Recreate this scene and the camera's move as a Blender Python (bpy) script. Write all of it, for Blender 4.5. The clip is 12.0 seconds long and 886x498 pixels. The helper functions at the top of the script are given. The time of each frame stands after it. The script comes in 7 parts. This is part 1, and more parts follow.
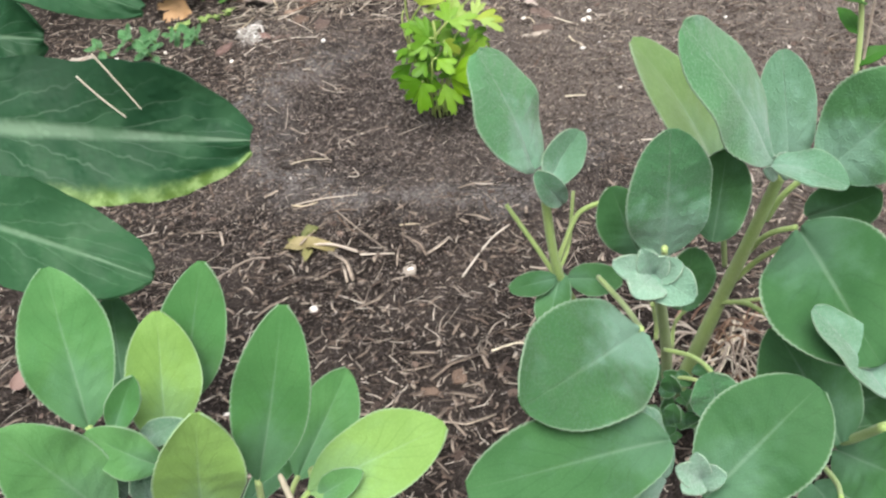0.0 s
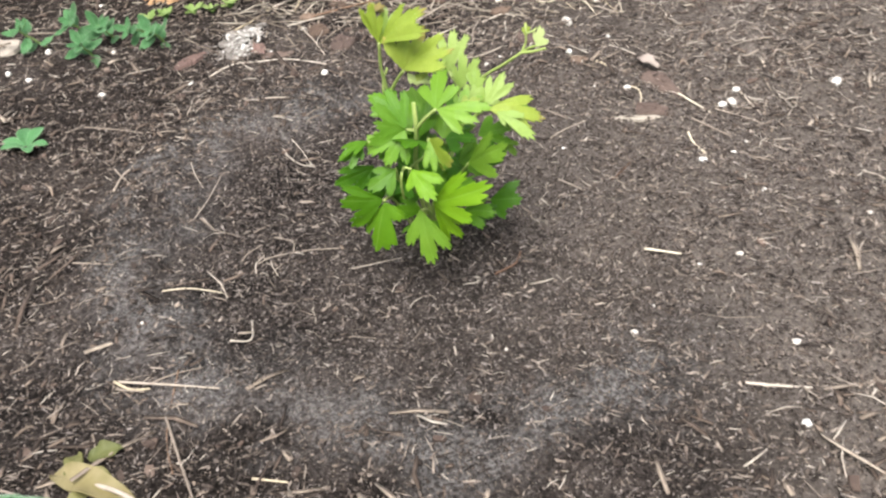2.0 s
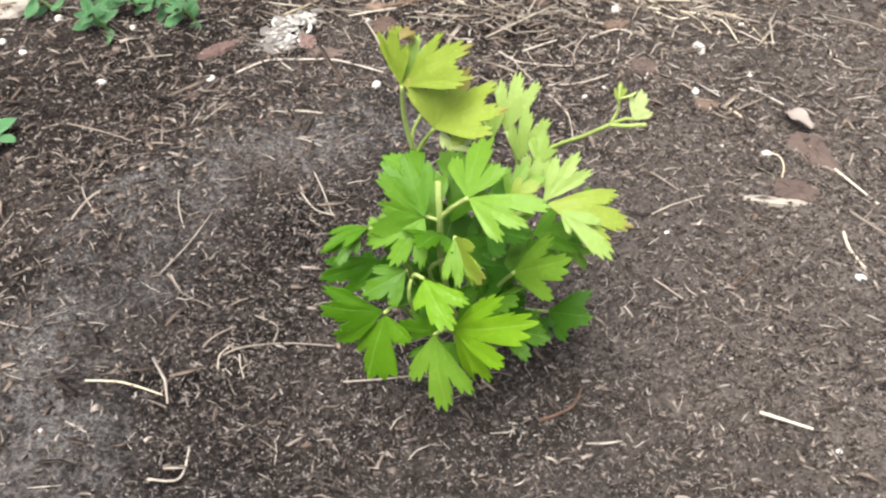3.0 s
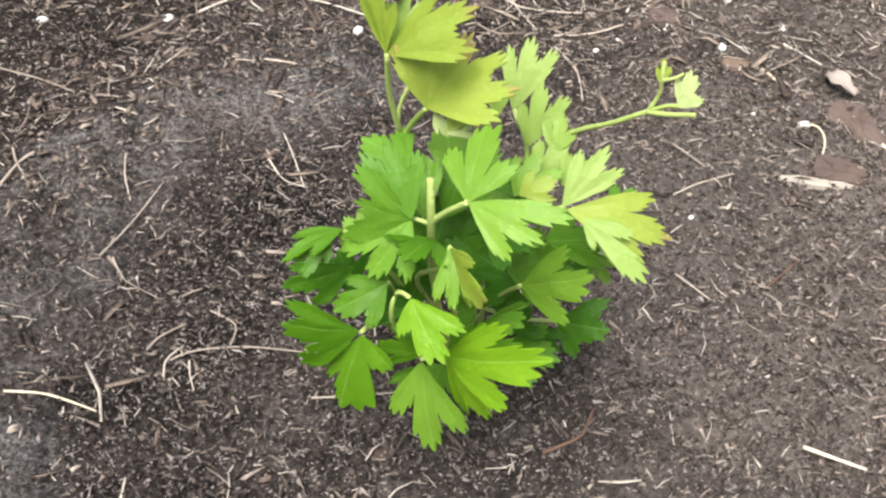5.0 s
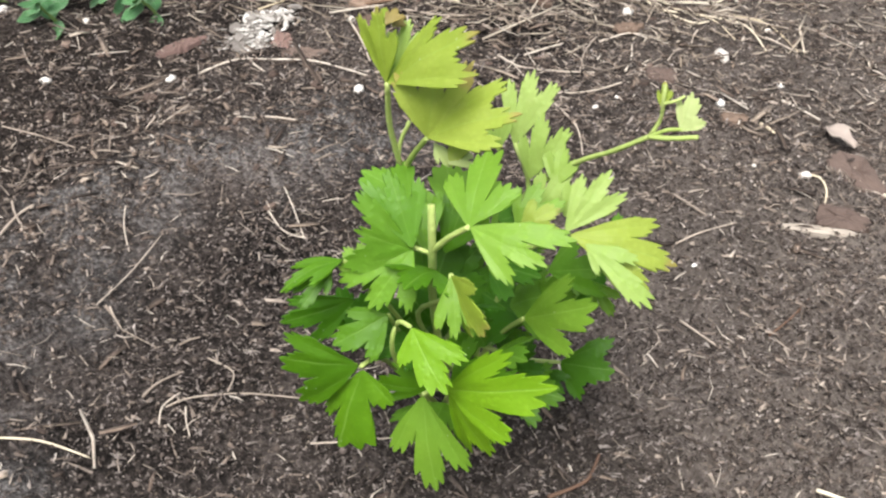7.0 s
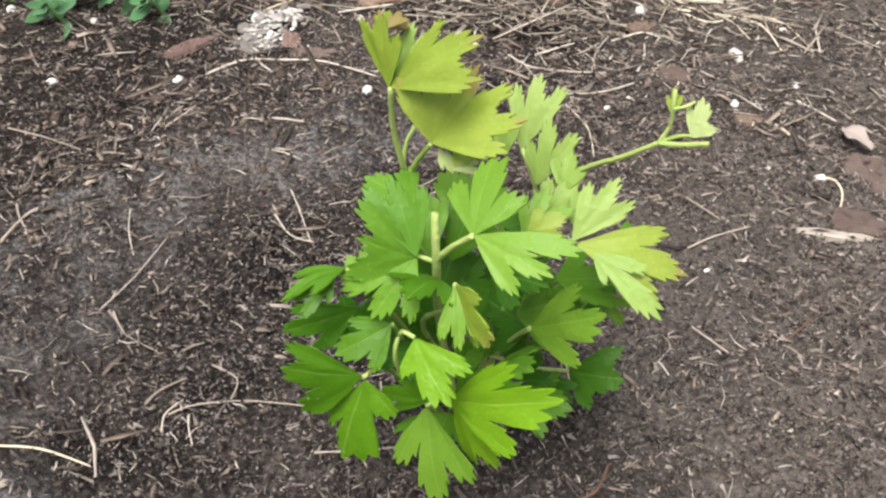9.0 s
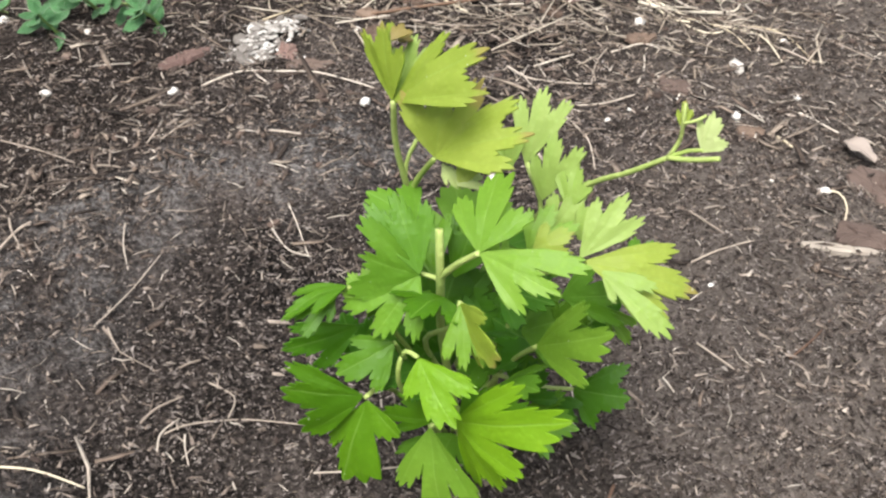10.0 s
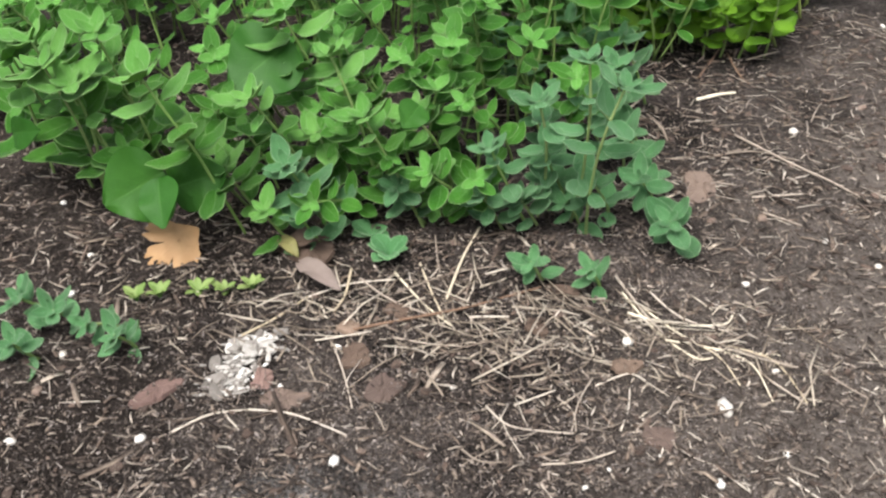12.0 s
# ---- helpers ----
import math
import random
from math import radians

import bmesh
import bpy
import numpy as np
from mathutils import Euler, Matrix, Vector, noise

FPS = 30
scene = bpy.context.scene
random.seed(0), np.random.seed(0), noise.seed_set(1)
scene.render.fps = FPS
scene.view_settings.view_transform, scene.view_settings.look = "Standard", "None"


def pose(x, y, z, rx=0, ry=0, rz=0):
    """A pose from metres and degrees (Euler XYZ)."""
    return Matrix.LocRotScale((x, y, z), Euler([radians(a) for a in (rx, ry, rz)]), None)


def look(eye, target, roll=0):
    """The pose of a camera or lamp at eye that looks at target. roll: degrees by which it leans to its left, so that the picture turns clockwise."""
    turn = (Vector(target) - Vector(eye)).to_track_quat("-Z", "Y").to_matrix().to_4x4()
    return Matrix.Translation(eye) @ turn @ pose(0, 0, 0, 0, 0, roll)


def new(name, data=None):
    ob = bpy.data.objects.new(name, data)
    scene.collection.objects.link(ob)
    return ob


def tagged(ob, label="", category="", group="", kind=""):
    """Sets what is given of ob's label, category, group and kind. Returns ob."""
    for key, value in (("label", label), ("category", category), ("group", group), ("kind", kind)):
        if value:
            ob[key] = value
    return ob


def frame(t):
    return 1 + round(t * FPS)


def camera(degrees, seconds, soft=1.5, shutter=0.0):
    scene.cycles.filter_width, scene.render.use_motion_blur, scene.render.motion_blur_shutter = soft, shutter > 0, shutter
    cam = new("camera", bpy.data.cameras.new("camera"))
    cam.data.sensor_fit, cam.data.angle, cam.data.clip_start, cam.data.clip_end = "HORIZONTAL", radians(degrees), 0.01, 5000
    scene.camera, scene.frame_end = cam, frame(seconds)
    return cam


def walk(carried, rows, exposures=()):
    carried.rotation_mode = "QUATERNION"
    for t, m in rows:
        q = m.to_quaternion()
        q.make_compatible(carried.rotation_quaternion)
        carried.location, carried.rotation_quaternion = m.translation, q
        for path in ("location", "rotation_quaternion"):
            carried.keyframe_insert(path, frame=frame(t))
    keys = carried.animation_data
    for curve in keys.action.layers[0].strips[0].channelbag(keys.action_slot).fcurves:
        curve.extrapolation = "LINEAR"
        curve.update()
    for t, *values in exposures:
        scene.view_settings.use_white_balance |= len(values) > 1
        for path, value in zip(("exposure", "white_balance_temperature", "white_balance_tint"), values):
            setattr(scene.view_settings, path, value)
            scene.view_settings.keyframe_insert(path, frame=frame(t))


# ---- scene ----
cam = camera(44.4, 12.0, soft=2.4, shutter=0.1)
PATH = [
    (0, (0.048, 0.062, 0.374), (-0.03, 1.711, -0.756), -7.1),
    (0.5, (0.102, 0.132, 0.37), (-0.087, 1.768, -0.764), -8.8),
    (1, (0.133, 0.202, 0.362), (-0.113, 1.802, -0.812), -7.7),
    (1.5, (0.1322, 0.2867, 0.3262), (-0.1484, 1.885, -0.8485), -5.1),
    (1.7, (0.1287, 0.3341, 0.3153), (-0.1873, 1.9218, -0.8798), -4.35),
    (2, (0.128, 0.397, 0.283), (-0.276, 1.971, -0.882), -3.5),
    (2.5, (0.122, 0.488, 0.26), (-0.417, 2.003, -0.929), -2.1),
    (2.7, (0.12, 0.512, 0.252), (-0.458, 2.009, -0.942), -1.5),
    (4.3, (0.092, 0.59, 0.222), (-0.461, 2.005, -1.079), 1.2),
    (4.5, (0.091, 0.591, 0.221), (-0.45, 2.004, -1.088), 1.4),
    (5, (0.093, 0.591, 0.222), (-0.438, 2.001, -1.094), 1.2),
    (5.5, (0.094, 0.59, 0.219), (-0.453, 2.033, -1.052), 0.9),
    (6, (0.093, 0.588, 0.218), (-0.461, 2.067, -1.01), 1.0),
    (6.5, (0.094, 0.586, 0.212), (-0.469, 2.083, -0.989), 0.9),
    (7, (0.095, 0.586, 0.21), (-0.476, 2.09, -0.978), 0.8),
    (9, (0.095, 0.592, 0.209), (-0.5, 2.083, -0.985), 0.3),
    (9.5, (0.092, 0.593, 0.209), (-0.493, 2.085, -0.989), 0.6),
    (10, (0.091, 0.596, 0.207), (-0.496, 2.101, -0.972), 0.5),
    (10.5, (0.088, 0.601, 0.218), (-0.488, 2.116, -0.953), 0.4),
    (11, (0.081, 0.61, 0.231), (-0.473, 2.168, -0.893), 1.0),
    (11.5, (0.082, 0.632, 0.254), (-0.51, 2.213, -0.817), 0.6),
    (12, (0.087, 0.667, 0.282), (-0.596, 2.239, -0.749), -0.3),
]
walk(cam, [(t, look(eye, target, roll)) for t, eye, target, roll in PATH],
     exposures=[(0, 0.97, 6500, 10), (0.5, 1.14, 6500, 10), (1.5, 1.03, 6500, 10), (2.5, 1.05, 6500, 10), (5, 1.07, 6500, 10), (7, 0.93, 6500, 10), (9, 0.86, 6500, 10), (10, 0.87, 6500, 10), (12, 0.90, 6500, 10)])

# ---- light ----
world = bpy.data.worlds.new("world")
scene.world = world
world.use_nodes = True
wn = world.node_tree
sky = wn.nodes.new("ShaderNodeTexSky")
sky.sky_type = "NISHITA"
sky.sun_disc = False
sky.sun_elevation, sky.sun_rotation = radians(63), radians(178)
sky.air_density, sky.dust_density, sky.ozone_density = 1.0, 4.0, 0.6
haze = wn.nodes.new("ShaderNodeHueSaturation")
haze.inputs["Saturation"].default_value = 0.35
wn.links.new(sky.outputs[0], haze.inputs["Color"])
wn.links.new(haze.outputs[0], wn.nodes["Background"].inputs[0])
wn.nodes["Background"].inputs[1].default_value = 0.125
sun = new("sun", bpy.data.lights.new("sun", "SUN"))
sun.data.energy, sun.data.angle, sun.data.color = 2.85, radians(40), (1.0, 0.97, 0.92)
sun.matrix_world = look((0.02, -0.56, 1.10), (0, 0, 0))


# ---- materials ----
def nodes_of(name):
    m = bpy.data.materials.new(name)
    m.use_nodes = True
    return m, m.node_tree.nodes, m.node_tree.links, m.node_tree.nodes["Principled BSDF"]


def math_node(N, Lk, op, a, b=0.0, c=None):
    n = N.new("ShaderNodeMath")
    n.operation = op
    for i, v in enumerate((a, b, c)):
        if v is None:
            continue
        if isinstance(v, (int, float)):
            n.inputs[i].default_value = v
        else:
            Lk.new(v, n.inputs[i])
    return n.outputs[0]


def mix_colour(N, Lk, fac, a, b):
    n = N.new("ShaderNodeMix")
    n.data_type = "RGBA"
    for socket, v in ((n.inputs[0], fac), (n.inputs[6], a), (n.inputs[7], b)):
        if isinstance(v, (int, float)):
            socket.default_value = v
        elif isinstance(v, tuple):
            socket.default_value = (*v, 1)
        else:
            Lk.new(v, socket)
    return n.outputs[2]


def noise_tex(N, Lk, vec, scale, detail=3.0, rough=0.6):
    n = N.new("ShaderNodeTexNoise")
    n.inputs["Scale"].default_value, n.inputs["Detail"].default_value, n.inputs["Roughness"].default_value = scale, detail, rough
    Lk.new(vec, n.inputs["Vector"])
    return n.outputs[0]


def ramp(N, Lk, fac, stops):
    n = N.new("ShaderNodeValToRGB")
    el = n.color_ramp.elements
    while len(el) < len(stops):
        el.new(0.5)
    for e, (p, c) in zip(el, stops):
        e.position, e.color = p, (*c, 1)
    Lk.new(fac, n.inputs[0])
    return n.outputs[0]


def step(N, Lk, v, lo, hi):
    n = N.new("ShaderNodeMapRange")
    n.interpolation_type = "SMOOTHSTEP"
    n.inputs[1].default_value, n.inputs[2].default_value = lo, hi
    Lk.new(v, n.inputs[0])
    return n.outputs[0]


def bump(N, Lk, height, strength, dist):
    n = N.new("ShaderNodeBump")
    n.inputs["Strength"].default_value, n.inputs["Distance"].default_value = strength, dist
    Lk.new(height, n.inputs["Height"])
    return n.outputs[0]


def leaf_material(name, dark, light, vein, veins=7, slant=0.55, pebble=900.0, rough=0.55, rim=0.0, sheen=0.0,
                  clear=0.3, blotch=0.0, blotch_colour=(0.5, 0.55, 0.5), vein_show=0.5, relief=0.5, fade=None, rib_colour=None, midrib=1.0, fanned=False, bloom=0.0, specks=0.0, cells=0.16, spec=0.5, rim_from=0.462, burn=0.0):
    """A leaf blade: mottled colour, midrib, side veins, pebbled relief, and light that shines through."""
    m, N, Lk, P = nodes_of(name)
    uv = N.new("ShaderNodeUVMap")
    sep = N.new("ShaderNodeSeparateXYZ")
    Lk.new(uv.outputs[0], sep.inputs[0])
    obj = N.new("ShaderNodeTexCoord").outputs["Object"]
    rnd = N.new("ShaderNodeObjectInfo").outputs["Random"]
    side = math_node(N, Lk, "ABSOLUTE", math_node(N, Lk, "SUBTRACT", sep.outputs[0], 0.5))
    mid = math_node(N, Lk, "SUBTRACT", 1.0, step(N, Lk, math_node(N, Lk, "DIVIDE", side, math_node(N, Lk, "SUBTRACT", 1.3, sep.outputs[1])), 0.006 * midrib, 0.03 * midrib))
    wob = math_node(N, Lk, "MULTIPLY", noise_tex(N, Lk, obj, 90.0, 2.0), 0.16)
    along = math_node(N, Lk, "ADD", math_node(N, Lk, "SUBTRACT", sep.outputs[1], math_node(N, Lk, "MULTIPLY", math_node(N, Lk, "POWER", side, 0.75), slant)), wob)
    saw = math_node(N, Lk, "ABSOLUTE", math_node(N, Lk, "SUBTRACT", math_node(N, Lk, "FRACT", math_node(N, Lk, "MULTIPLY", along, float(veins))), 0.5))
    ribs = math_node(N, Lk, "MULTIPLY", math_node(N, Lk, "MULTIPLY", step(N, Lk, saw, 0.43, 0.5), step(N, Lk, side, 0.48, 0.15)), 0.45)
    if fanned:  # veins that spread from the leaf's foot into the lobes
        ray = math_node(N, Lk, "ABSOLUTE", math_node(N, Lk, "SUBTRACT", math_node(N, Lk, "FRACT", math_node(N, Lk, "DIVIDE", side, 0.31)), 0.5))
        ribs = math_node(N, Lk, "MULTIPLY", step(N, Lk, ray, 0.455, 0.5), math_node(N, Lk, "MULTIPLY", step(N, Lk, sep.outputs[1], 0.95, 0.35), 0.6))
    net = math_node(N, Lk, "MAXIMUM", mid, ribs)
    tone = math_node(N, Lk, "ADD", math_node(N, Lk, "MULTIPLY", noise_tex(N, Lk, obj, 60.0, 3.0), 0.7), math_node(N, Lk, "MULTIPLY", rnd, 0.35))
    col = mix_colour(N, Lk, step(N, Lk, tone, 0.25, 0.85), dark, light)
    if rib_colour:
        col = mix_colour(N, Lk, math_node(N, Lk, "MULTIPLY", ribs, 1.2), col, rib_colour)
        fadeout = math_node(N, Lk, "SUBTRACT", 1.0, math_node(N, Lk, "MULTIPLY", sep.outputs[1], 0.8))
        col = mix_colour(N, Lk, math_node(N, Lk, "MULTIPLY", math_node(N, Lk, "MULTIPLY", mid, fadeout), vein_show), col, vein)
    else:
        col = mix_colour(N, Lk, math_node(N, Lk, "MULTIPLY", net, vein_show), col, vein)
    vor = N.new("ShaderNodeTexVoronoi")
    vor.inputs["Scale"].default_value = pebble
    Lk.new(obj, vor.inputs["Vector"])
    cell = step(N, Lk, vor.outputs["Distance"], 0.05, 0.6)
    col = mix_colour(N, Lk, math_node(N, Lk, "MULTIPLY", cell, cells), col, tuple(c * 0.6 for c in dark))
    if fade:  # one side of the outer half yellows
        edge = math_node(N, Lk, "ADD", sep.outputs[0], math_node(N, Lk, "MULTIPLY", noise_tex(N, Lk, obj, 40.0, 4.0), 0.35))
        old = math_node(N, Lk, "MULTIPLY", step(N, Lk, edge, 1.02, 1.14), step(N, Lk, sep.outputs[1], 0.40, 0.70))
        col = mix_colour(N, Lk, old, col, mix_colour(N, Lk, step(N, Lk, noise_tex(N, Lk, obj, 130.0, 4.0), 0.4, 0.65), fade, (0.22, 0.33, 0.12)))
    if rim:
        edge = math_node(N, Lk, "MULTIPLY", step(N, Lk, side, rim_from, 0.497), rim)
        col = mix_colour(N, Lk, edge, col, vein)
    if blotch:
        spots = math_node(N, Lk, "MULTIPLY", step(N, Lk, noise_tex(N, Lk, obj, 45.0, 4.0, 0.55), 0.52, 0.66), blotch)
        col = mix_colour(N, Lk, spots, col, blotch_colour)
    if bloom:  # pale woolly felt that lingers about the leaf's foot and midrib
        near = math_node(N, Lk, "SUBTRACT", math_node(N, Lk, "ADD", sep.outputs[1], math_node(N, Lk, "MULTIPLY", side, 0.7)), math_node(N, Lk, "MULTIPLY", noise_tex(N, Lk, obj, 70.0, 4.0), 0.9))
        col = mix_colour(N, Lk, math_node(N, Lk, "MULTIPLY", step(N, Lk, near, 0.26, -0.22), bloom), col, blotch_colour)
    if burn:  # dry brown tips
        dry = math_node(N, Lk, "ADD", sep.outputs[1], math_node(N, Lk, "MULTIPLY", math_node(N, Lk, "SUBTRACT", noise_tex(N, Lk, obj, 160.0, 3.0), 0.5), 0.5))
        col = mix_colour(N, Lk, math_node(N, Lk, "MULTIPLY", step(N, Lk, dry, 0.84, 1.02), burn), col, (0.40, 0.27, 0.10))
    if specks:
        col = mix_colour(N, Lk, math_node(N, Lk, "MULTIPLY", step(N, Lk, noise_tex(N, Lk, obj, 900.0, 1.0), 0.77, 0.80), specks), col, (0.62, 0.66, 0.52))
    Lk.new(col, P.inputs["Base Color"])
    P.inputs["Roughness"].default_value = rough
    P.inputs["Specular IOR Level"].default_value = spec
    P.inputs["Sheen Weight"].default_value = sheen
    P.inputs["Sheen Roughness"].default_value = 0.5
    hgt = math_node(N, Lk, "SUBTRACT", math_node(N, Lk, "MULTIPLY", cell, -0.6), math_node(N, Lk, "MULTIPLY", net, 0.6))
    nb = bump(N, Lk, hgt, relief, 0.0006)
    Lk.new(nb, P.inputs["Normal"])
    tr = N.new("ShaderNodeBsdfTranslucent")
    Lk.new(mix_colour(N, Lk, 0.35, col, (0.42, 0.62, 0.05)), tr.inputs[0])
    mx = N.new("ShaderNodeMixShader")
    mx.inputs[0].default_value = clear
    Lk.new(P.outputs[0], mx.inputs[1])
    Lk.new(tr.outputs[0], mx.inputs[2])
    Lk.new(mx.outputs[0], N["Material Output"].inputs[0])
    return m


def plain_material(name, stops, scale=200.0, rough=0.8, relief=0.4, dist=0.0006, by="object", spec=0.3):
    """Earthy stuff: a ramp of colours picked by piece (island or object) and broken up by fine noise."""
    m, N, Lk, P = nodes_of(name)
    obj = N.new("ShaderNodeTexCoord").outputs["Object"]
    if by == "island":
        pick = N.new("ShaderNodeNewGeometry").outputs["Random Per Island"]
    else:
        pick = N.new("ShaderNodeObjectInfo").outputs["Random"]
    n1 = noise_tex(N, Lk, obj, scale, 4.0)
    fac = math_node(N, Lk, "ADD", math_node(N, Lk, "MULTIPLY", pick, 0.75), math_node(N, Lk, "MULTIPLY", math_node(N, Lk, "SUBTRACT", n1, 0.35), 0.6))
    Lk.new(ramp(N, Lk, fac, stops), P.inputs["Base Color"])
    P.inputs["Roughness"].default_value = rough
    P.inputs["Specular IOR Level"].default_value = spec
    Lk.new(bump(N, Lk, noise_tex(N, Lk, obj, scale * 4, 5.0, 0.7), relief, dist), P.inputs["Normal"])
    return m


# sage: tops by tone, with a paler felted underside
SAGE = {}
for tone, lo, hi, bl, felt in (
    ("grey", (0.057, 0.186, 0.076), (0.108, 0.277, 0.124), 0.55, 0.28),
    ("pale", (0.082, 0.206, 0.113), (0.151, 0.294, 0.189), 0.50, 0.32),
    # dark and moss: deeper greens that also hold the shade on low leaves
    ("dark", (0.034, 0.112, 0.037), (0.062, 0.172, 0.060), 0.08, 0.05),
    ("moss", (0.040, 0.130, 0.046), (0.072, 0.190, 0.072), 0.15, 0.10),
    ("olive", (0.113, 0.202, 0.066), (0.181, 0.302, 0.105), 0.05, 0.30),
    ("silver", (0.165, 0.315, 0.220), (0.285, 0.445, 0.335), 0.40, 0.40),
    ("light", (0.145, 0.275, 0.060), (0.215, 0.375, 0.100), 0.05, 0.08),
    ("fresh", (0.062, 0.195, 0.056), (0.118, 0.280, 0.096), 0.05, 0.08),
):
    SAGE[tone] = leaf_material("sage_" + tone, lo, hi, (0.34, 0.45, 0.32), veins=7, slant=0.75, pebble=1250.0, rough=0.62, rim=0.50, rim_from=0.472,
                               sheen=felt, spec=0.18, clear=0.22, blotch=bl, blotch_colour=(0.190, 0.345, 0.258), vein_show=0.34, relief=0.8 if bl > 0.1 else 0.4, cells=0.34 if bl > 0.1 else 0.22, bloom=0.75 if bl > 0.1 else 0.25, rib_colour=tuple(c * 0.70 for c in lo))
SAGE_UNDER = leaf_material("sage_under", (0.17, 0.24, 0.14), (0.25, 0.33, 0.20), (0.32, 0.38, 0.26), veins=6, slant=0.75, pebble=900.0, rough=0.8,
                           sheen=0.4, clear=0.22, vein_show=0.5, relief=0.6)
SAGE_STEM = leaf_material("sage_stem", (0.25, 0.37, 0.10), (0.37, 0.47, 0.18), (0.25, 0.33, 0.15), pebble=1500.0, rough=0.7, sheen=0.2, clear=0.05, vein_show=0.0)
PARSLEY = {}
for tone, lo, hi in (
    ("green", (0.108, 0.266, 0.018), (0.200, 0.395, 0.034)),
    ("light", (0.160, 0.322, 0.026), (0.275, 0.460, 0.055)),
    ("yellow", (0.250, 0.350, 0.034), (0.435, 0.520, 0.100)),
    ("pale", (0.295, 0.440, 0.085), (0.470, 0.590, 0.195)),
    ("cream", (0.480, 0.580, 0.200), (0.600, 0.680, 0.330)),
    ("withered", (0.200, 0.150, 0.045), (0.400, 0.310, 0.110)),
    ("bright", (0.180, 0.370, 0.010), (0.290, 0.500, 0.024)),
    # deep and dark: greens that carry the shade of inner and lower leaves
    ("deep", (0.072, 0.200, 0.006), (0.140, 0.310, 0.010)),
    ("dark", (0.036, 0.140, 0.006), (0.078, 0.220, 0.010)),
):
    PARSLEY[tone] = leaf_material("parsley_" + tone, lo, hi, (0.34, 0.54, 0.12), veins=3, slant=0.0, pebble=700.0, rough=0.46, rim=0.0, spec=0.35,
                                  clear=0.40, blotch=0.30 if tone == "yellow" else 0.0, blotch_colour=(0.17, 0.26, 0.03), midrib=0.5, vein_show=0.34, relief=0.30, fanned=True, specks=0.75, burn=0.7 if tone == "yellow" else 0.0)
PARSLEY_UNDER = leaf_material("parsley_under", (0.30, 0.48, 0.09), (0.40, 0.56, 0.14), (0.42, 0.55, 0.18), veins=3, slant=0.0, pebble=1300.0, rough=0.6, clear=0.35, vein_show=0.35, fanned=True)
PARSLEY_STEM = leaf_material("parsley_stem", (0.35, 0.47, 0.11), (0.47, 0.57, 0.19), (0.3, 0.5, 0.1), pebble=600.0, rough=0.4, clear=0.1, vein_show=0.0)
OREGANO = leaf_material("oregano_leaf", (0.036, 0.160, 0.012), (0.095, 0.300, 0.030), (0.36, 0.56, 0.22), veins=5, slant=0.6, pebble=1400.0, rough=0.55, rim=0.55, rim_from=0.435,
                        sheen=0.05, clear=0.28, vein_show=0.4, relief=0.6, spec=0.25, cells=0.25)
OREGANO_TIP = leaf_material("oregano_tip", (0.100, 0.310, 0.048), (0.215, 0.480, 0.110), (0.40, 0.58, 0.27), veins=5, slant=0.6, pebble=1400.0, rough=0.55, rim=0.55, rim_from=0.435,
                            sheen=0.06, clear=0.3, vein_show=0.4, relief=0.6, spec=0.25, cells=0.25)
OREGANO_GREY = leaf_material("oregano_leaf_grey", (0.056, 0.180, 0.060), (0.120, 0.310, 0.120), (0.32, 0.50, 0.27), veins=5, slant=0.6, pebble=1400.0, rough=0.6, rim=0.55, rim_from=0.435,
                             sheen=0.10, clear=0.2, vein_show=0.4, relief=0.6, spec=0.25, cells=0.25)
OREGANO_UNDER = leaf_material("oregano_under", (0.10, 0.25, 0.05), (0.16, 0.33, 0.08), (0.26, 0.4, 0.2), veins=5, slant=0.6, rough=0.7, clear=0.25)
OREGANO_STEM = leaf_material("oregano_stem", (0.20, 0.34, 0.08), (0.32, 0.40, 0.16), (0.2, 0.3, 0.1), pebble=1500.0, rough=0.6, clear=0.05, vein_show=0.0)
BROAD = leaf_material("broad_leaf", (0.022, 0.098, 0.010), (0.045, 0.150, 0.018), (0.10, 0.24, 0.05), veins=5, slant=0.9, pebble=600.0, rough=0.55, clear=0.2, vein_show=0.35, spec=0.25, relief=0.25)
CABBAGE = leaf_material("cabbage_leaf", (0.009, 0.048, 0.019), (0.022, 0.078, 0.030), (0.22, 0.33, 0.22), veins=7, slant=0.9, pebble=300.0, rough=0.6, clear=0.08,
                        vein_show=0.5, relief=0.6, fade=(0.080, 0.145, 0.03), midrib=3.4, spec=0.2, blotch=0.5, blotch_colour=(0.035, 0.10, 0.045))
CABBAGE_PLAIN = leaf_material("cabbage_leaf_plain", (0.009, 0.046, 0.018), (0.021, 0.075, 0.028), (0.19, 0.30, 0.19), veins=6, slant=0.9, pebble=300.0, rough=0.6, clear=0.08,
                              blotch=0.35, blotch_colour=(0.06, 0.13, 0.065), vein_show=0.45, relief=0.5, midrib=2.2, spec=0.2)
STRAW = {
    "straw": plain_material("straw", [(0.0, (0.17, 0.135, 0.11)), (0.4, (0.34, 0.285, 0.235)), (0.75, (0.50, 0.44, 0.37)), (1.0, (0.64, 0.585, 0.51))], 250.0),
    "pale": plain_material("pale_straw", [(0.0, (0.45, 0.37, 0.25)), (0.6, (0.62, 0.55, 0.42)), (1.0, (0.72, 0.66, 0.55))], 250.0),
    "brown": plain_material("brown_twig", [(0.0, (0.09, 0.05, 0.035)), (0.6, (0.19, 0.12, 0.08)), (1.0, (0.28, 0.19, 0.13))], 250.0),
}
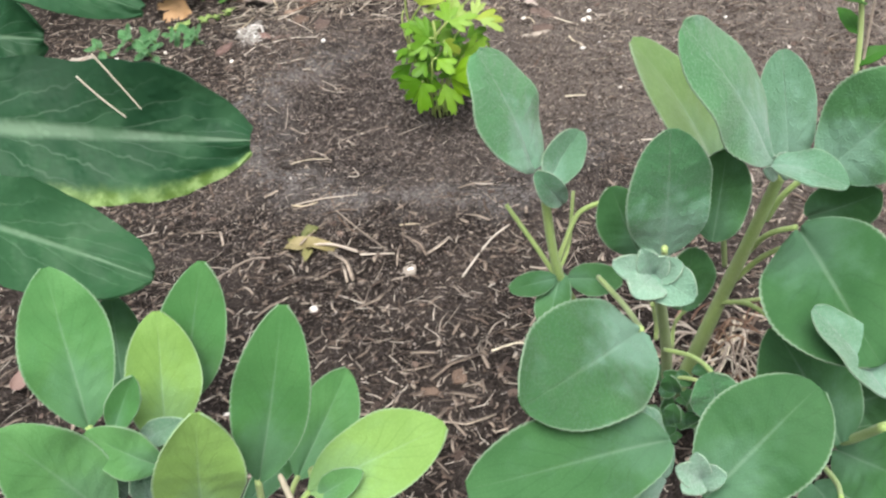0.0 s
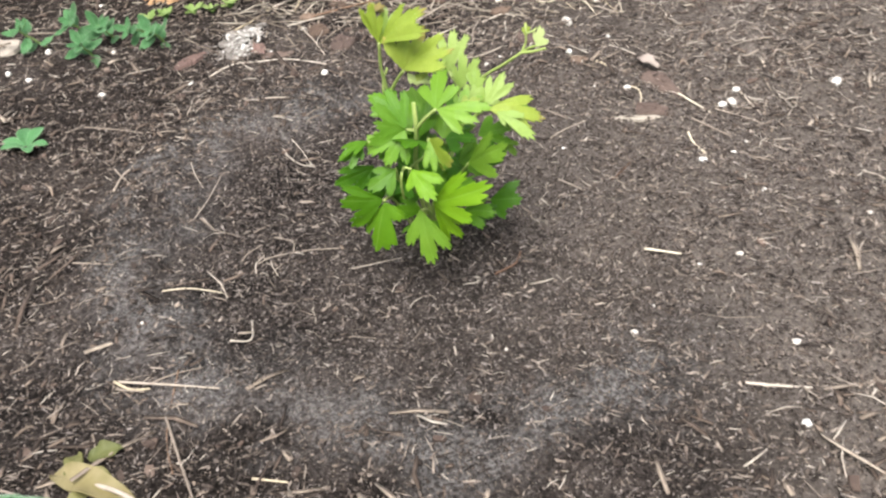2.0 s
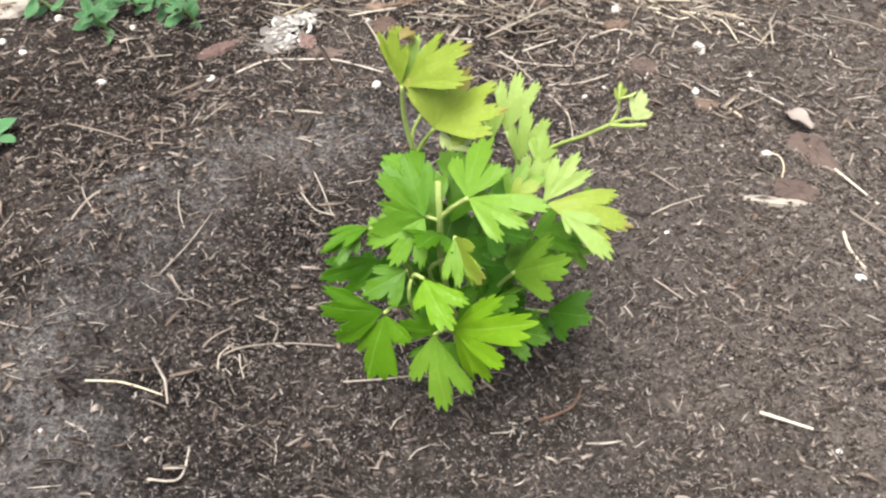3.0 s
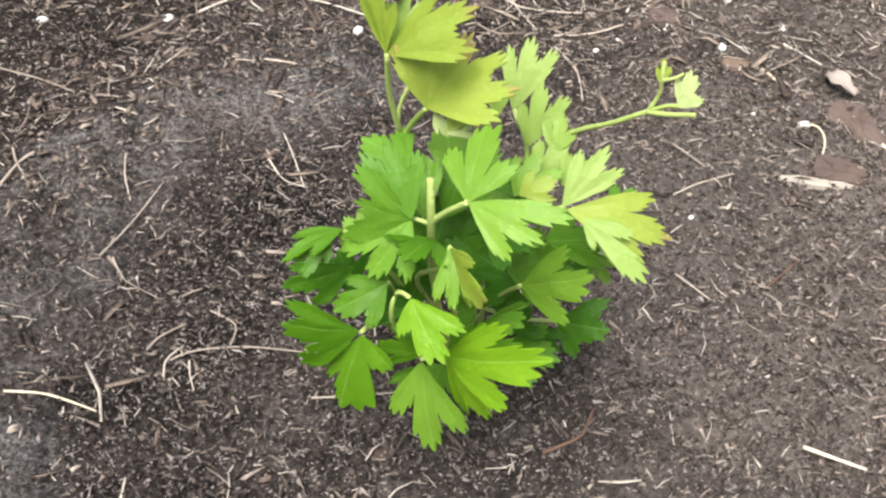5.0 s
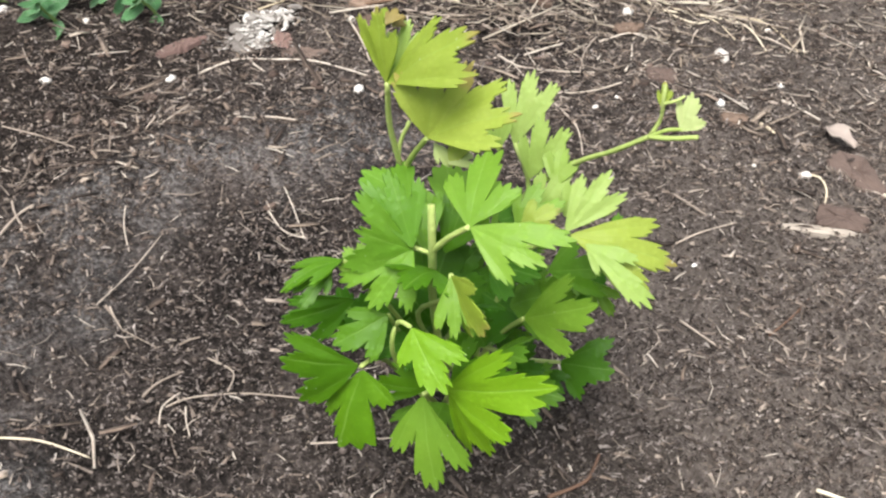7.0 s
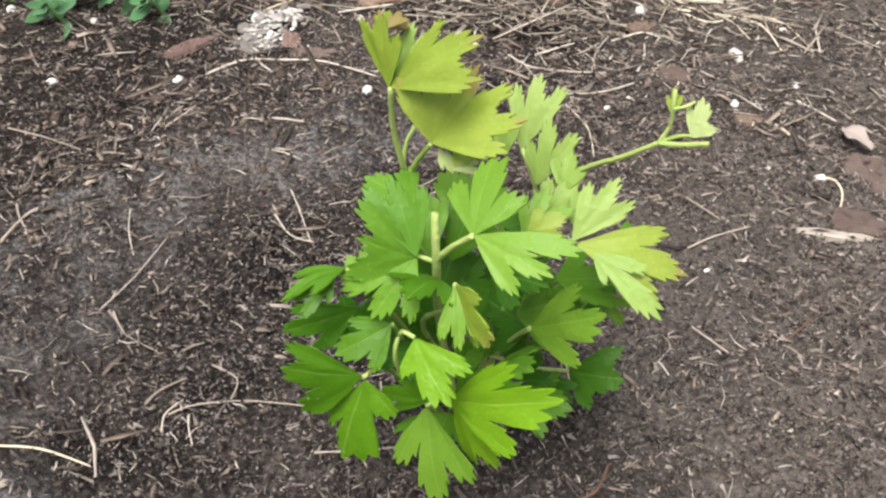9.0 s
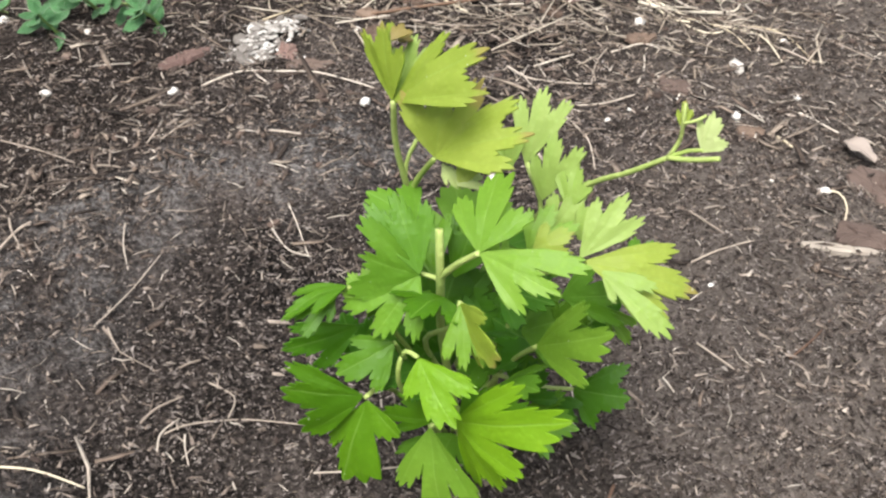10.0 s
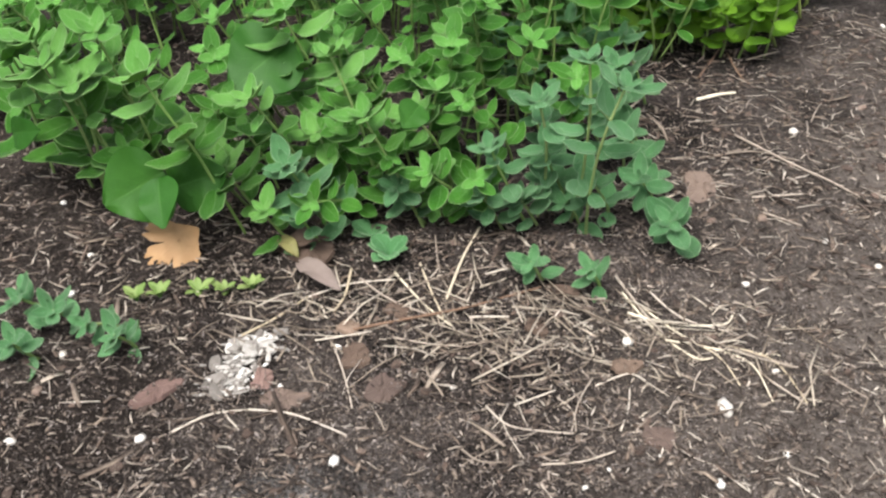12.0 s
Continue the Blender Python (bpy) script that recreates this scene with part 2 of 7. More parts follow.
LITTER = plain_material("litter", [(0.0, (0.040, 0.031, 0.026)), (0.25, (0.115, 0.090, 0.074)), (0.46, (0.27, 0.22, 0.18)), (0.70, (0.47, 0.41, 0.345)), (1.0, (0.70, 0.645, 0.56))], 300.0, by="island")
MAT = plain_material("straw_mat", [(0.0, (0.10, 0.075, 0.058)), (0.35, (0.30, 0.245, 0.19)), (0.7, (0.48, 0.42, 0.34)), (1.0, (0.66, 0.60, 0.51))], 300.0, by="island")
SHREDS = plain_material("shreds", [(0.0, (0.014, 0.010, 0.008)), (0.40, (0.055, 0.040, 0.032)), (0.70, (0.17, 0.125, 0.098)), (1.0, (0.36, 0.29, 0.225))], 300.0, by="island")
CHAFF = plain_material("chaff", [(0.0, (0.016, 0.012, 0.010)), (0.36, (0.065, 0.050, 0.042)), (0.65, (0.18, 0.143, 0.118)), (0.88, (0.36, 0.305, 0.258)), (1.0, (0.60, 0.54, 0.46))], 300.0, by="island")
SHRED_TAN = plain_material("tan_shreds", [(0.0, (0.035, 0.025, 0.020)), (0.35, (0.115, 0.084, 0.066)), (0.70, (0.32, 0.26, 0.207)), (1.0, (0.60, 0.52, 0.43))], 300.0, by="island")
FLAKE = plain_material("bark_flake", [(0.0, (0.030, 0.022, 0.018)), (0.5, (0.075, 0.052, 0.042)), (0.8, (0.14, 0.10, 0.08)), (1.0, (0.30, 0.235, 0.19))], 200.0, by="island")
CHIP = {
    "dark": plain_material("chip_dark", [(0.0, (0.06, 0.042, 0.036)), (0.6, (0.12, 0.085, 0.07)), (1.0, (0.2, 0.15, 0.12))], 120.0, relief=0.8),
    "brown": plain_material("chip_brown", [(0.0, (0.075, 0.050, 0.038)), (0.6, (0.15, 0.105, 0.078)), (1.0, (0.25, 0.18, 0.135))], 120.0, relief=0.8),
    "red": plain_material("chip_red", [(0.0, (0.095, 0.060, 0.052)), (0.6, (0.18, 0.115, 0.098)), (1.0, (0.28, 0.19, 0.165))], 120.0, relief=0.8),
    "pale": plain_material("chip_pale", [(0.0, (0.28, 0.24, 0.20)), (0.6, (0.42, 0.375, 0.32)), (1.0, (0.56, 0.52, 0.45))], 120.0, relief=0.8),
}
PERLITE = plain_material("perlite", [(0.0, (0.55, 0.50, 0.44)), (0.5, (0.72, 0.69, 0.64)), (1.0, (0.80, 0.79, 0.76))], 300.0, rough=0.7, relief=0.6)
DRY_LEAF = plain_material("dry_leaf", [(0.0, (0.30, 0.17, 0.075)), (0.5, (0.46, 0.29, 0.15)), (1.0, (0.58, 0.43, 0.27))], 110.0, rough=0.6)
PAPER_LEAF = plain_material("paper_leaf", [(0.0, (0.16, 0.125, 0.11)), (0.6, (0.24, 0.195, 0.17)), (1.0, (0.33, 0.28, 0.245))], 110.0, rough=0.7)
YELLOW_LEAF = plain_material("yellow_leaf", [(0.0, (0.07, 0.085, 0.025)), (0.5, (0.17, 0.16, 0.06)), (1.0, (0.36, 0.30, 0.17))], 90.0, rough=0.6)
PEAT = plain_material("peat", [(0.0, (0.012, 0.0095, 0.008)), (0.38, (0.045, 0.036, 0.032)), (0.62, (0.115, 0.097, 0.089)), (0.82, (0.26, 0.226, 0.207)), (1.0, (0.58, 0.53, 0.48))], 500.0, rough=0.9, by="island", spec=0.15)
GRAIN = plain_material("peat_grain", [(0.0, (0.010, 0.008, 0.007)), (0.35, (0.042, 0.034, 0.030)), (0.60, (0.140, 0.118, 0.108)), (0.80, (0.27, 0.235, 0.215)), (1.0, (0.50, 0.455, 0.42))], 500.0, rough=0.9, by="island", spec=0.15)
CRUMB = plain_material("soil_crumb", [(0.0, (0.045, 0.035, 0.030)), (0.5, (0.085, 0.069, 0.060)), (0.85, (0.150, 0.124, 0.109)), (1.0, (0.30, 0.26, 0.23))], 400.0, rough=0.95, by="island", spec=0.1)


def soil_material():
    m, N, Lk, P = nodes_of("soil")
    obj = N.new("ShaderNodeTexCoord").outputs["Object"]
    coarse = noise_tex(N, Lk, obj, 14.0, 4.0, 0.6)
    fine = noise_tex(N, Lk, obj, 420.0, 5.0, 0.75)
    grit = noise_tex(N, Lk, obj, 1500.0, 3.0, 0.7)
    fac = math_node(N, Lk, "ADD", math_node(N, Lk, "MULTIPLY", coarse, 0.45), math_node(N, Lk, "MULTIPLY", fine, 0.6))
    # the near-black stops paint the shade of the soil's crevices into its colour
    col = ramp(N, Lk, fac, [(0.39, (0.004, 0.0033, 0.0030)), (0.49, (0.020, 0.0165, 0.015)), (0.59, (0.082, 0.068, 0.062)), (0.70, (0.25, 0.216, 0.196))])
    # paler, drier ground towards the far right
    sp = N.new("ShaderNodeSeparateXYZ")
    Lk.new(obj, sp.inputs[0])
    dry = math_node(N, Lk, "ADD", math_node(N, Lk, "ADD", sp.outputs[0], math_node(N, Lk, "MULTIPLY", sp.outputs[1], -0.02)), math_node(N, Lk, "MULTIPLY", noise_tex(N, Lk, obj, 9.0, 4.0), 0.25))
    ex = math_node(N, Lk, "SUBTRACT", sp.outputs[0], 0.2)
    ey = math_node(N, Lk, "SUBTRACT", sp.outputs[1], 0.95)
    off = math_node(N, Lk, "SQRT", math_node(N, Lk, "ADD", math_node(N, Lk, "MULTIPLY", ex, ex), math_node(N, Lk, "MULTIPLY", ey, ey)))
    here = math_node(N, Lk, "MULTIPLY", step(N, Lk, dry, 0.07, 0.25), step(N, Lk, math_node(N, Lk, "ADD", off, math_node(N, Lk, "MULTIPLY", math_node(N, Lk, "SUBTRACT", noise_tex(N, Lk, obj, 5.0, 5.0, 0.65), 0.5), 1.1)), 0.85, 0.30))
    far = math_node(N, Lk, "ADD", sp.outputs[1], math_node(N, Lk, "MULTIPLY", math_node(N, Lk, "MAXIMUM", math_node(N, Lk, "SUBTRACT", sp.outputs[0], 0.13), 0.0), 2.2))
    far = math_node(N, Lk, "ADD", far, math_node(N, Lk, "MULTIPLY", math_node(N, Lk, "SUBTRACT", noise_tex(N, Lk, obj, 7.0, 4.0, 0.6), 0.5), 0.22))
    here = math_node(N, Lk, "MULTIPLY", here, step(N, Lk, far, 0.64, 0.86))
    here = math_node(N, Lk, "MAXIMUM", here, math_node(N, Lk, "MULTIPLY", math_node(N, Lk, "MULTIPLY", step(N, Lk, noise_tex(N, Lk, obj, 2.3, 6.0, 0.65), 0.42, 0.70), 0.55), step(N, Lk, off, 0.5, 1.0)))
    col = mix_colour(N, Lk, math_node(N, Lk, "MULTIPLY", here, 0.64), col, mix_colour(N, Lk, fine, (0.065, 0.052, 0.045), (0.40, 0.345, 0.305)))
    near = math_node(N, Lk, "ADD", sp.outputs[1], math_node(N, Lk, "MULTIPLY", math_node(N, Lk, "SUBTRACT", noise_tex(N, Lk, obj, 8.0, 3.0), 0.5), 0.12))
    side = math_node(N, Lk, "ADD", sp.outputs[0], math_node(N, Lk, "MULTIPLY", math_node(N, Lk, "SUBTRACT", noise_tex(N, Lk, obj, 8.0, 3.0), 0.5), 0.12))
    moist = math_node(N, Lk, "MAXIMUM", step(N, Lk, near, 0.70, 0.58), step(N, Lk, side, -0.10, -0.20))
    moist = math_node(N, Lk, "MULTIPLY", moist, step(N, Lk, math_node(N, Lk, "ADD", off, math_node(N, Lk, "MULTIPLY", math_node(N, Lk, "SUBTRACT", noise_tex(N, Lk, obj, 2.0, 5.0, 0.65), 0.5), 1.0)), 1.7, 0.8))
    col = mix_colour(N, Lk, math_node(N, Lk, "MULTIPLY", moist, 0.50), col, mix_colour(N, Lk, fine, (0.006, 0.0045, 0.004), (0.055, 0.042, 0.035)))
    # dry, dusty grey crust in a broken ring on the watered patch round the herb
    sep = N.new("ShaderNodeSeparateXYZ")
    Lk.new(obj, sep.inputs[0])
    dx = math_node(N, Lk, "SUBTRACT", sep.outputs[0], 0.020)
    dy = math_node(N, Lk, "SUBTRACT", sep.outputs[1], 0.800)
    rad = math_node(N, Lk, "SQRT", math_node(N, Lk, "ADD", math_node(N, Lk, "MULTIPLY", dx, dx), math_node(N, Lk, "MULTIPLY", dy, dy)))
    rad = math_node(N, Lk, "ADD", rad, math_node(N, Lk, "MULTIPLY", math_node(N, Lk, "SUBTRACT", noise_tex(N, Lk, obj, 22.0, 3.0), 0.5), 0.07))
    ring = math_node(N, Lk, "MULTIPLY", step(N, Lk, rad, 0.098, 0.140), math_node(N, Lk, "SUBTRACT", 1.0, step(N, Lk, rad, 0.146, 0.172)))
    lean = step(N, Lk, math_node(N, Lk, "ADD", math_node(N, Lk, "MULTIPLY", dx, 1.0), math_node(N, Lk, "MULTIPLY", dy, 0.9)), 0.10, 0.01)
    crust = math_node(N, Lk, "MULTIPLY", math_node(N, Lk, "MULTIPLY", ring, lean), step(N, Lk, noise_tex(N, Lk, obj, 30.0, 5.0, 0.7), 0.36, 0.58))
    crust = math_node(N, Lk, "MULTIPLY", crust, math_node(N, Lk, "ADD", 0.30, math_node(N, Lk, "MULTIPLY", step(N, Lk, noise_tex(N, Lk, obj, 800.0, 3.0, 0.6), 0.40, 0.60), 0.70)))
    col = mix_colour(N, Lk, math_node(N, Lk, "MULTIPLY", crust, 0.74), col, mix_colour(N, Lk, step(N, Lk, fine, 0.35, 0.65), (0.15, 0.14, 0.137), (0.37, 0.355, 0.35)))
    specks = step(N, Lk, noise_tex(N, Lk, obj, 700.0, 2.0, 0.5), 0.66, 0.72)
    col = mix_colour(N, Lk, math_node(N, Lk, "MULTIPLY", specks, 0.5), col, (0.33, 0.27, 0.21))
    Lk.new(col, P.inputs["Base Color"])
    P.inputs["Roughness"].default_value = 0.95
    P.inputs["Specular IOR Level"].default_value = 0.1
    hgt = math_node(N, Lk, "ADD", math_node(N, Lk, "MULTIPLY", fine, 1.0), math_node(N, Lk, "MULTIPLY", grit, 0.35))
    Lk.new(bump(N, Lk, hgt, 1.0, 0.0030), P.inputs["Normal"])
    return m


SOIL = soil_material()


# ---- mesh tools ----
class Geo:
    """Verts, faces, face uvs and face materials that grow piece by piece, then become one mesh."""

    def __init__(self):
        self.v, self.f, self.uv, self.m = [], [], [], []

    def add(self, verts, faces, uvs=None, mats=None, mat=0):
        k = len(self.v)
        self.v.extend(tuple(p) for p in verts)
        for i, f in enumerate(faces):
            self.f.append(tuple(a + k for a in f))
            self.uv.extend([uvs[a] for a in f] if uvs is not None else [(0.5, 0.5)] * len(f))
            self.m.append(mats[i] if mats is not None else mat)

    def put(self, other, m, mat=None):
        k = len(self.v)
        a = np.array(other.v) @ np.array(m.to_3x3()).T + np.array(m.translation)
        self.v.extend(map(tuple, a.tolist()))
        self.f.extend(tuple(i + k for i in f) for f in other.f)
        self.uv.extend(other.uv)
        self.m.extend(other.m if mat is None else [mat] * len(other.f))

    def mesh(self, name, materials, smooth=True):
        me = bpy.data.meshes.new(name)
        me.from_pydata(self.v, [], self.f)
        for mt in materials:
            me.materials.append(mt)
        layer = me.uv_layers.new(name="UVMap")
        layer.data.foreach_set("uv", [c for p in self.uv for c in p])
        me.polygons.foreach_set("material_index", self.m)
        me.polygons.foreach_set("use_smooth", [smooth] * len(self.f))
        me.update()
        return me


def child(name, me, parent, label="", m=None):
    ob = new(name, me)
    ob.parent = parent
    if m is not None:
        ob.matrix_basis = m
    if label:
        ob["label"] = label
    return ob


def thing(name, label, category, at=(0, 0, 0), group="", kind=""):
    ob = new(name)
    ob.location = at
    ob.empty_display_size = 0.01
    return tagged(ob, label, category, group, kind)


def sheet(xs, ys, zs, us, vs, thick):
    """A closed thin body over a grid of points (rows of equal length), top material 0, underside 1."""
    n, k = xs.shape
    top = np.stack([xs, ys, zs], -1)
    du, dv = np.gradient(top, axis=1), np.gradient(top, axis=0)
    nor = np.cross(du, dv)
    nor /= np.linalg.norm(nor, axis=-1, keepdims=True) + 1e-12
    low = top - nor * thick
    verts = np.concatenate([top.reshape(-1, 3), low.reshape(-1, 3)])
    uv = list(zip(us.ravel().tolist(), vs.ravel().tolist())) * 2
    faces, mats, o = [], [], n * k
    for j in range(n - 1):
        for i in range(k - 1):
            a, b, c, d = j * k + i, j * k + i + 1, (j + 1) * k + i + 1, (j + 1) * k + i
            faces += [(a, b, c, d), (d + o, c + o, b + o, a + o)]
            mats += [0, 1]
    ring = [(0, i) for i in range(k)] + [(j, k - 1) for j in range(1, n)] + [(n - 1, i) for i in range(k - 2, -1, -1)] + [(j, 0) for j in range(n - 2, 0, -1)]
    idx = [j * k + i for j, i in ring]
    # the rim has points of its own, so that the faces stay crisp at the edge
    verts, r = verts.tolist(), 2 * o
    for a in idx:
        verts += [verts[a], verts[a + o]]
        uv += [uv[a], uv[a]]
    for j in range(len(idx)):
        a, b = r + 2 * j, r + 2 * ((j + 1) % len(idx))
        faces.append((b, a, a + 1, b + 1))
        mats.append(0)
    return verts, faces, uv, mats


def blade(L, W, peak=0.45, blunt=0.8, arch=0.06, fold=0.15, nu=8, nv=16, thick=0.0005, ripple=0.02, edge=0.0, groove=0.03, twist=0.0, quilt=0.0, wave=0.0, rng=None):
    """A leaf blade from the origin along +y, facing +z."""
    rng = rng or random
    s = np.linspace(-1, 1, nu + 1)[None, :]
    v = np.linspace(0, 1, nv + 1)[:, None]
    a = math.log(0.5) / math.log(peak)
    half = W / 2 * np.maximum(np.sin(np.pi * np.clip(v, 0.004, 0.994) ** a), 0.02) ** blunt
    ph = [rng.uniform(0, 6.28) for _ in range(4)]
    half = half * (1 + edge * np.sin(v * (84 if nv < 50 else 150) + ph[0])) * (1 + wave * (np.sin(v * 17 + ph[2]) + 0.7 * np.sin(v * 39 + ph[3])))
    x = s * half * (1 + 0.04 * np.sin(v * 7 + ph[1]) * np.sign(s))
    y = L * v + 0 * s
    z = L * arch * 4 * v * (1 - v) + fold * np.abs(x) * (0.4 + 0.6 * np.abs(s)) - groove * W * np.exp(-(s / 0.14) ** 2) * (1 - v)
    z = z + ripple * W * np.abs(s) ** 1.5 * np.sin(v * 11 + ph[2] + s * 1.3) + ripple * 0.5 * W * np.sin(v * 17 + ph[3]) * np.abs(s)
    z = z + twist * x * v + quilt * W * np.cos(2 * math.pi * (8.5 * v - 1.1 * np.abs(s) ** 0.8) + ph[3]) * np.sin(math.pi * np.minimum(1, np.abs(s) * 1.15)) ** 0.7
    x = x + 0.03 * L * np.sin(v * 2.4 + ph[1]) * v * (1 - v)
    g = Geo()
    vv, ff, uu, mm = sheet(x, y, z, 0.5 + 0.5 * s + 0 * v, v + 0 * s, thick)
    g.add(vv, ff, uu, mm)
    return g


def frame_from(base, tip, normal):
    """The pose of a blade whose foot is at base, whose tip is towards tip and whose face looks along normal; and its length."""
    b, t, n = Vector(base), Vector(tip), Vector(normal)
    y = (t - b)
    L = y.length
    y.normalize()
    x = y.cross(n).normalized()
    z = x.cross(y)
    m = Matrix((x, y, z)).transposed().to_4x4()
    m.translation = b
    return m, L


def tube(points, r0, r1, sides=7, rough=0.0, steps=5, close=True, rng=None):
    """A round, tapering stem through the points, smoothed."""
    rng = rng or random
    P = [Vector(p) for p in points]
    Q = []
    for i in range(len(P) - 1):
        a, b, c, d = P[max(i - 1, 0)], P[i], P[i + 1], P[min(i + 2, len(P) - 1)]
        for k in range(steps):
            t = k / steps
            Q.append(0.5 * ((2 * b) + (c - a) * t + (2 * a - 5 * b + 4 * c - d) * t * t + (3 * b - a - 3 * c + d) * t ** 3))
    Q.append(P[-1])
    verts, faces, uvs = [], [], []
    up = Vector((0.31, 0.17, 0.93)).normalized()
    for i, q in enumerate(Q):
        d = (Q[min(i + 1, len(Q) - 1)] - Q[max(i - 1, 0)]).normalized()
        s = d.cross(up)
        s = s.normalized() if s.length > 1e-4 else d.cross(Vector((1, 0, 0))).normalized()
        w = d.cross(s)
        f = i / (len(Q) - 1)
        r = (r0 + (r1 - r0) * f) * (1 + rough * rng.uniform(-1, 1))
        for k in range(sides):
            a = 2 * math.pi * k / sides
            verts.append(q + r * (math.cos(a) * s + math.sin(a) * w))
            uvs.append((k / sides, f))
    for i in range(len(Q) - 1):
        for k in range(sides):
            k2 = (k + 1) % sides
            faces.append((i * sides + k, (i + 1) * sides + k, (i + 1) * sides + k2, i * sides + k2))
    if close:
        faces.append(tuple(range(sides)))
        faces.append(tuple((len(Q) - 1) * sides + k for k in range(sides - 1, -1, -1)))
    g = Geo()
    g.add(verts, faces, uvs)
    return g


# ---- the ground ----
class Field:
    """Smooth value noise over the plane."""

    def __init__(self, seed):
        self.t = np.random.RandomState(seed).uniform(-1, 1, (256, 256))

    def __call__(self, x, y, size):
        x, y = np.asarray(x) / size + 1000.37, np.asarray(y) / size + 1000.71
        i, j = np.floor(x).astype(int), np.floor(y).astype(int)
        u, v = x - i, y - j
        u, v = u * u * (3 - 2 * u), v * v * (3 - 2 * v)
        i, j, i2, j2 = i % 256, j % 256, (i + 1) % 256, (j + 1) % 256
        t = self.t
        return (t[i, j] * (1 - u) + t[i2, j] * u) * (1 - v) + (t[i, j2] * (1 - u) + t[i2, j2] * u) * v


fields = [Field(k) for k in range(6)]
HERB = (0.024, 0.789)


def ground_z(x, y):
    """The bed's height: level, with a shallow watering basin round the herb, clods and crumbs."""
    x, y = np.asarray(x, float), np.asarray(y, float)
    r = np.hypot(x - 0.02, y - 0.80)
    near = np.clip(1 - (np.hypot(x, y - 0.8) - 0.6) / 0.6, 0, 1)
    inner = 1 / (1 + np.exp(np.clip((r - 0.130) / 0.012, -50, 50)))
    rim = np.exp(-((r - 0.145) / 0.03) ** 2)
    z = 0.004 * rim - 0.003 * inner + 0.0035 * np.exp(-(r / 0.035) ** 2)
    z = z + 0.004 * fields[0](x, y, 0.11) + 0.0022 * fields[1](x, y, 0.03) * (1 - 0.5 * inner)
    z = z + near * ((0.0018 - 0.0005 * inner) * fields[2](x, y, 0.010) + 0.0013 * fields[3](x, y, 0.0052) + 0.0011 * np.abs(fields[4](x, y, 0.0029)))
    return z - 0.001


def gz(x, y):
    return float(ground_z(x, y))


def axis(core, fine, wide, coarse, mid):
    a, b = core
    c, d = wide
    out = list(np.arange(a, b, fine))
    hi = list(np.arange(b, d, coarse))
    lo = list(np.arange(c, a, coarse))
    far, s, p = [], coarse, d
    while p < mid + 60:
        s *= 1.5
        p += s
        far.append(p)
    near, s, p = [], coarse, c
    while p > mid - 60:
        s *= 1.5
        p -= s
        near.append(p)
    return np.array(near[::-1] + lo + out + hi + far)


gx = axis((-0.15, 0.20), 0.0017, (-0.46, 0.40), 0.0042, 0.0)
gy = axis((0.66, 1.02), 0.0017, (0.26, 1.56), 0.0042, 0.8)
X, Y = np.meshgrid(gx, gy)
Z = ground_z(X, Y)
nx, ny = len(gx), len(gy)
ids = np.arange(nx * ny).reshape(ny, nx)
quads = np.stack([ids[:-1, :-1], ids[:-1, 1:], ids[1:, 1:], ids[1:, :-1]], -1).reshape(-1, 4)
me = bpy.data.meshes.new("ground")
me.from_pydata(np.stack([X, Y, Z], -1).reshape(-1, 3).tolist(), [], quads.tolist())
me.polygons.foreach_set("use_smooth", [True] * len(me.polygons))
me.materials.append(SOIL)
tagged(new("ground", me), "dark brown crumbly garden soil with dry dusty patches", "soil", kind="structure")


def lump_geo(rough, rng):
    """A small uneven lump of unit size."""
    bm = bmesh.new()
    bmesh.ops.create_icosphere(bm, subdivisions=1, radius=0.5)
    for v in bm.verts:
        v.co *= 1 + rng.uniform(-rough, rough)
    g = Geo()
    bm.verts.ensure_lookup_table()
    g.add([tuple(v.co) for v in bm.verts], [tuple(v.index for v in f.verts) for f in bm.faces])
    bm.free()
    return g


def flake_geo(L, W, T, rng):
    """A flat broken chip with an uneven outline and thickness."""
    n = rng.randint(6, 9)
    out = []
    for k in range(n):
        a = 2 * math.pi * k / n + rng.uniform(-1.2, 1.2) / n
        q = rng.uniform(0.75, 1.1)
        out.append((q * L / 2 * math.copysign(abs(math.cos(a)) ** 0.7, math.cos(a)), q * W / 2 * math.copysign(abs(math.sin(a)) ** 0.7, math.sin(a))))
    g = Geo()
    verts = [(x, y, rng.uniform(-0.3, 0.1) * T) for x, y in out] + [(x * 0.9, y * 0.9, T * rng.uniform(0.7, 1.2)) for x, y in out] + [(0, 0, T * 1.2)]
    faces = [(k, (k + 1) % n, n + (k + 1) % n, n + k) for k in range(n)] + [(n + k, n + (k + 1) % n, 2 * n) for k in range(n)] + [tuple(range(n - 1, -1, -1))]
    g.add(verts, faces)
    return g


def littered(x, y):
    """How thickly bits lie at a place: thin on the bare patch round the herb, thick outside it and under the far plants."""
    x, y = np.asarray(x, float), np.asarray(y, float)
    r = np.hypot((x - 0.035) * np.where(x > 0.03, 0.9, 1.05), y - 0.785) + 0.02 * fields[5](x, y, 0.05)
    d = 0.09 + 0.91 / (1 + np.exp(-np.clip((r - 0.160) / 0.016, -40, 40)))
    return d * (0.50 + 0.35 * fields[1](x, y, 0.06) + 0.17 * (y > 0.97) + 0.25 * (y < 0.64) + 0.25 * (x > 0.16))


def crumbly(x, y):
    return 0.16 + 0.84 * np.exp(-((x - 0.03) ** 2 + (y - 0.82) ** 2) / 0.07)


rng = random.Random(11)
dice = np.random.RandomState(7)
area = (-0.45, 0.40, 0.30, 1.55)


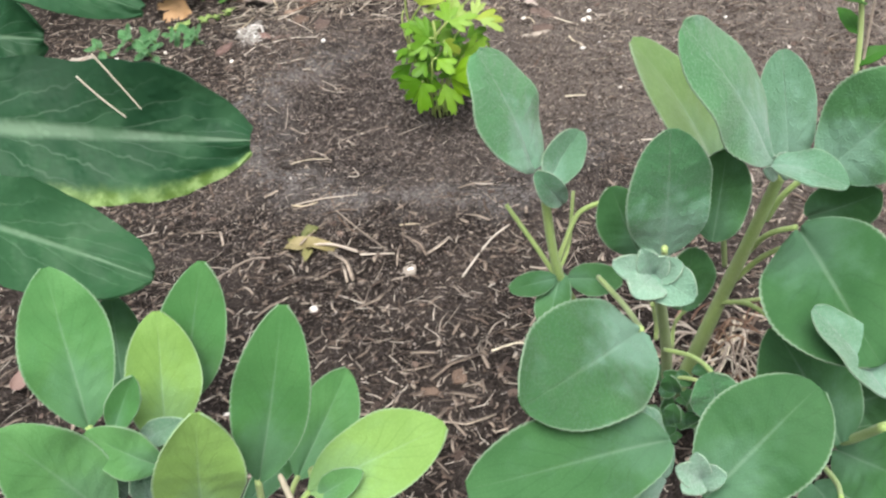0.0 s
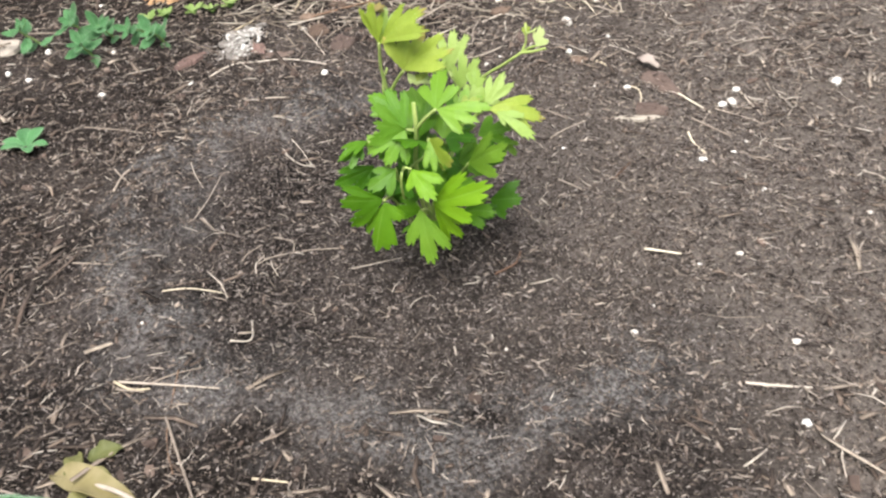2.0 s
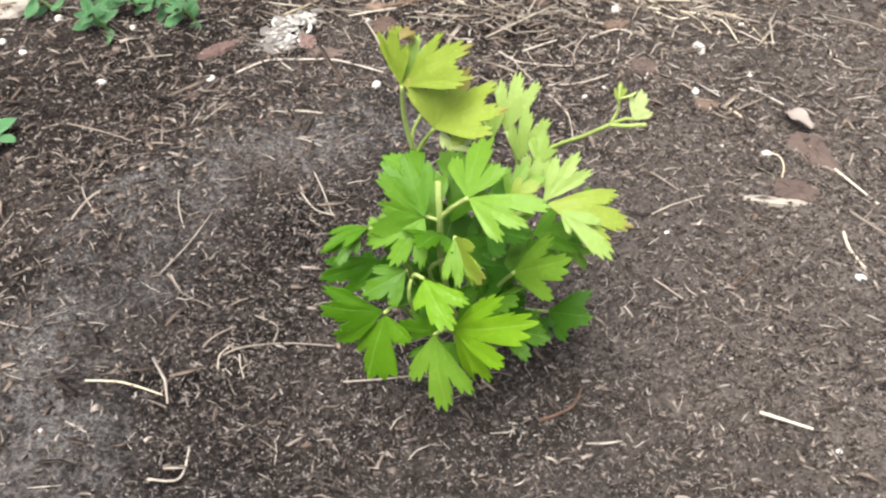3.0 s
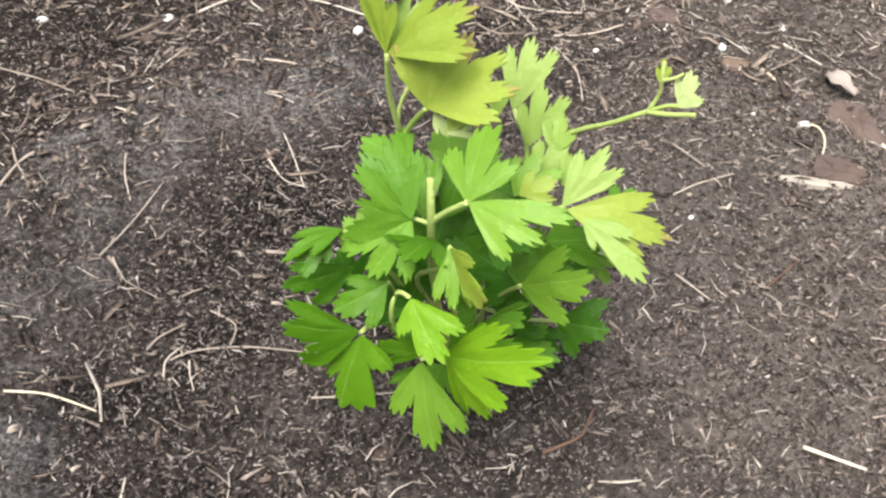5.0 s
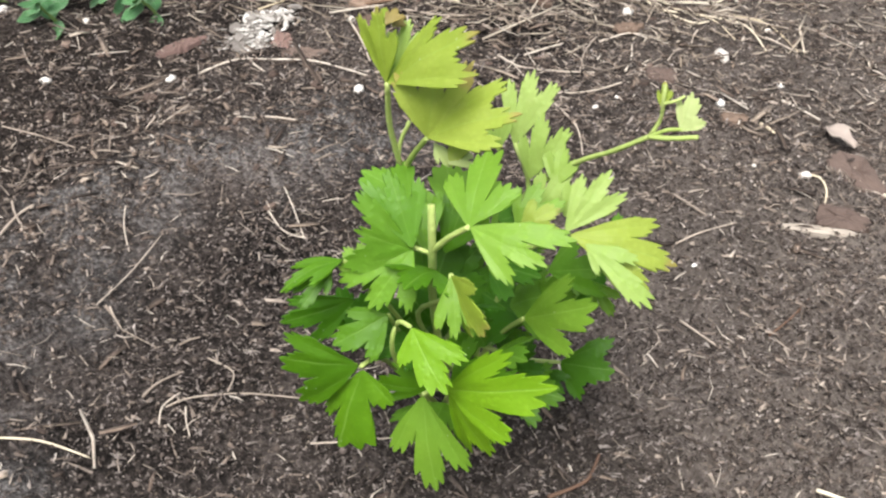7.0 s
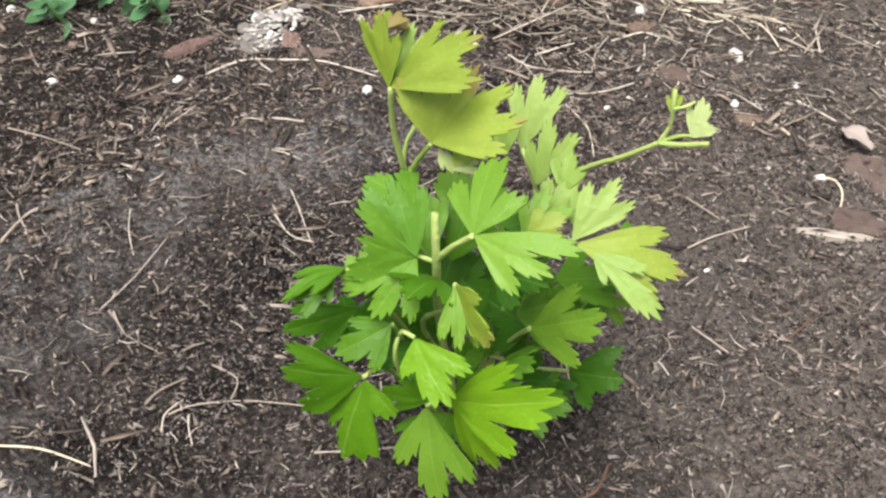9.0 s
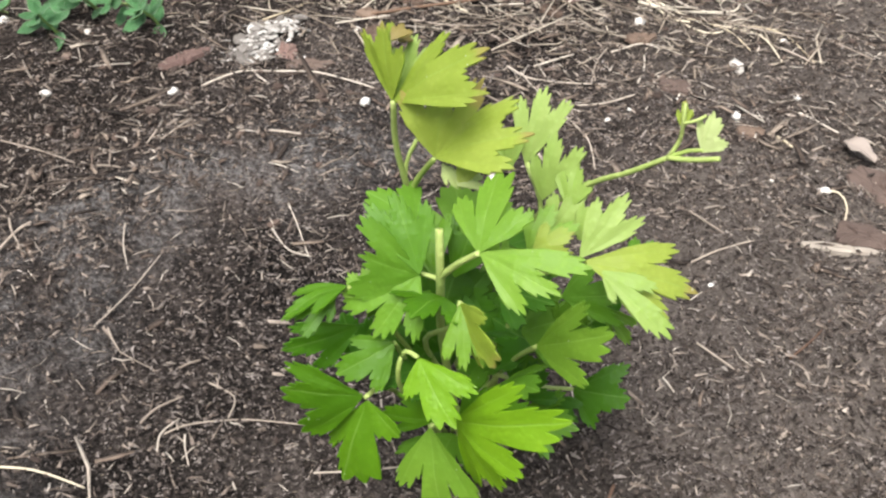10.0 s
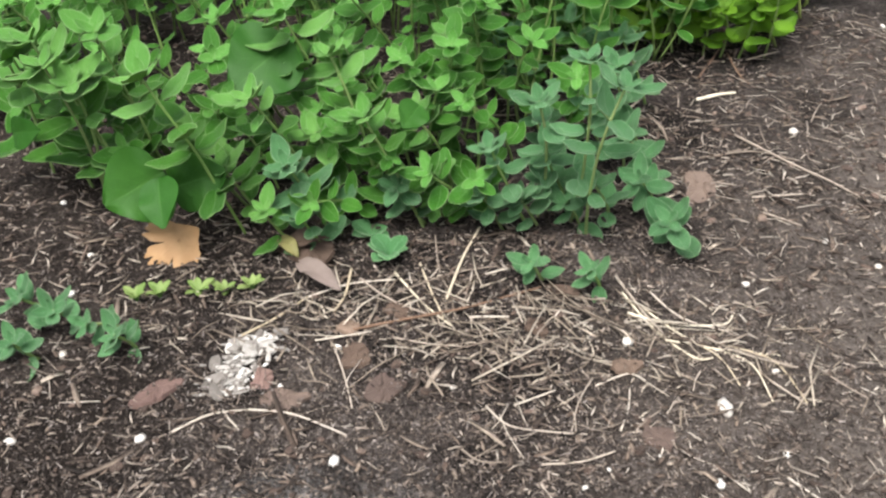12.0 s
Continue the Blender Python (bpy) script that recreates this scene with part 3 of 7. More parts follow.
def scatter(count, density):
    """Places in the seen stretch of the bed, thinned by density."""
    xs, ys = [], []
    while len(xs) < count:
        x, y = dice.uniform(area[0], area[1], count), dice.uniform(area[2], area[3], count)
        ok = dice.uniform(0, 1, count) < density(x, y)
        xs.extend(x[ok])
        ys.extend(y[ok])
    return np.array(xs[:count]), np.array(ys[:count])


def lie(x, y, lift, turn, tilt):
    """A pose on the ground, following its slope a little."""
    e = 0.004
    sx, sy = (gz(x + e, y) - gz(x - e, y)) / (2 * e), (gz(x, y + e) - gz(x, y - e)) / (2 * e)
    n = Vector((-sx * 0.6 + tilt[0], -sy * 0.6 + tilt[1], 1)).normalized()
    m = Vector((0, 0, 1)).rotation_difference(n).to_matrix().to_4x4() @ Matrix.Rotation(turn, 4, "Z")
    m.translation = (x, y, gz(x, y) + lift)
    return m


def stuff(name, verts, pattern, material, label, category, smooth=True):
    """One object from n alike pieces: verts (n, k, 3), with the faces of one piece."""
    n, k, _ = verts.shape
    faces = []
    for f in pattern:
        faces.append(np.arange(n)[:, None] * k + np.array(f)[None, :])
    me = bpy.data.meshes.new(name)
    me.from_pydata(verts.reshape(-1, 3).tolist(), [], [q for f in faces for q in f.tolist()])
    me.materials.append(material)
    me.polygons.foreach_set("use_smooth", [smooth] * len(me.polygons))
    tagged(new(name, me), label, category, kind="stuff")


RODS = [(a * 3 + i, (a + 1) * 3 + i, (a + 1) * 3 + (i + 1) % 3, a * 3 + (i + 1) % 3) for a in range(2) for i in range(3)] + [(0, 1, 2), (8, 7, 6)]


def straws(count, density, longest, usual, thick, flat):
    """Bent bits of stalk, each a tapering three-sided rod with a bend, lying at all angles."""
    x, y = scatter(count, density)
    L = np.minimum(longest, 0.0025 + dice.exponential(usual, count))
    r = dice.uniform(*thick, count)
    yaw, pitch, bend = dice.uniform(0, 6.283, count), dice.normal(0, 0.13, count), dice.normal(0, 0.065, count)
    t = np.array([-0.5, 0.05, 0.5])
    along = t[None, :] * L[:, None]
    off = (bend * L)[:, None] * (1 - 4 * t[None, :] ** 2) + dice.normal(0, 0.014, (count, 3)) * L[:, None]
    cx = x[:, None] + along * np.cos(yaw)[:, None] - off * np.sin(yaw)[:, None]
    cy = y[:, None] + along * np.sin(yaw)[:, None] + off * np.cos(yaw)[:, None]
    base = 0.5 * ground_z(cx, cy) + 0.5 * ground_z(x, y)[:, None]
    cz = base + r[:, None] * 0.5 + np.maximum(along * pitch[:, None], -0.0015) + dice.exponential(0.0011, count)[:, None]
    taper = np.array([0.8, 1.0, 0.6])[None, :] * r[:, None]
    verts = np.zeros((count, 9, 3))
    for k in range(3):
        a = 0.5 + 2.094 * k
        s, u = taper * math.cos(a), taper * math.sin(a) * flat
        verts[:, k::3, 0] = cx - s * np.sin(yaw)[:, None]
        verts[:, k::3, 1] = cy + s * np.cos(yaw)[:, None]
        verts[:, k::3, 2] = cz + u
    return verts


stuff("straw_litter", straws(15000, lambda x, y: littered(x, y) * np.where(x < -0.05, 0.55, 1.0) * np.where(x > 0.15, 2.0, 1.0) * np.where((y > 0.99) | (y < 0.63), 1.0, 0.6), 0.024, 0.0056, (0.00022, 0.00058), 0.8), RODS, LITTER, "scattered bits of dry straw and stalk on soil", "litter")
stuff("shredded_mulch", straws(11000, littered, 0.011, 0.0036, (0.0005, 0.0012), 0.55), RODS, SHREDS, "dark shredded bark mulch strewn on soil", "mulch")
stuff("coarse_mulch", straws(3300, lambda x, y: littered(x, y) * np.where(y < 0.70, 1.0, 0.35), 0.034, 0.0085, (0.0006, 0.0016), 0.5), RODS, SHRED_TAN,
      "coarse brown shreds of bark and stalk on soil", "mulch")
stuff("straw_mat", straws(460, lambda x, y: np.exp(-((y - 1.045 - 0.2 * (x + 0.05)) / 0.032) ** 2 - ((x + 0.05) / 0.12) ** 2), 0.045, 0.013, (0.00030, 0.00070), 0.8), RODS, MAT,
      "loose mat of pale dry straw before the oregano", "straw")
stuff("root_fibres", straws(5500, crumbly, 0.009, 0.0024, (0.00013, 0.00030), 0.9), RODS, LITTER, "short fine root fibres mixed into the soil surface", "root fibres")

flakes = [flake_geo(1.0, rng.uniform(0.35, 0.8), 0.12, rng) for _ in range(16)]
soup = Geo()
for x, y in zip(*scatter(4200, littered)):
    L = min(0.002 + rng.expovariate(1 / 0.0022), 0.0075)
    m = lie(x, y, 0.0004, rng.uniform(0, 6.28), (rng.uniform(-0.3, 0.3), rng.uniform(-0.3, 0.3)))
    soup.put(rng.choice(flakes), m @ Matrix.Diagonal((L, L, L, 1)))
tagged(new("bark_litter", soup.mesh("bark_litter", [FLAKE], smooth=False)), "small dark flakes of bark mulch on soil", "mulch", kind="stuff")


def crumbs(count, size, most):
    """Uneven eight-sided lumps half sunk in the soil."""
    x, y = scatter(count, crumbly)
    s = np.minimum(0.0006 + dice.exponential(size, count), most)
    unit = np.array([(1, 0, 0), (0, 1, 0), (-1, 0, 0), (0, -1, 0), (0, 0, 1), (0, 0, -1)]) * 0.6
    v = unit[None] * dice.uniform(0.6, 1.25, (count, 6, 1)) + dice.normal(0, 0.12, (count, 6, 3))
    yaw = dice.uniform(0, 6.283, count)
    c, d = np.cos(yaw)[:, None], np.sin(yaw)[:, None]
    v = np.stack([v[..., 0] * c - v[..., 1] * d, v[..., 0] * d + v[..., 1] * c, v[..., 2] * 0.8], -1) * s[:, None, None]
    v[..., 0] += x[:, None]
    v[..., 1] += y[:, None]
    v[..., 2] += (ground_z(x, y) + s * 0.22)[:, None]
    return v


OCTA = [(0, 1, 4), (1, 2, 4), (2, 3, 4), (3, 0, 4), (1, 0, 5), (2, 1, 5), (3, 2, 5), (0, 3, 5)]
lumps = [lump_geo(0.3, rng) for _ in range(12)]


def crusted(x, y):
    """The broken ring of dusty crust."""
    r = np.hypot(x - 0.02, y - 0.80) + 0.03 * fields[0](x, y, 0.045)
    ring = np.clip((r - 0.105) / 0.03, 0, 1) * np.clip((0.18 - r) / 0.02, 0, 1) * ((x - 0.02) + 0.9 * (y - 0.80) < 0.05)
    return ring


def peaty(x, y):
    """As crumbly, but thin on the dusty crust."""
    return crumbly(x, y) * (1 - 0.6 * crusted(x, y))


SPLINT = [(0, 1, 2), (1, 3, 2), (3, 0, 2), (1, 0, 3)]


def grains(count, density, usual=0.00055, longest=0.0035, thick=(0.00016, 0.00042)):
    """Four-cornered splinters of peat, a millimetre or two long, that make the soil's fine grain."""
    x, y = scatter(count, density)
    L = np.minimum(0.0005 + dice.exponential(usual, count), longest)
    r = dice.uniform(*thick, count)
    yaw, rise = dice.uniform(0, 6.283, count), dice.normal(0, 0.35, count)
    c, d = np.cos(yaw), np.sin(yaw)
    z = ground_z(x, y) + r * 0.9 + dice.exponential(0.0004, count)
    v = np.zeros((count, 4, 3))
    for k, (f, s, u) in enumerate(((-0.5, 0.7, 0.0), (-0.4, -0.8, -0.3), (0.1, 0.1, 1.0), (0.5, 0.0, -0.2))):
        v[:, k, 0] = x + f * L * c - s * r * d
        v[:, k, 1] = y + f * L * d + s * r * c
        v[:, k, 2] = z + f * L * rise + u * r
    return v


stuff("peat_slivers", grains(58000, peaty, 0.0012, 0.005, (0.00028, 0.00075)), SPLINT, PEAT, "slivers of peat and rotted fibre covering the soil", "peat", smooth=False)
stuff("peat_grains", grains(118000, lambda x, y: np.exp(-((x - 0.06) ** 2 + (y - 0.79) ** 2) / 0.045) * (1 - 0.6 * crusted(x, y))), SPLINT, GRAIN,
      "fine fibrous grains of peat all over the soil", "peat", smooth=False)
stuff("fine_chaff", grains(62000, lambda x, y: np.where((y > 0.90) | (x > 0.09) | (y < 0.66) | (x < -0.11), 0.8, 0.25) * np.exp(-((x - 0.02) ** 2 + (y - 0.88) ** 2) / 0.10), 0.0017, 0.008, (0.00030, 0.00085)), SPLINT, CHAFF,
      "short brown and tan chips of chaff strewn on soil", "chaff", smooth=False)
stuff("soil_crumbs", crumbs(17000, 0.00050, 0.0030), OCTA, CRUMB, "loose dark crumbs of soil lying on the bed", "soil crumbs")


# ---- things on the ground ----
def pebbles(rows):
    for x, y, d in rows:
        g = Geo()
        s = max(d, 0.0018) * 0.96
        m = Matrix.Rotation(rng.uniform(0, 6.28), 4, "Z") @ Matrix.Diagonal((s * 1.1, s * rng.uniform(0.75, 1), s * rng.uniform(0.6, 0.85), 1))
        g.put(lump_geo(0.16, rng), m)
        ob = new("perlite_grain", g.mesh("perlite_grain", [PERLITE]))
        ob.location = (x, y, gz(x, y) + s * 0.22)
        tagged(ob, "rounded white perlite grain lying on soil", "perlite grain", "white grains on the bed")


WORDS = {"straw": "thin dry tan stalk lying on the soil", "pale": "pale dry stalk lying on the soil", "brown": "bent brown twig lying on the soil"}


def twig(points, r, kind):
    """A dry stalk that lies on the bed through the given places."""
    pts = []
    for i, (x, y) in enumerate(points):
        pts.append((x, y, gz(x, y) + r * 0.9 + 0.0012))
    x0, y0, z0 = pts[0]
    pts = [(a - x0, b - y0, c - z0) for a, b, c in pts]
    if len(pts) == 2:
        (a, b, c), (d, e, f) = pts
        pts.insert(1, ((a + d) / 2 + 0.04 * (e - b), (b + e) / 2 - 0.04 * (d - a), (c + f) / 2 + 0.0006))
    ob = new("dry_stalk" if kind != "brown" else "brown_twig", tube(pts, r, r * 0.7, sides=6, rough=0.12, rng=rng).mesh("dry_stalk", [STRAW[kind]]))
    ob.location = (x0, y0, z0)
    tagged(ob, WORDS[kind], "stalk" if kind != "brown" else "twig", "dry stalks on the bed")


CHIP_WORDS = {"dark": "dark grey-brown bark chip on the soil", "brown": "brown piece of bark mulch on the soil", "red": "flat reddish brown bark chip on the soil",
              "pale": "weathered pale wood chip on the soil"}


def bark_chip(kind, x, y, w, d):
    """A thin flake of bark with a ragged rim and a faintly ridged face, along its longer side."""
    n, T = 26, min(0.0022, 0.0009 + w * 0.05)
    ph, ragged = rng.uniform(0, 6.28), [rng.uniform(0.80, 1.12) for _ in range(n)]
    rim = []
    for k in range(n):
        a = 2 * math.pi * k / n
        q = (0.35 * ragged[k] + 0.65 * ragged[k // 5 * 5]) * (1 + 0.13 * math.sin(2 * a + ph) + 0.09 * math.sin(3 * a - ph))
        ca, sa = math.cos(a), math.sin(a)
        rim.append((q * w * 0.52 * math.copysign(abs(ca) ** 0.6, ca), q * min(d, w * 1.5) * 0.5 * math.copysign(abs(sa) ** 0.6, sa)))
    verts, faces = [], []
    for f, lift in ((1.0, -0.5), (0.97, 0.55), (0.62, 0.95), (0.25, 0.9)):
        verts += [(x1 * f, y1 * f, T * (lift + rng.uniform(-0.2, 0.2) + 0.35 * math.sin(y1 * f * 2600 + ph))) for x1, y1 in rim]
    for ring in range(3):
        faces += [(ring * n + k, ring * n + (k + 1) % n, (ring + 1) * n + (k + 1) % n, (ring + 1) * n + k) for k in range(n)]
    faces += [tuple(3 * n + k for k in range(n)), tuple(range(n - 1, -1, -1))]
    g = Geo()
    g.add(verts, faces)
    ob = new("bark_chip", g.mesh("bark_chip", [CHIP[kind]], smooth=False))
    ob.matrix_world = lie(x, y, 0.0012, rng.uniform(-0.3, 0.3), (rng.uniform(-0.1, 0.1), rng.uniform(-0.1, 0.1)))
    tagged(ob, CHIP_WORDS[kind], "bark chip", "bark chips on the bed")


pebbles([(-0.196, 0.896, 0.0054), (-0.151, 0.918, 0.0059), (-0.073, 0.932, 0.0053), (0.062, 0.977, 0.0052), (0.082, 1.006, 0.0032), (0.007, 1.054, 0.0056), (-0.111, 1.005, 0.0046), (0.072, 0.873, 0.0026), (0.017, 0.957, 0.0028), (0.022, 0.972, 0.0024), (-0.121, 0.973, 0.0034), (0.038, 0.986, 0.0020), (0.099, 0.933, 0.0046), (0.081, 0.934, 0.0020), (-0.012, 0.909, 0.0036), (0.043, 1.303, 0.0069), (0.076, 1.184, 0.0049), (0.046, 1.125, 0.0043), (-0.248, 0.993, 0.0045), (-0.214, 0.948, 0.0049), (-0.052, 0.996, 0.0033), (0.078, 1.529, 0.0060), (-0.310, 1.062, 0.0043), (0.070, 1.056, 0.0040)])
pebbles([(0.103, 1.169, 0.0050), (-0.029, 1.263, 0.0054), (-0.263, 1.026, 0.0040), (-0.200, 0.739, 0.0071), (0.179, 0.732, 0.0042), (0.210, 0.967, 0.0084), (0.292, 0.968, 0.0058), (0.158, 0.786, 0.0035), (0.181, 0.690, 0.0049), (0.155, 0.940, 0.0066), (0.169, 0.842, 0.0037), (0.215, 0.829, 0.0036), (0.241, 0.863, 0.0038), (0.264, 0.905, 0.0035), (0.278, 0.702, 0.0049), (0.216, 0.720, 0.0032), (0.310, 0.929, 0.0044), (0.298, 0.840, 0.0036), (0.087, 0.602, 0.0039), (0.215, 0.680, 0.0048), (0.141, 0.866, 0.0045), (0.150, 0.932, 0.0060), (0.157, 0.951, 0.0056), (0.156, 0.879, 0.0036)])
pebbles([(-0.257, 0.945, 0.0062), (-0.248, 0.906, 0.0047), (-0.265, 0.912, 0.0054), (0.118, 0.732, 0.0035), (0.069, 0.718, 0.0021), (-0.080, 0.704, 0.0017), (0.142, 0.783, 0.0023), (0.124, 0.751, 0.0018), (0.162, 0.894, 0.0023), (-0.052, 0.551, 0.0064), (-0.092, 0.475, 0.0040), (-0.104, 0.543, 0.0029), (0.003, 0.586, 0.0066), (0.217, 0.556, 0.0044)])

twig([(-0.050, 0.757), (-0.045, 0.762), (-0.033, 0.769), (-0.017, 0.773)], 0.0003, "straw")
twig([(-0.083, 0.729), (-0.071, 0.732), (-0.057, 0.733)], 0.0004, "pale")
twig([(-0.092, 0.785), (-0.093, 0.804), (-0.094, 0.823)], 0.0003, "straw")
twig([(-0.113, 0.831), (-0.099, 0.812)], 0.0003, "straw")
twig([(-0.007, 0.759), (0.014, 0.768)], 0.0003, "straw")
twig([(0.064, 0.883), (0.071, 0.890), (0.081, 0.898)], 0.0004, "straw")
twig([(0.073, 0.847), (0.085, 0.840)], 0.0004, "straw")
twig([(0.099, 0.849), (0.108, 0.869)], 0.0004, "brown")
twig([(-0.071, 0.865), (-0.063, 0.856), (-0.052, 0.843)], 0.0003, "straw")
twig([(-0.088, 0.786), (-0.081, 0.781)], 0.0004, "straw")
twig([(-0.081, 0.781), (-0.067, 0.778)], 0.0002, "straw")
twig([(-0.027, 0.985), (-0.008, 0.962)], 0.0003, "straw")
twig([(-0.058, 0.758), (-0.057, 0.764), (-0.053, 0.771)], 0.0004, "straw")
twig([(-0.188, 0.860), (-0.169, 0.859), (-0.151, 0.855)], 0.0004, "straw")
twig([(-0.044, 0.758), (-0.038, 0.750)], 0.0003, "straw")
twig([(0.056, 0.765), (0.063, 0.773), (0.064, 0.779), (0.064, 0.785)], 0.0006, "brown")
twig([(0.084, 0.992), (0.100, 0.986)], 0.0005, "straw")
twig([(0.067, 0.829), (0.071, 0.825)], 0.0003, "straw")
twig([(-0.129, 0.877), (-0.129, 0.897)], 0.0005, "straw")
twig([(-0.099, 0.903), (-0.085, 0.903)], 0.0005, "straw")
twig([(-0.142, 0.856), (-0.131, 0.855)], 0.0004, "straw")
twig([(-0.061, 0.781), (-0.057, 0.786)], 0.0004, "straw")
twig([(-0.050, 0.779), (-0.040, 0.776), (-0.037, 0.768)], 0.0003, "straw")
twig([(-0.003, 0.791), (0.002, 0.782), (0.010, 0.772)], 0.0003, "straw")
twig([(0.002, 0.951), (0.014, 0.940), (0.021, 0.925)], 0.0004, "straw")
twig([(-0.069, 0.850), (-0.059, 0.842), (-0.051, 0.843)], 0.0003, "straw")
twig([(-0.049, 0.752), (-0.051, 0.757), (-0.049, 0.763)], 0.0003, "straw")
twig([(0.058, 0.908), (0.071, 0.897)], 0.0005, "straw")
twig([(0.099, 0.933), (0.104, 0.932), (0.107, 0.926), (0.107, 0.916)], 0.0005, "pale")
twig([(-0.111, 1.012), (-0.090, 1.031), (-0.068, 1.052), (-0.042, 1.080)], 0.0008, "brown")
twig([(-0.141, 0.923), (-0.132, 0.937), (-0.122, 0.950)], 0.0005, "straw")
twig([(-0.122, 0.950), (-0.103, 0.953), (-0.078, 0.951)], 0.0005, "straw")
twig([(-0.113, 1.005), (-0.098, 0.987), (-0.086, 0.971)], 0.0005, "straw")
twig([(-0.034, 0.988), (-0.021, 0.979), (-0.006, 0.982), (0.009, 0.986)], 0.0005, "straw")
twig([(-0.009, 1.004), (-0.000, 0.997), (0.006, 0.981)], 0.0004, "straw")
twig([(0.020, 0.995), (0.016, 1.024)], 0.0005, "straw")
twig([(0.026, 0.984), (0.026, 1.001), (0.031, 1.013)], 0.0004, "straw")
twig([(-0.034, 0.960), (-0.024, 0.956), (-0.014, 0.959)], 0.0005, "straw")
twig([(-0.002, 0.964), (0.011, 0.971), (0.022, 0.980)], 0.0005, "straw")
twig([(-0.024, 0.994), (-0.011, 1.008)], 0.0005, "straw")
twig([(-0.037, 1.025), (-0.018, 1.034)], 0.0005, "straw")
twig([(0.003, 1.018), (0.013, 1.031), (0.021, 1.030)], 0.0005, "straw")
twig([(0.004, 1.085), (0.025, 1.072), (0.044, 1.064), (0.070, 1.069)], 0.0006, "pale")
twig([(0.001, 1.076), (0.021, 1.077), (0.042, 1.087), (0.045, 1.098)], 0.0006, "pale")
twig([(-0.005, 1.088), (0.015, 1.070), (0.036, 1.054), (0.044, 1.055)], 0.0006, "pale")
twig([(0.026, 1.068), (0.045, 1.058), (0.058, 1.040)], 0.0005, "pale")
twig([(0.022, 1.061), (0.042, 1.063), (0.060, 1.056), (0.072, 1.035)], 0.0005, "pale")
twig([(0.005, 1.098), (0.024, 1.086), (0.046, 1.081)], 0.0006, "straw")
twig([(-0.012, 1.102), (0.008, 1.079), (0.020, 1.065)], 0.0007, "straw")
twig([(0.048, 1.068), (0.068, 1.063), (0.085, 1.040)], 0.0005, "pale")
twig([(0.037, 1.073), (0.054, 1.062), (0.078, 1.063)], 0.0005, "straw")
twig([(-0.003, 1.111), (0.008, 1.089)], 0.0005, "straw")
twig([(0.041, 1.043), (0.041, 1.029)], 0.0005, "straw")
twig([(0.070, 1.048), (0.085, 1.039)], 0.0006, "straw")
twig([(0.084, 1.070), (0.094, 1.058), (0.107, 1.052)], 0.0005, "straw")
twig([(-0.079, 1.053), (-0.085, 1.087), (-0.089, 1.120)], 0.0007, "pale")
twig([(-0.113, 1.068), (-0.088, 1.047), (-0.070, 1.037)], 0.0006, "pale")
twig([(-0.104, 1.078), (-0.088, 1.057), (-0.075, 1.040)], 0.0006, "pale")
twig([(-0.126, 1.057), (-0.105, 1.045), (-0.082, 1.040)], 0.0006, "straw")
twig([(-0.122, 1.032), (-0.107, 1.021), (-0.095, 1.024)], 0.0006, "straw")
twig([(-0.133, 1.061), (-0.126, 1.041), (-0.123, 1.024)], 0.0007, "pale")
twig([(-0.153, 0.994), (-0.147, 1.014), (-0.142, 1.034)], 0.0006, "pale")
twig([(-0.121, 1.003), (-0.100, 1.017)], 0.0005, "straw")
twig([(-0.089, 1.017), (-0.073, 1.020), (-0.056, 1.023)], 0.0005, "straw")
twig([(-0.065, 1.047), (-0.047, 1.050)], 0.0006, "straw")
twig([(-0.069, 1.077), (-0.061, 1.086)], 0.0006, "straw")
twig([(-0.143, 1.033), (-0.128, 1.051), (-0.111, 1.064)], 0.0006, "straw")
twig([(-0.104, 1.050), (-0.086, 1.075), (-0.066, 1.084)], 0.0006, "straw")
twig([(-0.108, 1.106), (-0.093, 1.077), (-0.078, 1.057)], 0.0005, "straw")
twig([(0.011, 1.285), (0.048, 1.259), (0.071, 1.247), (0.094, 1.231)], 0.0008, "straw")
twig([(-0.003, 1.253), (0.023, 1.273), (0.047, 1.267)], 0.0007, "straw")
twig([(-0.010, 1.226), (0.022, 1.225)], 0.0007, "straw")
twig([(0.034, 1.212), (0.059, 1.226)], 0.0007, "straw")
twig([(0.042, 1.198), (0.063, 1.194)], 0.0006, "straw")
twig([(-0.021, 1.326), (-0.009, 1.339), (0.000, 1.346)], 0.0013, "pale")
twig([(-0.028, 1.365), (-0.027, 1.417), (-0.027, 1.475)], 0.0007, "brown")
twig([(-0.020, 1.426), (-0.002, 1.377), (0.006, 1.364)], 0.0007, "brown")
twig([(0.133, 0.892), (0.136, 0.884), (0.142, 0.873)], 0.0007, "pale")
twig([(-0.074, 0.670), (-0.054, 0.667), (-0.032, 0.670)], 0.0006, "straw")
twig([(0.188, 0.708), (0.215, 0.720), (0.235, 0.713)], 0.0007, "straw")
twig([(0.214, 0.715), (0.234, 0.702), (0.261, 0.705)], 0.0007, "straw")
twig([(0.230, 0.785), (0.247, 0.767), (0.266, 0.761)], 0.0006, "straw")
twig([(0.160, 0.705), (0.184, 0.710)], 0.0006, "straw")
twig([(-0.051, 0.676), (-0.043, 0.646), (-0.032, 0.627)], 0.0003, "brown")
twig([(-0.004, 0.630), (0.008, 0.632)], 0.0005, "pale")
twig([(-0.075, 0.668), (-0.060, 0.664)], 0.0004, "straw")
twig([(-0.117, 0.596), (-0.098, 0.610), (-0.084, 0.611)], 0.0007, "straw")
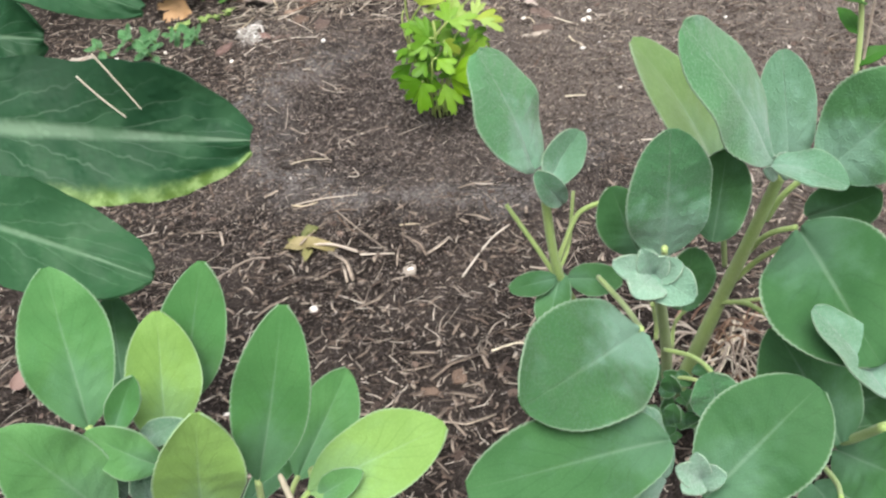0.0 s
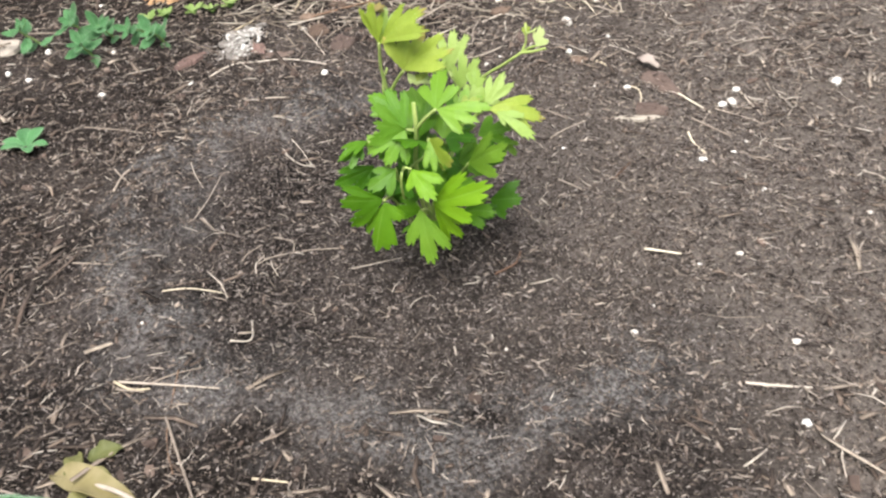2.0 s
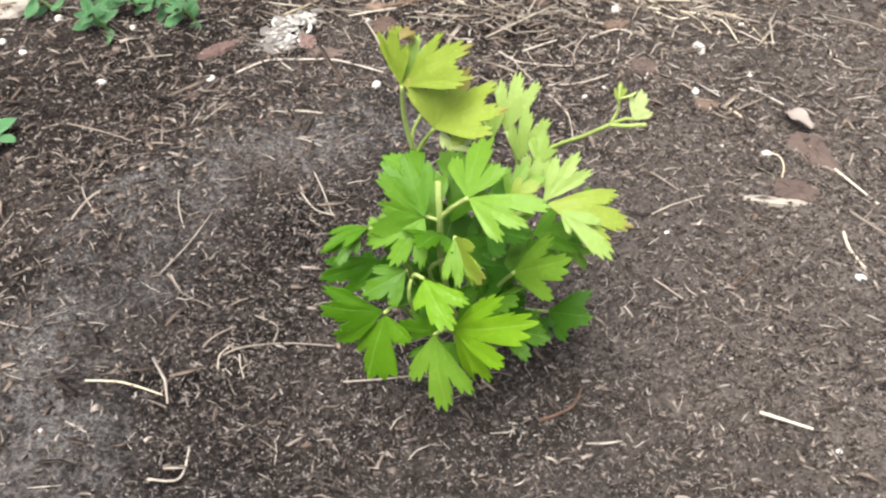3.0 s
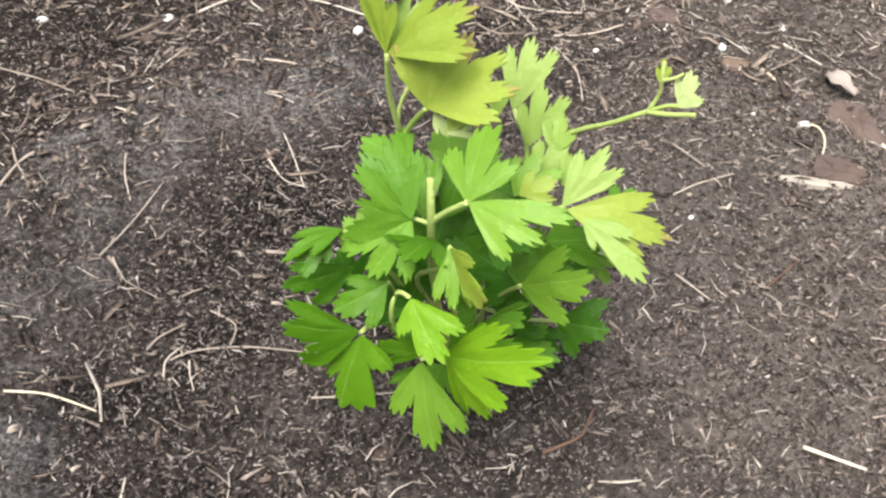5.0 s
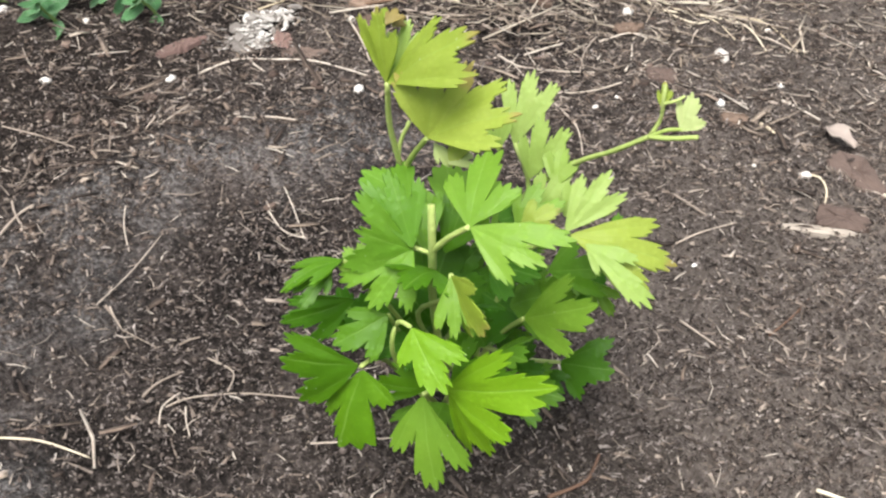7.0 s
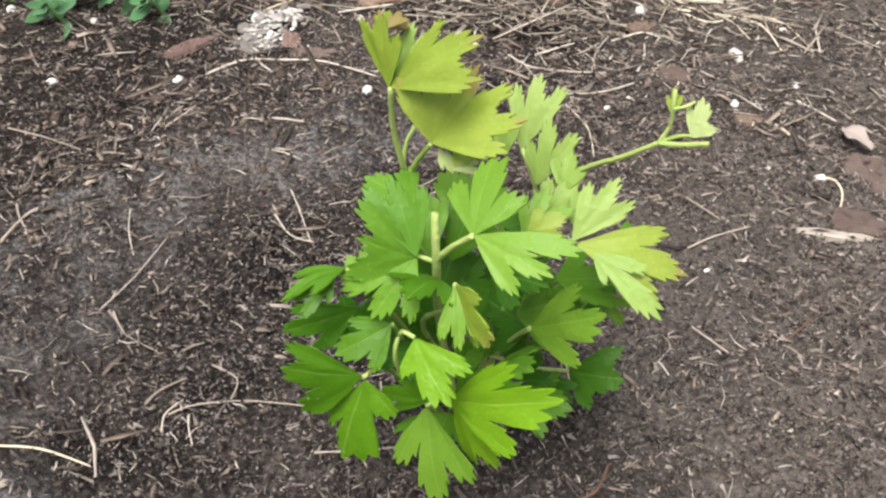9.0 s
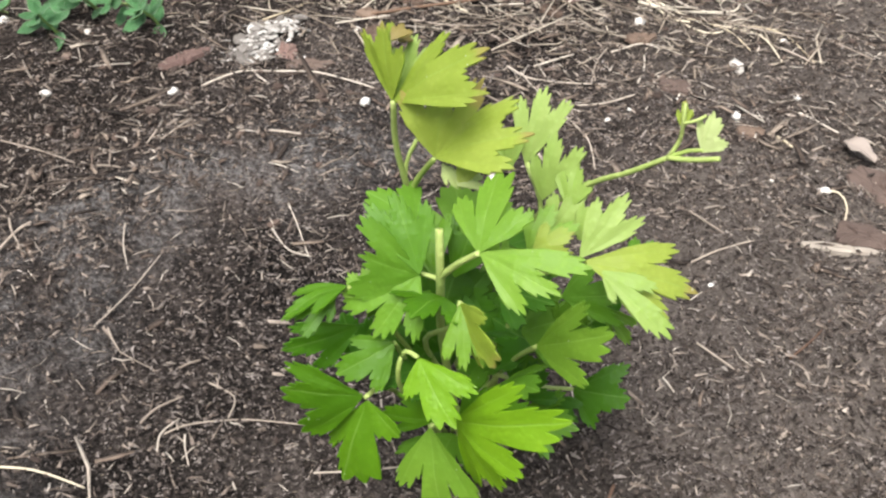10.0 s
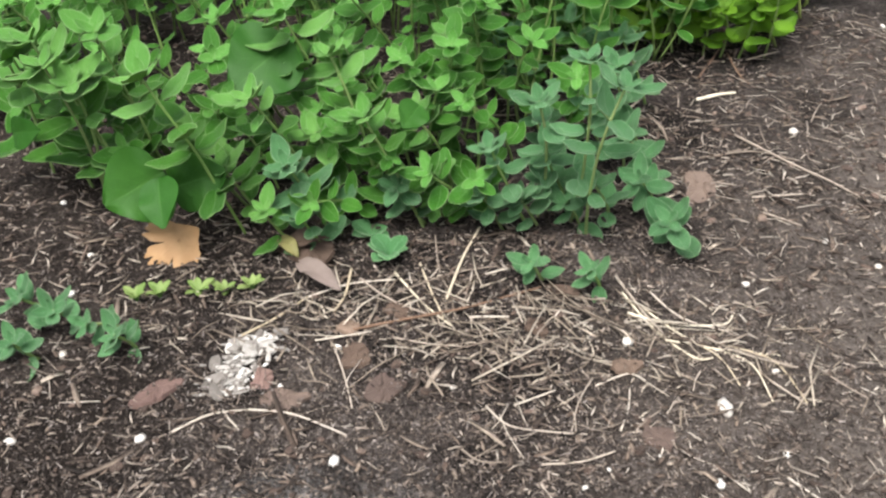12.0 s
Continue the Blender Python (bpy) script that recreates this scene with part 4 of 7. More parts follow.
twig([(-0.045, 0.651), (-0.029, 0.629), (-0.011, 0.605)], 0.0006, "straw")
twig([(-0.028, 0.605), (-0.007, 0.604)], 0.0006, "straw")
twig([(0.033, 0.578), (0.051, 0.610), (0.064, 0.626)], 0.0007, "straw")
twig([(0.158, 0.506), (0.150, 0.494), (0.137, 0.489)], 0.0008, "straw")
twig([(0.179, 0.474), (0.167, 0.469), (0.156, 0.472)], 0.0006, "brown")
twig([(0.181, 0.504), (0.168, 0.491), (0.153, 0.488)], 0.0006, "straw")
twig([(0.190, 0.476), (0.189, 0.490), (0.196, 0.504)], 0.0005, "straw")
twig([(0.154, 0.516), (0.161, 0.527), (0.173, 0.533)], 0.0008, "brown")
twig([(0.185, 0.479), (0.173, 0.468), (0.159, 0.464)], 0.0007, "straw")
twig([(0.190, 0.524), (0.197, 0.518), (0.198, 0.507)], 0.0009, "brown")
twig([(0.191, 0.481), (0.178, 0.471), (0.163, 0.470)], 0.0007, "brown")
twig([(0.173, 0.456), (0.166, 0.470), (0.168, 0.486)], 0.0008, "straw")
twig([(0.194, 0.503), (0.182, 0.504), (0.173, 0.513)], 0.0005, "straw")
twig([(0.168, 0.473), (0.168, 0.464), (0.163, 0.457)], 0.0007, "brown")
twig([(0.144, 0.486), (0.138, 0.480), (0.129, 0.478)], 0.0006, "brown")
twig([(0.203, 0.517), (0.197, 0.521), (0.195, 0.529)], 0.0008, "pale")
twig([(0.165, 0.478), (0.164, 0.469), (0.158, 0.461)], 0.0005, "straw")
twig([(0.130, 0.492), (0.139, 0.492), (0.146, 0.486)], 0.0007, "pale")
twig([(0.145, 0.518), (0.152, 0.528), (0.162, 0.533)], 0.0009, "brown")
twig([(0.165, 0.486), (0.154, 0.473), (0.139, 0.469)], 0.0008, "straw")
twig([(0.179, 0.469), (0.168, 0.467), (0.158, 0.472)], 0.0008, "straw")
twig([(0.195, 0.506), (0.194, 0.495), (0.188, 0.485)], 0.0006, "brown")
twig([(0.209, 0.514), (0.200, 0.502), (0.187, 0.497)], 0.0006, "pale")
twig([(0.170, 0.497), (0.162, 0.484), (0.149, 0.477)], 0.0008, "straw")
twig([(0.155, 0.466), (0.166, 0.467), (0.174, 0.461)], 0.0008, "pale")
twig([(0.182, 0.515), (0.175, 0.505), (0.165, 0.501)], 0.0006, "pale")
twig([(0.156, 0.496), (0.156, 0.504), (0.161, 0.511)], 0.0007, "straw")
twig([(0.156, 0.504), (0.159, 0.514), (0.167, 0.522)], 0.0006, "brown")
twig([(0.197, 0.511), (0.182, 0.520), (0.176, 0.537)], 0.0008, "straw")
twig([(0.152, 0.482), (0.158, 0.474), (0.158, 0.463)], 0.0008, "brown")
twig([(0.132, 0.480), (0.149, 0.479), (0.161, 0.469)], 0.0006, "straw")
twig([(0.188, 0.494), (0.192, 0.502), (0.199, 0.507)], 0.0007, "straw")
twig([(0.155, 0.483), (0.162, 0.494), (0.173, 0.501)], 0.0008, "pale")
twig([(0.156, 0.495), (0.163, 0.501), (0.172, 0.502)], 0.0005, "brown")
twig([(0.165, 0.458), (0.163, 0.465), (0.166, 0.472)], 0.0007, "pale")
twig([(0.155, 0.457), (0.164, 0.471), (0.178, 0.478)], 0.0009, "straw")
twig([(0.182, 0.510), (0.194, 0.522), (0.208, 0.525)], 0.0009, "brown")

twig([(0.126, 0.938), (0.136, 0.929), (0.144, 0.918)], 0.0006, "pale")
twig([(0.134, 0.902), (0.154, 0.893)], 0.0005, "straw")
twig([(0.155, 0.957), (0.163, 0.946), (0.170, 0.930)], 0.0006, "straw")
twig([(0.146, 0.921), (0.158, 0.919), (0.172, 0.918)], 0.0004, "straw")
twig([(0.118, 0.791), (0.134, 0.790)], 0.0006, "pale")
twig([(-0.076, 0.670), (-0.067, 0.666), (-0.058, 0.665)], 0.0006, "pale")
twig([(-0.062, 0.668), (-0.052, 0.674), (-0.044, 0.682)], 0.0004, "straw")
twig([(-0.040, 0.700), (-0.034, 0.706), (-0.038, 0.718)], 0.0004, "straw")
twig([(-0.132, 0.741), (-0.113, 0.742)], 0.0004, "straw")
twig([(0.079, 0.968), (0.085, 0.959)], 0.0007, "pale")
twig([(-0.141, 0.800), (-0.143, 0.813), (-0.141, 0.819)], 0.0006, "straw")
twig([(-0.149, 0.818), (-0.136, 0.807)], 0.0005, "straw")
twig([(-0.000, 1.024), (0.003, 0.985)], 0.0004, "straw")
twig([(0.155, 0.480), (0.171, 0.496), (0.180, 0.503)], 0.0007, "pale")
twig([(0.165, 0.470), (0.175, 0.484), (0.180, 0.457)], 0.0006, "straw")
twig([(0.157, 0.495), (0.175, 0.499)], 0.0006, "pale")
twig([(0.158, 0.474), (0.166, 0.486), (0.176, 0.512)], 0.0007, "pale")
twig([(0.046, 0.505), (0.061, 0.510), (0.071, 0.500)], 0.0007, "pale")
twig([(0.061, 0.511), (0.069, 0.513)], 0.0006, "straw")

bark_chip("red", -0.162, 0.943, 0.0154, 0.0242)
bark_chip("dark", -0.113, 0.963, 0.0142, 0.0212)
bark_chip("dark", 0.035, 0.996, 0.0114, 0.0223)
bark_chip("dark", 0.116, 0.944, 0.0186, 0.0284)
bark_chip("dark", 0.113, 0.911, 0.0190, 0.0120)
bark_chip("pale", 0.109, 0.903, 0.0210, 0.0036)
bark_chip("brown", 0.069, 0.967, 0.0106, 0.0107)
bark_chip("brown", -0.100, 1.001, 0.0147, 0.0166)
bark_chip("dark", -0.078, 0.985, 0.0117, 0.0228)
bark_chip("brown", -0.098, 1.038, 0.0130, 0.0139)
bark_chip("brown", -0.111, 1.017, 0.0101, 0.0111)
bark_chip("brown", -0.033, 1.047, 0.0101, 0.0131)
bark_chip("dark", 0.006, 1.211, 0.0187, 0.0275)
bark_chip("brown", -0.160, 1.068, 0.0283, 0.0221)
bark_chip("brown", 0.012, 1.036, 0.0110, 0.0120)
bark_chip("brown", -0.031, 1.082, 0.0160, 0.0073)
bark_chip("red", -0.129, 0.971, 0.0095, 0.0118)
bark_chip("brown", 0.013, 0.475, 0.0097, 0.0093)
bark_chip("brown", 0.028, 0.486, 0.0069, 0.0121)
bark_chip("pale", 0.002, 0.587, 0.0083, 0.0108)
bark_chip("pale", -0.292, 0.945, 0.0311, 0.0249)
bark_chip("brown", 0.318, 0.991, 0.0325, 0.0496)
bark_chip("dark", 0.336, 0.953, 0.0387, 0.0368)


# ---- sage ----
def plant(name, label, category, foot):
    ob = thing(name, label, category, (foot[0], foot[1], gz(*foot)))
    return ob


def place(ob, m):
    """A part at a world pose m, under a thing that only stands somewhere."""
    ob.matrix_basis = Matrix.Translation(-ob.parent.location) @ m if ob.parent.parent is None else m
    return ob


def sage_leaf(owner, base, tip, width, normal, arch, fold, tone):
    m, L = frame_from(base, tip, normal)
    fine = L > 0.022
    g = blade(L, width, peak=0.52, blunt=0.60 if owner == sage_b else 0.48, arch=arch, fold=fold, nu=16 if fine else 8, nv=60 if fine else 18, thick=0.0006, ripple=0.03, edge=0.014, groove=0.05, quilt=0.004, rng=rng)
    place(child("leaf", g.mesh("sage_leaf", [SAGE[tone], SAGE_UNDER]), owner), m)


def stem_part(owner, points, r0, r1, material, name="stem", label=""):
    o = Vector(points[0])
    g = tube([Vector(p) - o for p in points], r0, r1, sides=8, rough=0.04, rng=rng)
    place(child(name, g.mesh(name, [material]), owner, label), Matrix.Translation(o))


sage_a = plant("sage_plant", "grey-green broad-leaved sage plant with felted leaves", "sage plant", (0.13, 0.46))
sage_b = plant("sage_plant", "fresh green sage plant with upright oval leaves", "sage plant", (-0.045, 0.40))
sage_leaf(sage_a, (0.0722, 0.4517, 0.1422), (0.0521, 0.4588, 0.1944), 0.0400, (0.76, -0.55, 0.35), 0.05, -0.10, "grey")
sage_leaf(sage_a, (0.1522, 0.3938, 0.1717), (0.1172, 0.3846, 0.2299), 0.0345, (0.71, -0.58, 0.40), 0.06, -0.15, "grey")
sage_leaf(sage_a, (0.0761, 0.4474, 0.1355), (0.0922, 0.4639, 0.1518), 0.0171, (0.34, -0.81, 0.49), -0.08, 0.3, "pale")
sage_leaf(sage_a, (0.0821, 0.4471, 0.1270), (0.0713, 0.4407, 0.1477), 0.0113, (0.35, -0.93, -0.11), 0.1, 0.3, "pale")
sage_leaf(sage_a, (0.1666, 0.4188, 0.1505), (0.1644, 0.4318, 0.1949), 0.0221, (-0.10, -0.96, 0.28), 0.05, 0.12, "pale")
sage_leaf(sage_a, (0.1562, 0.4739, 0.1133), (0.1159, 0.4763, 0.1843), 0.0307, (0.66, -0.64, 0.40), 0.05, 0.1, "olive")
sage_leaf(sage_a, (0.1765, 0.4095, 0.1546), (0.2098, 0.3995, 0.1935), 0.0395, (-0.61, -0.71, 0.35), 0.06, 0.12, "moss")
sage_leaf(sage_a, (0.1519, 0.3927, 0.1702), (0.1729, 0.3753, 0.1684), 0.0154, (-0.15, -0.28, 0.95), 0.12, 0.25, "pale")
sage_leaf(sage_a, (0.1127, 0.3885, 0.1372), (0.1135, 0.3822, 0.1940), 0.0310, (0.11, -0.99, -0.11), 0.05, 0.1, "grey")
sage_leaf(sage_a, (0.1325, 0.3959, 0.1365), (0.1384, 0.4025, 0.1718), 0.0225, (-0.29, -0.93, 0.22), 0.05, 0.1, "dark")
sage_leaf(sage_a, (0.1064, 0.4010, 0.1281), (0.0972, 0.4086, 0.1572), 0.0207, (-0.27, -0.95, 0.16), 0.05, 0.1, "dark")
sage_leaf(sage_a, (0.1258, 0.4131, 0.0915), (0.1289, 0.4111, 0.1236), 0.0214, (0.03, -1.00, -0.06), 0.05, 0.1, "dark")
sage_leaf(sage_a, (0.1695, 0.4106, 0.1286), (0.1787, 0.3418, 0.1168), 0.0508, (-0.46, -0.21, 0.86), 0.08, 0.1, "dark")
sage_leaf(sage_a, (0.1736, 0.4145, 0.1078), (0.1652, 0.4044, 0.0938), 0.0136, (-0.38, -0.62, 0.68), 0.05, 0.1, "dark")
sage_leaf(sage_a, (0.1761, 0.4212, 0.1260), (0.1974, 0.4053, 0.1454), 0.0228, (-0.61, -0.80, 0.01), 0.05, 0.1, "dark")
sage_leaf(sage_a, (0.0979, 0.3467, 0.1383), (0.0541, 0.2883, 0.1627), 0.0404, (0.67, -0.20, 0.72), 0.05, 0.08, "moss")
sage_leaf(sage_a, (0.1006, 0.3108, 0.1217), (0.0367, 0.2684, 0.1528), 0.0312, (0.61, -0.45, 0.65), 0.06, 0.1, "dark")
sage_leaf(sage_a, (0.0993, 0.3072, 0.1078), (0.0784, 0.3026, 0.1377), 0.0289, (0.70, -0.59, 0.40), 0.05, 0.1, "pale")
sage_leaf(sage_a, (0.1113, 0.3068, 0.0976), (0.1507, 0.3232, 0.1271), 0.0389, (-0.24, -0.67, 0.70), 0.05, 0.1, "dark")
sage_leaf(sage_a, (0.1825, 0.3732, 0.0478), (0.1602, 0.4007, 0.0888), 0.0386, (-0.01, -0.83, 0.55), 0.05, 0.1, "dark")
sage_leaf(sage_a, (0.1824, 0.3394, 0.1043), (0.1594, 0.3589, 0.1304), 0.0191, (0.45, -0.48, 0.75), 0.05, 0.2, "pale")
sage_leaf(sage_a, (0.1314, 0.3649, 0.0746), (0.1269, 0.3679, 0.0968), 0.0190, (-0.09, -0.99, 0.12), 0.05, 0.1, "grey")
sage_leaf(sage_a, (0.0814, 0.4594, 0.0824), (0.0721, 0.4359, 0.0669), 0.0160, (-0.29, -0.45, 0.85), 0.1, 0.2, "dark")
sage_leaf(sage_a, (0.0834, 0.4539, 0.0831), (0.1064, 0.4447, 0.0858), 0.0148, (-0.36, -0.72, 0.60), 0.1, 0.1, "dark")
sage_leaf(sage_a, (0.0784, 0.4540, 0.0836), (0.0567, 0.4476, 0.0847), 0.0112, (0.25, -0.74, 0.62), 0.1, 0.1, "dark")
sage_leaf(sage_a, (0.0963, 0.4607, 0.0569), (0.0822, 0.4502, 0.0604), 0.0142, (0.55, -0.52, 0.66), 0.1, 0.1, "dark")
sage_leaf(sage_a, (0.1053, 0.3669, 0.1458), (0.0904, 0.3613, 0.1564), 0.0096, (0.52, -0.80, 0.31), 0.1, 0.3, "silver")
sage_leaf(sage_a, (0.1053, 0.3669, 0.1458), (0.1140, 0.3606, 0.1537), 0.0096, (-0.72, -0.63, 0.30), 0.1, 0.3, "silver")
sage_leaf(sage_a, (0.1053, 0.3669, 0.1458), (0.1008, 0.3638, 0.1592), 0.0086, (0.14, -0.97, -0.17), 0.1, 0.3, "silver")
sage_leaf(sage_a, (0.1053, 0.3669, 0.1458), (0.1089, 0.3620, 0.1561), 0.0076, (-0.64, -0.76, -0.13), 0.1, 0.3, "silver")
sage_leaf(sage_a, (0.1044, 0.3675, 0.1467), (0.1170, 0.3538, 0.1436), 0.0153, (-0.43, -0.55, 0.71), 0.1, 0.3, "silver")
sage_leaf(sage_a, (0.1053, 0.3669, 0.1458), (0.0965, 0.3547, 0.1465), 0.0153, (0.43, -0.27, 0.86), 0.1, 0.3, "silver")
sage_leaf(sage_a, (0.1110, 0.3104, 0.1029), (0.1019, 0.3071, 0.1128), 0.0081, (0.58, -0.77, 0.28), 0.1, 0.3, "silver")
sage_leaf(sage_a, (0.1110, 0.3104, 0.1029), (0.1085, 0.3096, 0.1158), 0.0072, (-0.04, -1.00, -0.07), 0.1, 0.3, "silver")
sage_leaf(sage_a, (0.1110, 0.3104, 0.1029), (0.1176, 0.3053, 0.1090), 0.0081, (-0.77, -0.43, 0.47), 0.1, 0.3, "silver")
sage_leaf(sage_a, (0.1110, 0.3104, 0.1029), (0.1030, 0.3030, 0.1068), 0.0081, (0.60, -0.24, 0.76), 0.1, 0.3, "silver")
sage_leaf(sage_a, (0.1583, 0.4055, 0.1571), (0.1538, 0.4010, 0.1686), 0.0061, (0.03, -0.94, -0.35), 0.1, 0.3, "silver")
sage_leaf(sage_a, (0.1583, 0.4057, 0.1575), (0.1619, 0.3991, 0.1653), 0.0069, (-0.84, -0.54, -0.07), 0.1, 0.3, "silver")
sage_leaf(sage_a, (0.1583, 0.4057, 0.1575), (0.1582, 0.4015, 0.1690), 0.0057, (-0.41, -0.86, -0.31), 0.1, 0.3, "silver")
sage_leaf(sage_a, (0.1582, 0.4052, 0.1568), (0.1507, 0.3982, 0.1648), 0.0053, (0.63, -0.77, -0.08), 0.1, 0.3, "silver")
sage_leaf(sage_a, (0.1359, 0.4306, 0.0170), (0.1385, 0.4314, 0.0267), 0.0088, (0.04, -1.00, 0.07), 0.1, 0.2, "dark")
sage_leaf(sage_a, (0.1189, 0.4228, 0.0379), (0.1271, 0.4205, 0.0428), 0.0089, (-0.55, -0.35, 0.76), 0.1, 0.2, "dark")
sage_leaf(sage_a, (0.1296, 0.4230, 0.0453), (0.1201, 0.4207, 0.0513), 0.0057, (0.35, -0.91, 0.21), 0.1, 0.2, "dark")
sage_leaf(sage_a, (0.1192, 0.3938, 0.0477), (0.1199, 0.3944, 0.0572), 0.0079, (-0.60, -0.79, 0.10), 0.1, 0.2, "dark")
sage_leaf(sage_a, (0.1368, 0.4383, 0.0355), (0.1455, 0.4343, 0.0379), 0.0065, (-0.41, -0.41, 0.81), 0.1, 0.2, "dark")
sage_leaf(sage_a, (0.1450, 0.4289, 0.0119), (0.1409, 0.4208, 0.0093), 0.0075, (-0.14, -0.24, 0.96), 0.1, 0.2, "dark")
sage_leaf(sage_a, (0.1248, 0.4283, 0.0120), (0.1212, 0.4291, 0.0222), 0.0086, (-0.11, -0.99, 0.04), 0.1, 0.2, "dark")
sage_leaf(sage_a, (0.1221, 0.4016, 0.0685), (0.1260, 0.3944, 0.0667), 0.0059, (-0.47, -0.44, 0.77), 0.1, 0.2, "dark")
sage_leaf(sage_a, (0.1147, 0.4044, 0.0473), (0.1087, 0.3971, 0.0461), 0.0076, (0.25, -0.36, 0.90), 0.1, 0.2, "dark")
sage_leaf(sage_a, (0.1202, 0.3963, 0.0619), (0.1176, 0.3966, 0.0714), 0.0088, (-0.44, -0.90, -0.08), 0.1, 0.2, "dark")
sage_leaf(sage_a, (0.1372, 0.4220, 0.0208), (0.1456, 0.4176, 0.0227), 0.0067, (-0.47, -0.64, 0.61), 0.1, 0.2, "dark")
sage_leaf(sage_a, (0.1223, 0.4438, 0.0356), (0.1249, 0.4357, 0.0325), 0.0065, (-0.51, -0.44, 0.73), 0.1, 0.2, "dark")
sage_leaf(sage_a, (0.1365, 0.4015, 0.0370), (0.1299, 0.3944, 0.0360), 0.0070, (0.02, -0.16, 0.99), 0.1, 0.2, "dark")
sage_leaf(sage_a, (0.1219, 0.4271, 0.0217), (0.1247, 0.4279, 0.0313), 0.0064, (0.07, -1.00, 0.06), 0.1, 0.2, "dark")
# leaves added to fill the shaded low corner, with its shade in their tone
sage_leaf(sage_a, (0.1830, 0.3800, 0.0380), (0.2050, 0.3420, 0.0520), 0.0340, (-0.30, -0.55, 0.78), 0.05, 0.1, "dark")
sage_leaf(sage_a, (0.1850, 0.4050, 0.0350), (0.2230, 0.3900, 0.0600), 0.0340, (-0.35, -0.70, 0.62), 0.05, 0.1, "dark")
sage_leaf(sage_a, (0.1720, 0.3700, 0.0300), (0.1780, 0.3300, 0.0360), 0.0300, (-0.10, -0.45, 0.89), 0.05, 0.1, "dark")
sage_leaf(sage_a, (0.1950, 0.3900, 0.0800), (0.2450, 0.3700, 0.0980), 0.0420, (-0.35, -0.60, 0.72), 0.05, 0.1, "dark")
sage_leaf(sage_b, (-0.0849, 0.3208, 0.1404), (-0.0902, 0.3425, 0.1894), 0.0292, (0.40, -0.82, 0.41), 0.05, 0.12, "fresh")
sage_leaf(sage_b, (-0.0915, 0.3671, 0.1110), (-0.0965, 0.3978, 0.1380), 0.0190, (0.32, -0.60, 0.74), 0.05, 0.1, "dark")
sage_leaf(sage_b, (-0.0607, 0.3391, 0.1299), (-0.0435, 0.3499, 0.1810), 0.0231, (0.14, -0.98, 0.16), 0.05, 0.12, "fresh")
sage_leaf(sage_b, (-0.0605, 0.3162, 0.1321), (-0.0593, 0.3403, 0.1700), 0.0245, (0.46, -0.76, 0.46), 0.05, 0.12, "light")
sage_leaf(sage_b, (-0.0725, 0.3083, 0.1478), (-0.0619, 0.3131, 0.1663), 0.0099, (0.09, -0.97, 0.21), -0.05, 0.3, "fresh")
sage_leaf(sage_b, (-0.0297, 0.3028, 0.1281), (-0.0114, 0.3101, 0.1899), 0.0237, (0.05, -0.99, 0.10), 0.05, 0.12, "fresh")
sage_leaf(sage_b, (-0.0252, 0.3311, 0.0984), (-0.0058, 0.3619, 0.1202), 0.0223, (0.38, -0.68, 0.62), 0.05, 0.12, "fresh")
sage_leaf(sage_b, (-0.0172, 0.3110, 0.1128), (0.0293, 0.3224, 0.1258), 0.0276, (-0.06, -0.63, 0.77), 0.06, 0.12, "light")
sage_leaf(sage_b, (-0.0485, 0.2943, 0.1174), (-0.0377, 0.2892, 0.1705), 0.0273, (0.19, -0.97, -0.13), 0.05, 0.12, "light")
sage_leaf(sage_b, (-0.0572, 0.3021, 0.1378), (-0.0767, 0.3017, 0.1562), 0.0153, (0.32, -0.89, 0.32), 0.08, 0.2, "fresh")
sage_leaf(sage_b, (-0.0675, 0.3143, 0.1386), (-0.0499, 0.3103, 0.1491), 0.0084, (-0.44, -0.79, 0.43), 0.08, 0.2, "pale")
sage_leaf(sage_b, (-0.0749, 0.2936, 0.1268), (-0.0941, 0.2873, 0.1718), 0.0279, (0.70, -0.68, 0.21), 0.06, 0.1, "fresh")
sage_leaf(sage_b, (-0.0727, 0.3043, 0.1246), (-0.0758, 0.2992, 0.1437), 0.0121, (0.71, -0.70, -0.07), 0.06, 0.2, "pale")
sage_leaf(sage_b, (-0.0657, 0.3036, 0.1231), (-0.0657, 0.3027, 0.1394), 0.0106, (0.61, -0.79, -0.04), 0.06, 0.2, "pale")
sage_leaf(sage_b, (-0.1137, 0.3520, 0.0909), (-0.1249, 0.3600, 0.1032), 0.0167, (0.33, -0.62, 0.71), 0.06, 0.1, "dark")
sage_leaf(sage_b, (-0.0146, 0.3099, 0.1110), (0.0020, 0.3073, 0.1236), 0.0099, (-0.46, -0.77, 0.44), 0.06, 0.2, "fresh")
sage_leaf(sage_b, (-0.0455, 0.3208, 0.0939), (-0.0217, 0.3730, 0.0970), 0.0130, (0.71, -0.36, 0.60), 0.06, 0.2, "dark")

stem_part(sage_a, [(0.105, 0.478, -0.004), (0.092, 0.466, 0.045), (0.079, 0.456, 0.087), (0.0745, 0.451, 0.138)], 0.0030, 0.0018, SAGE_STEM)
stem_part(sage_a, [(0.135, 0.465, -0.004), (0.143, 0.445, 0.050), (0.149, 0.437, 0.080), (0.156, 0.417, 0.130), (0.160, 0.408, 0.156)], 0.0038, 0.0022, SAGE_STEM)
stem_part(sage_a, [(0.130, 0.462, -0.004), (0.120, 0.415, 0.070), (0.107, 0.370, 0.143)], 0.0030, 0.0018, SAGE_STEM)
stem_part(sage_a, [(0.140, 0.455, -0.004), (0.140, 0.395, 0.060), (0.125, 0.330, 0.105)], 0.0030, 0.0018, SAGE_STEM)
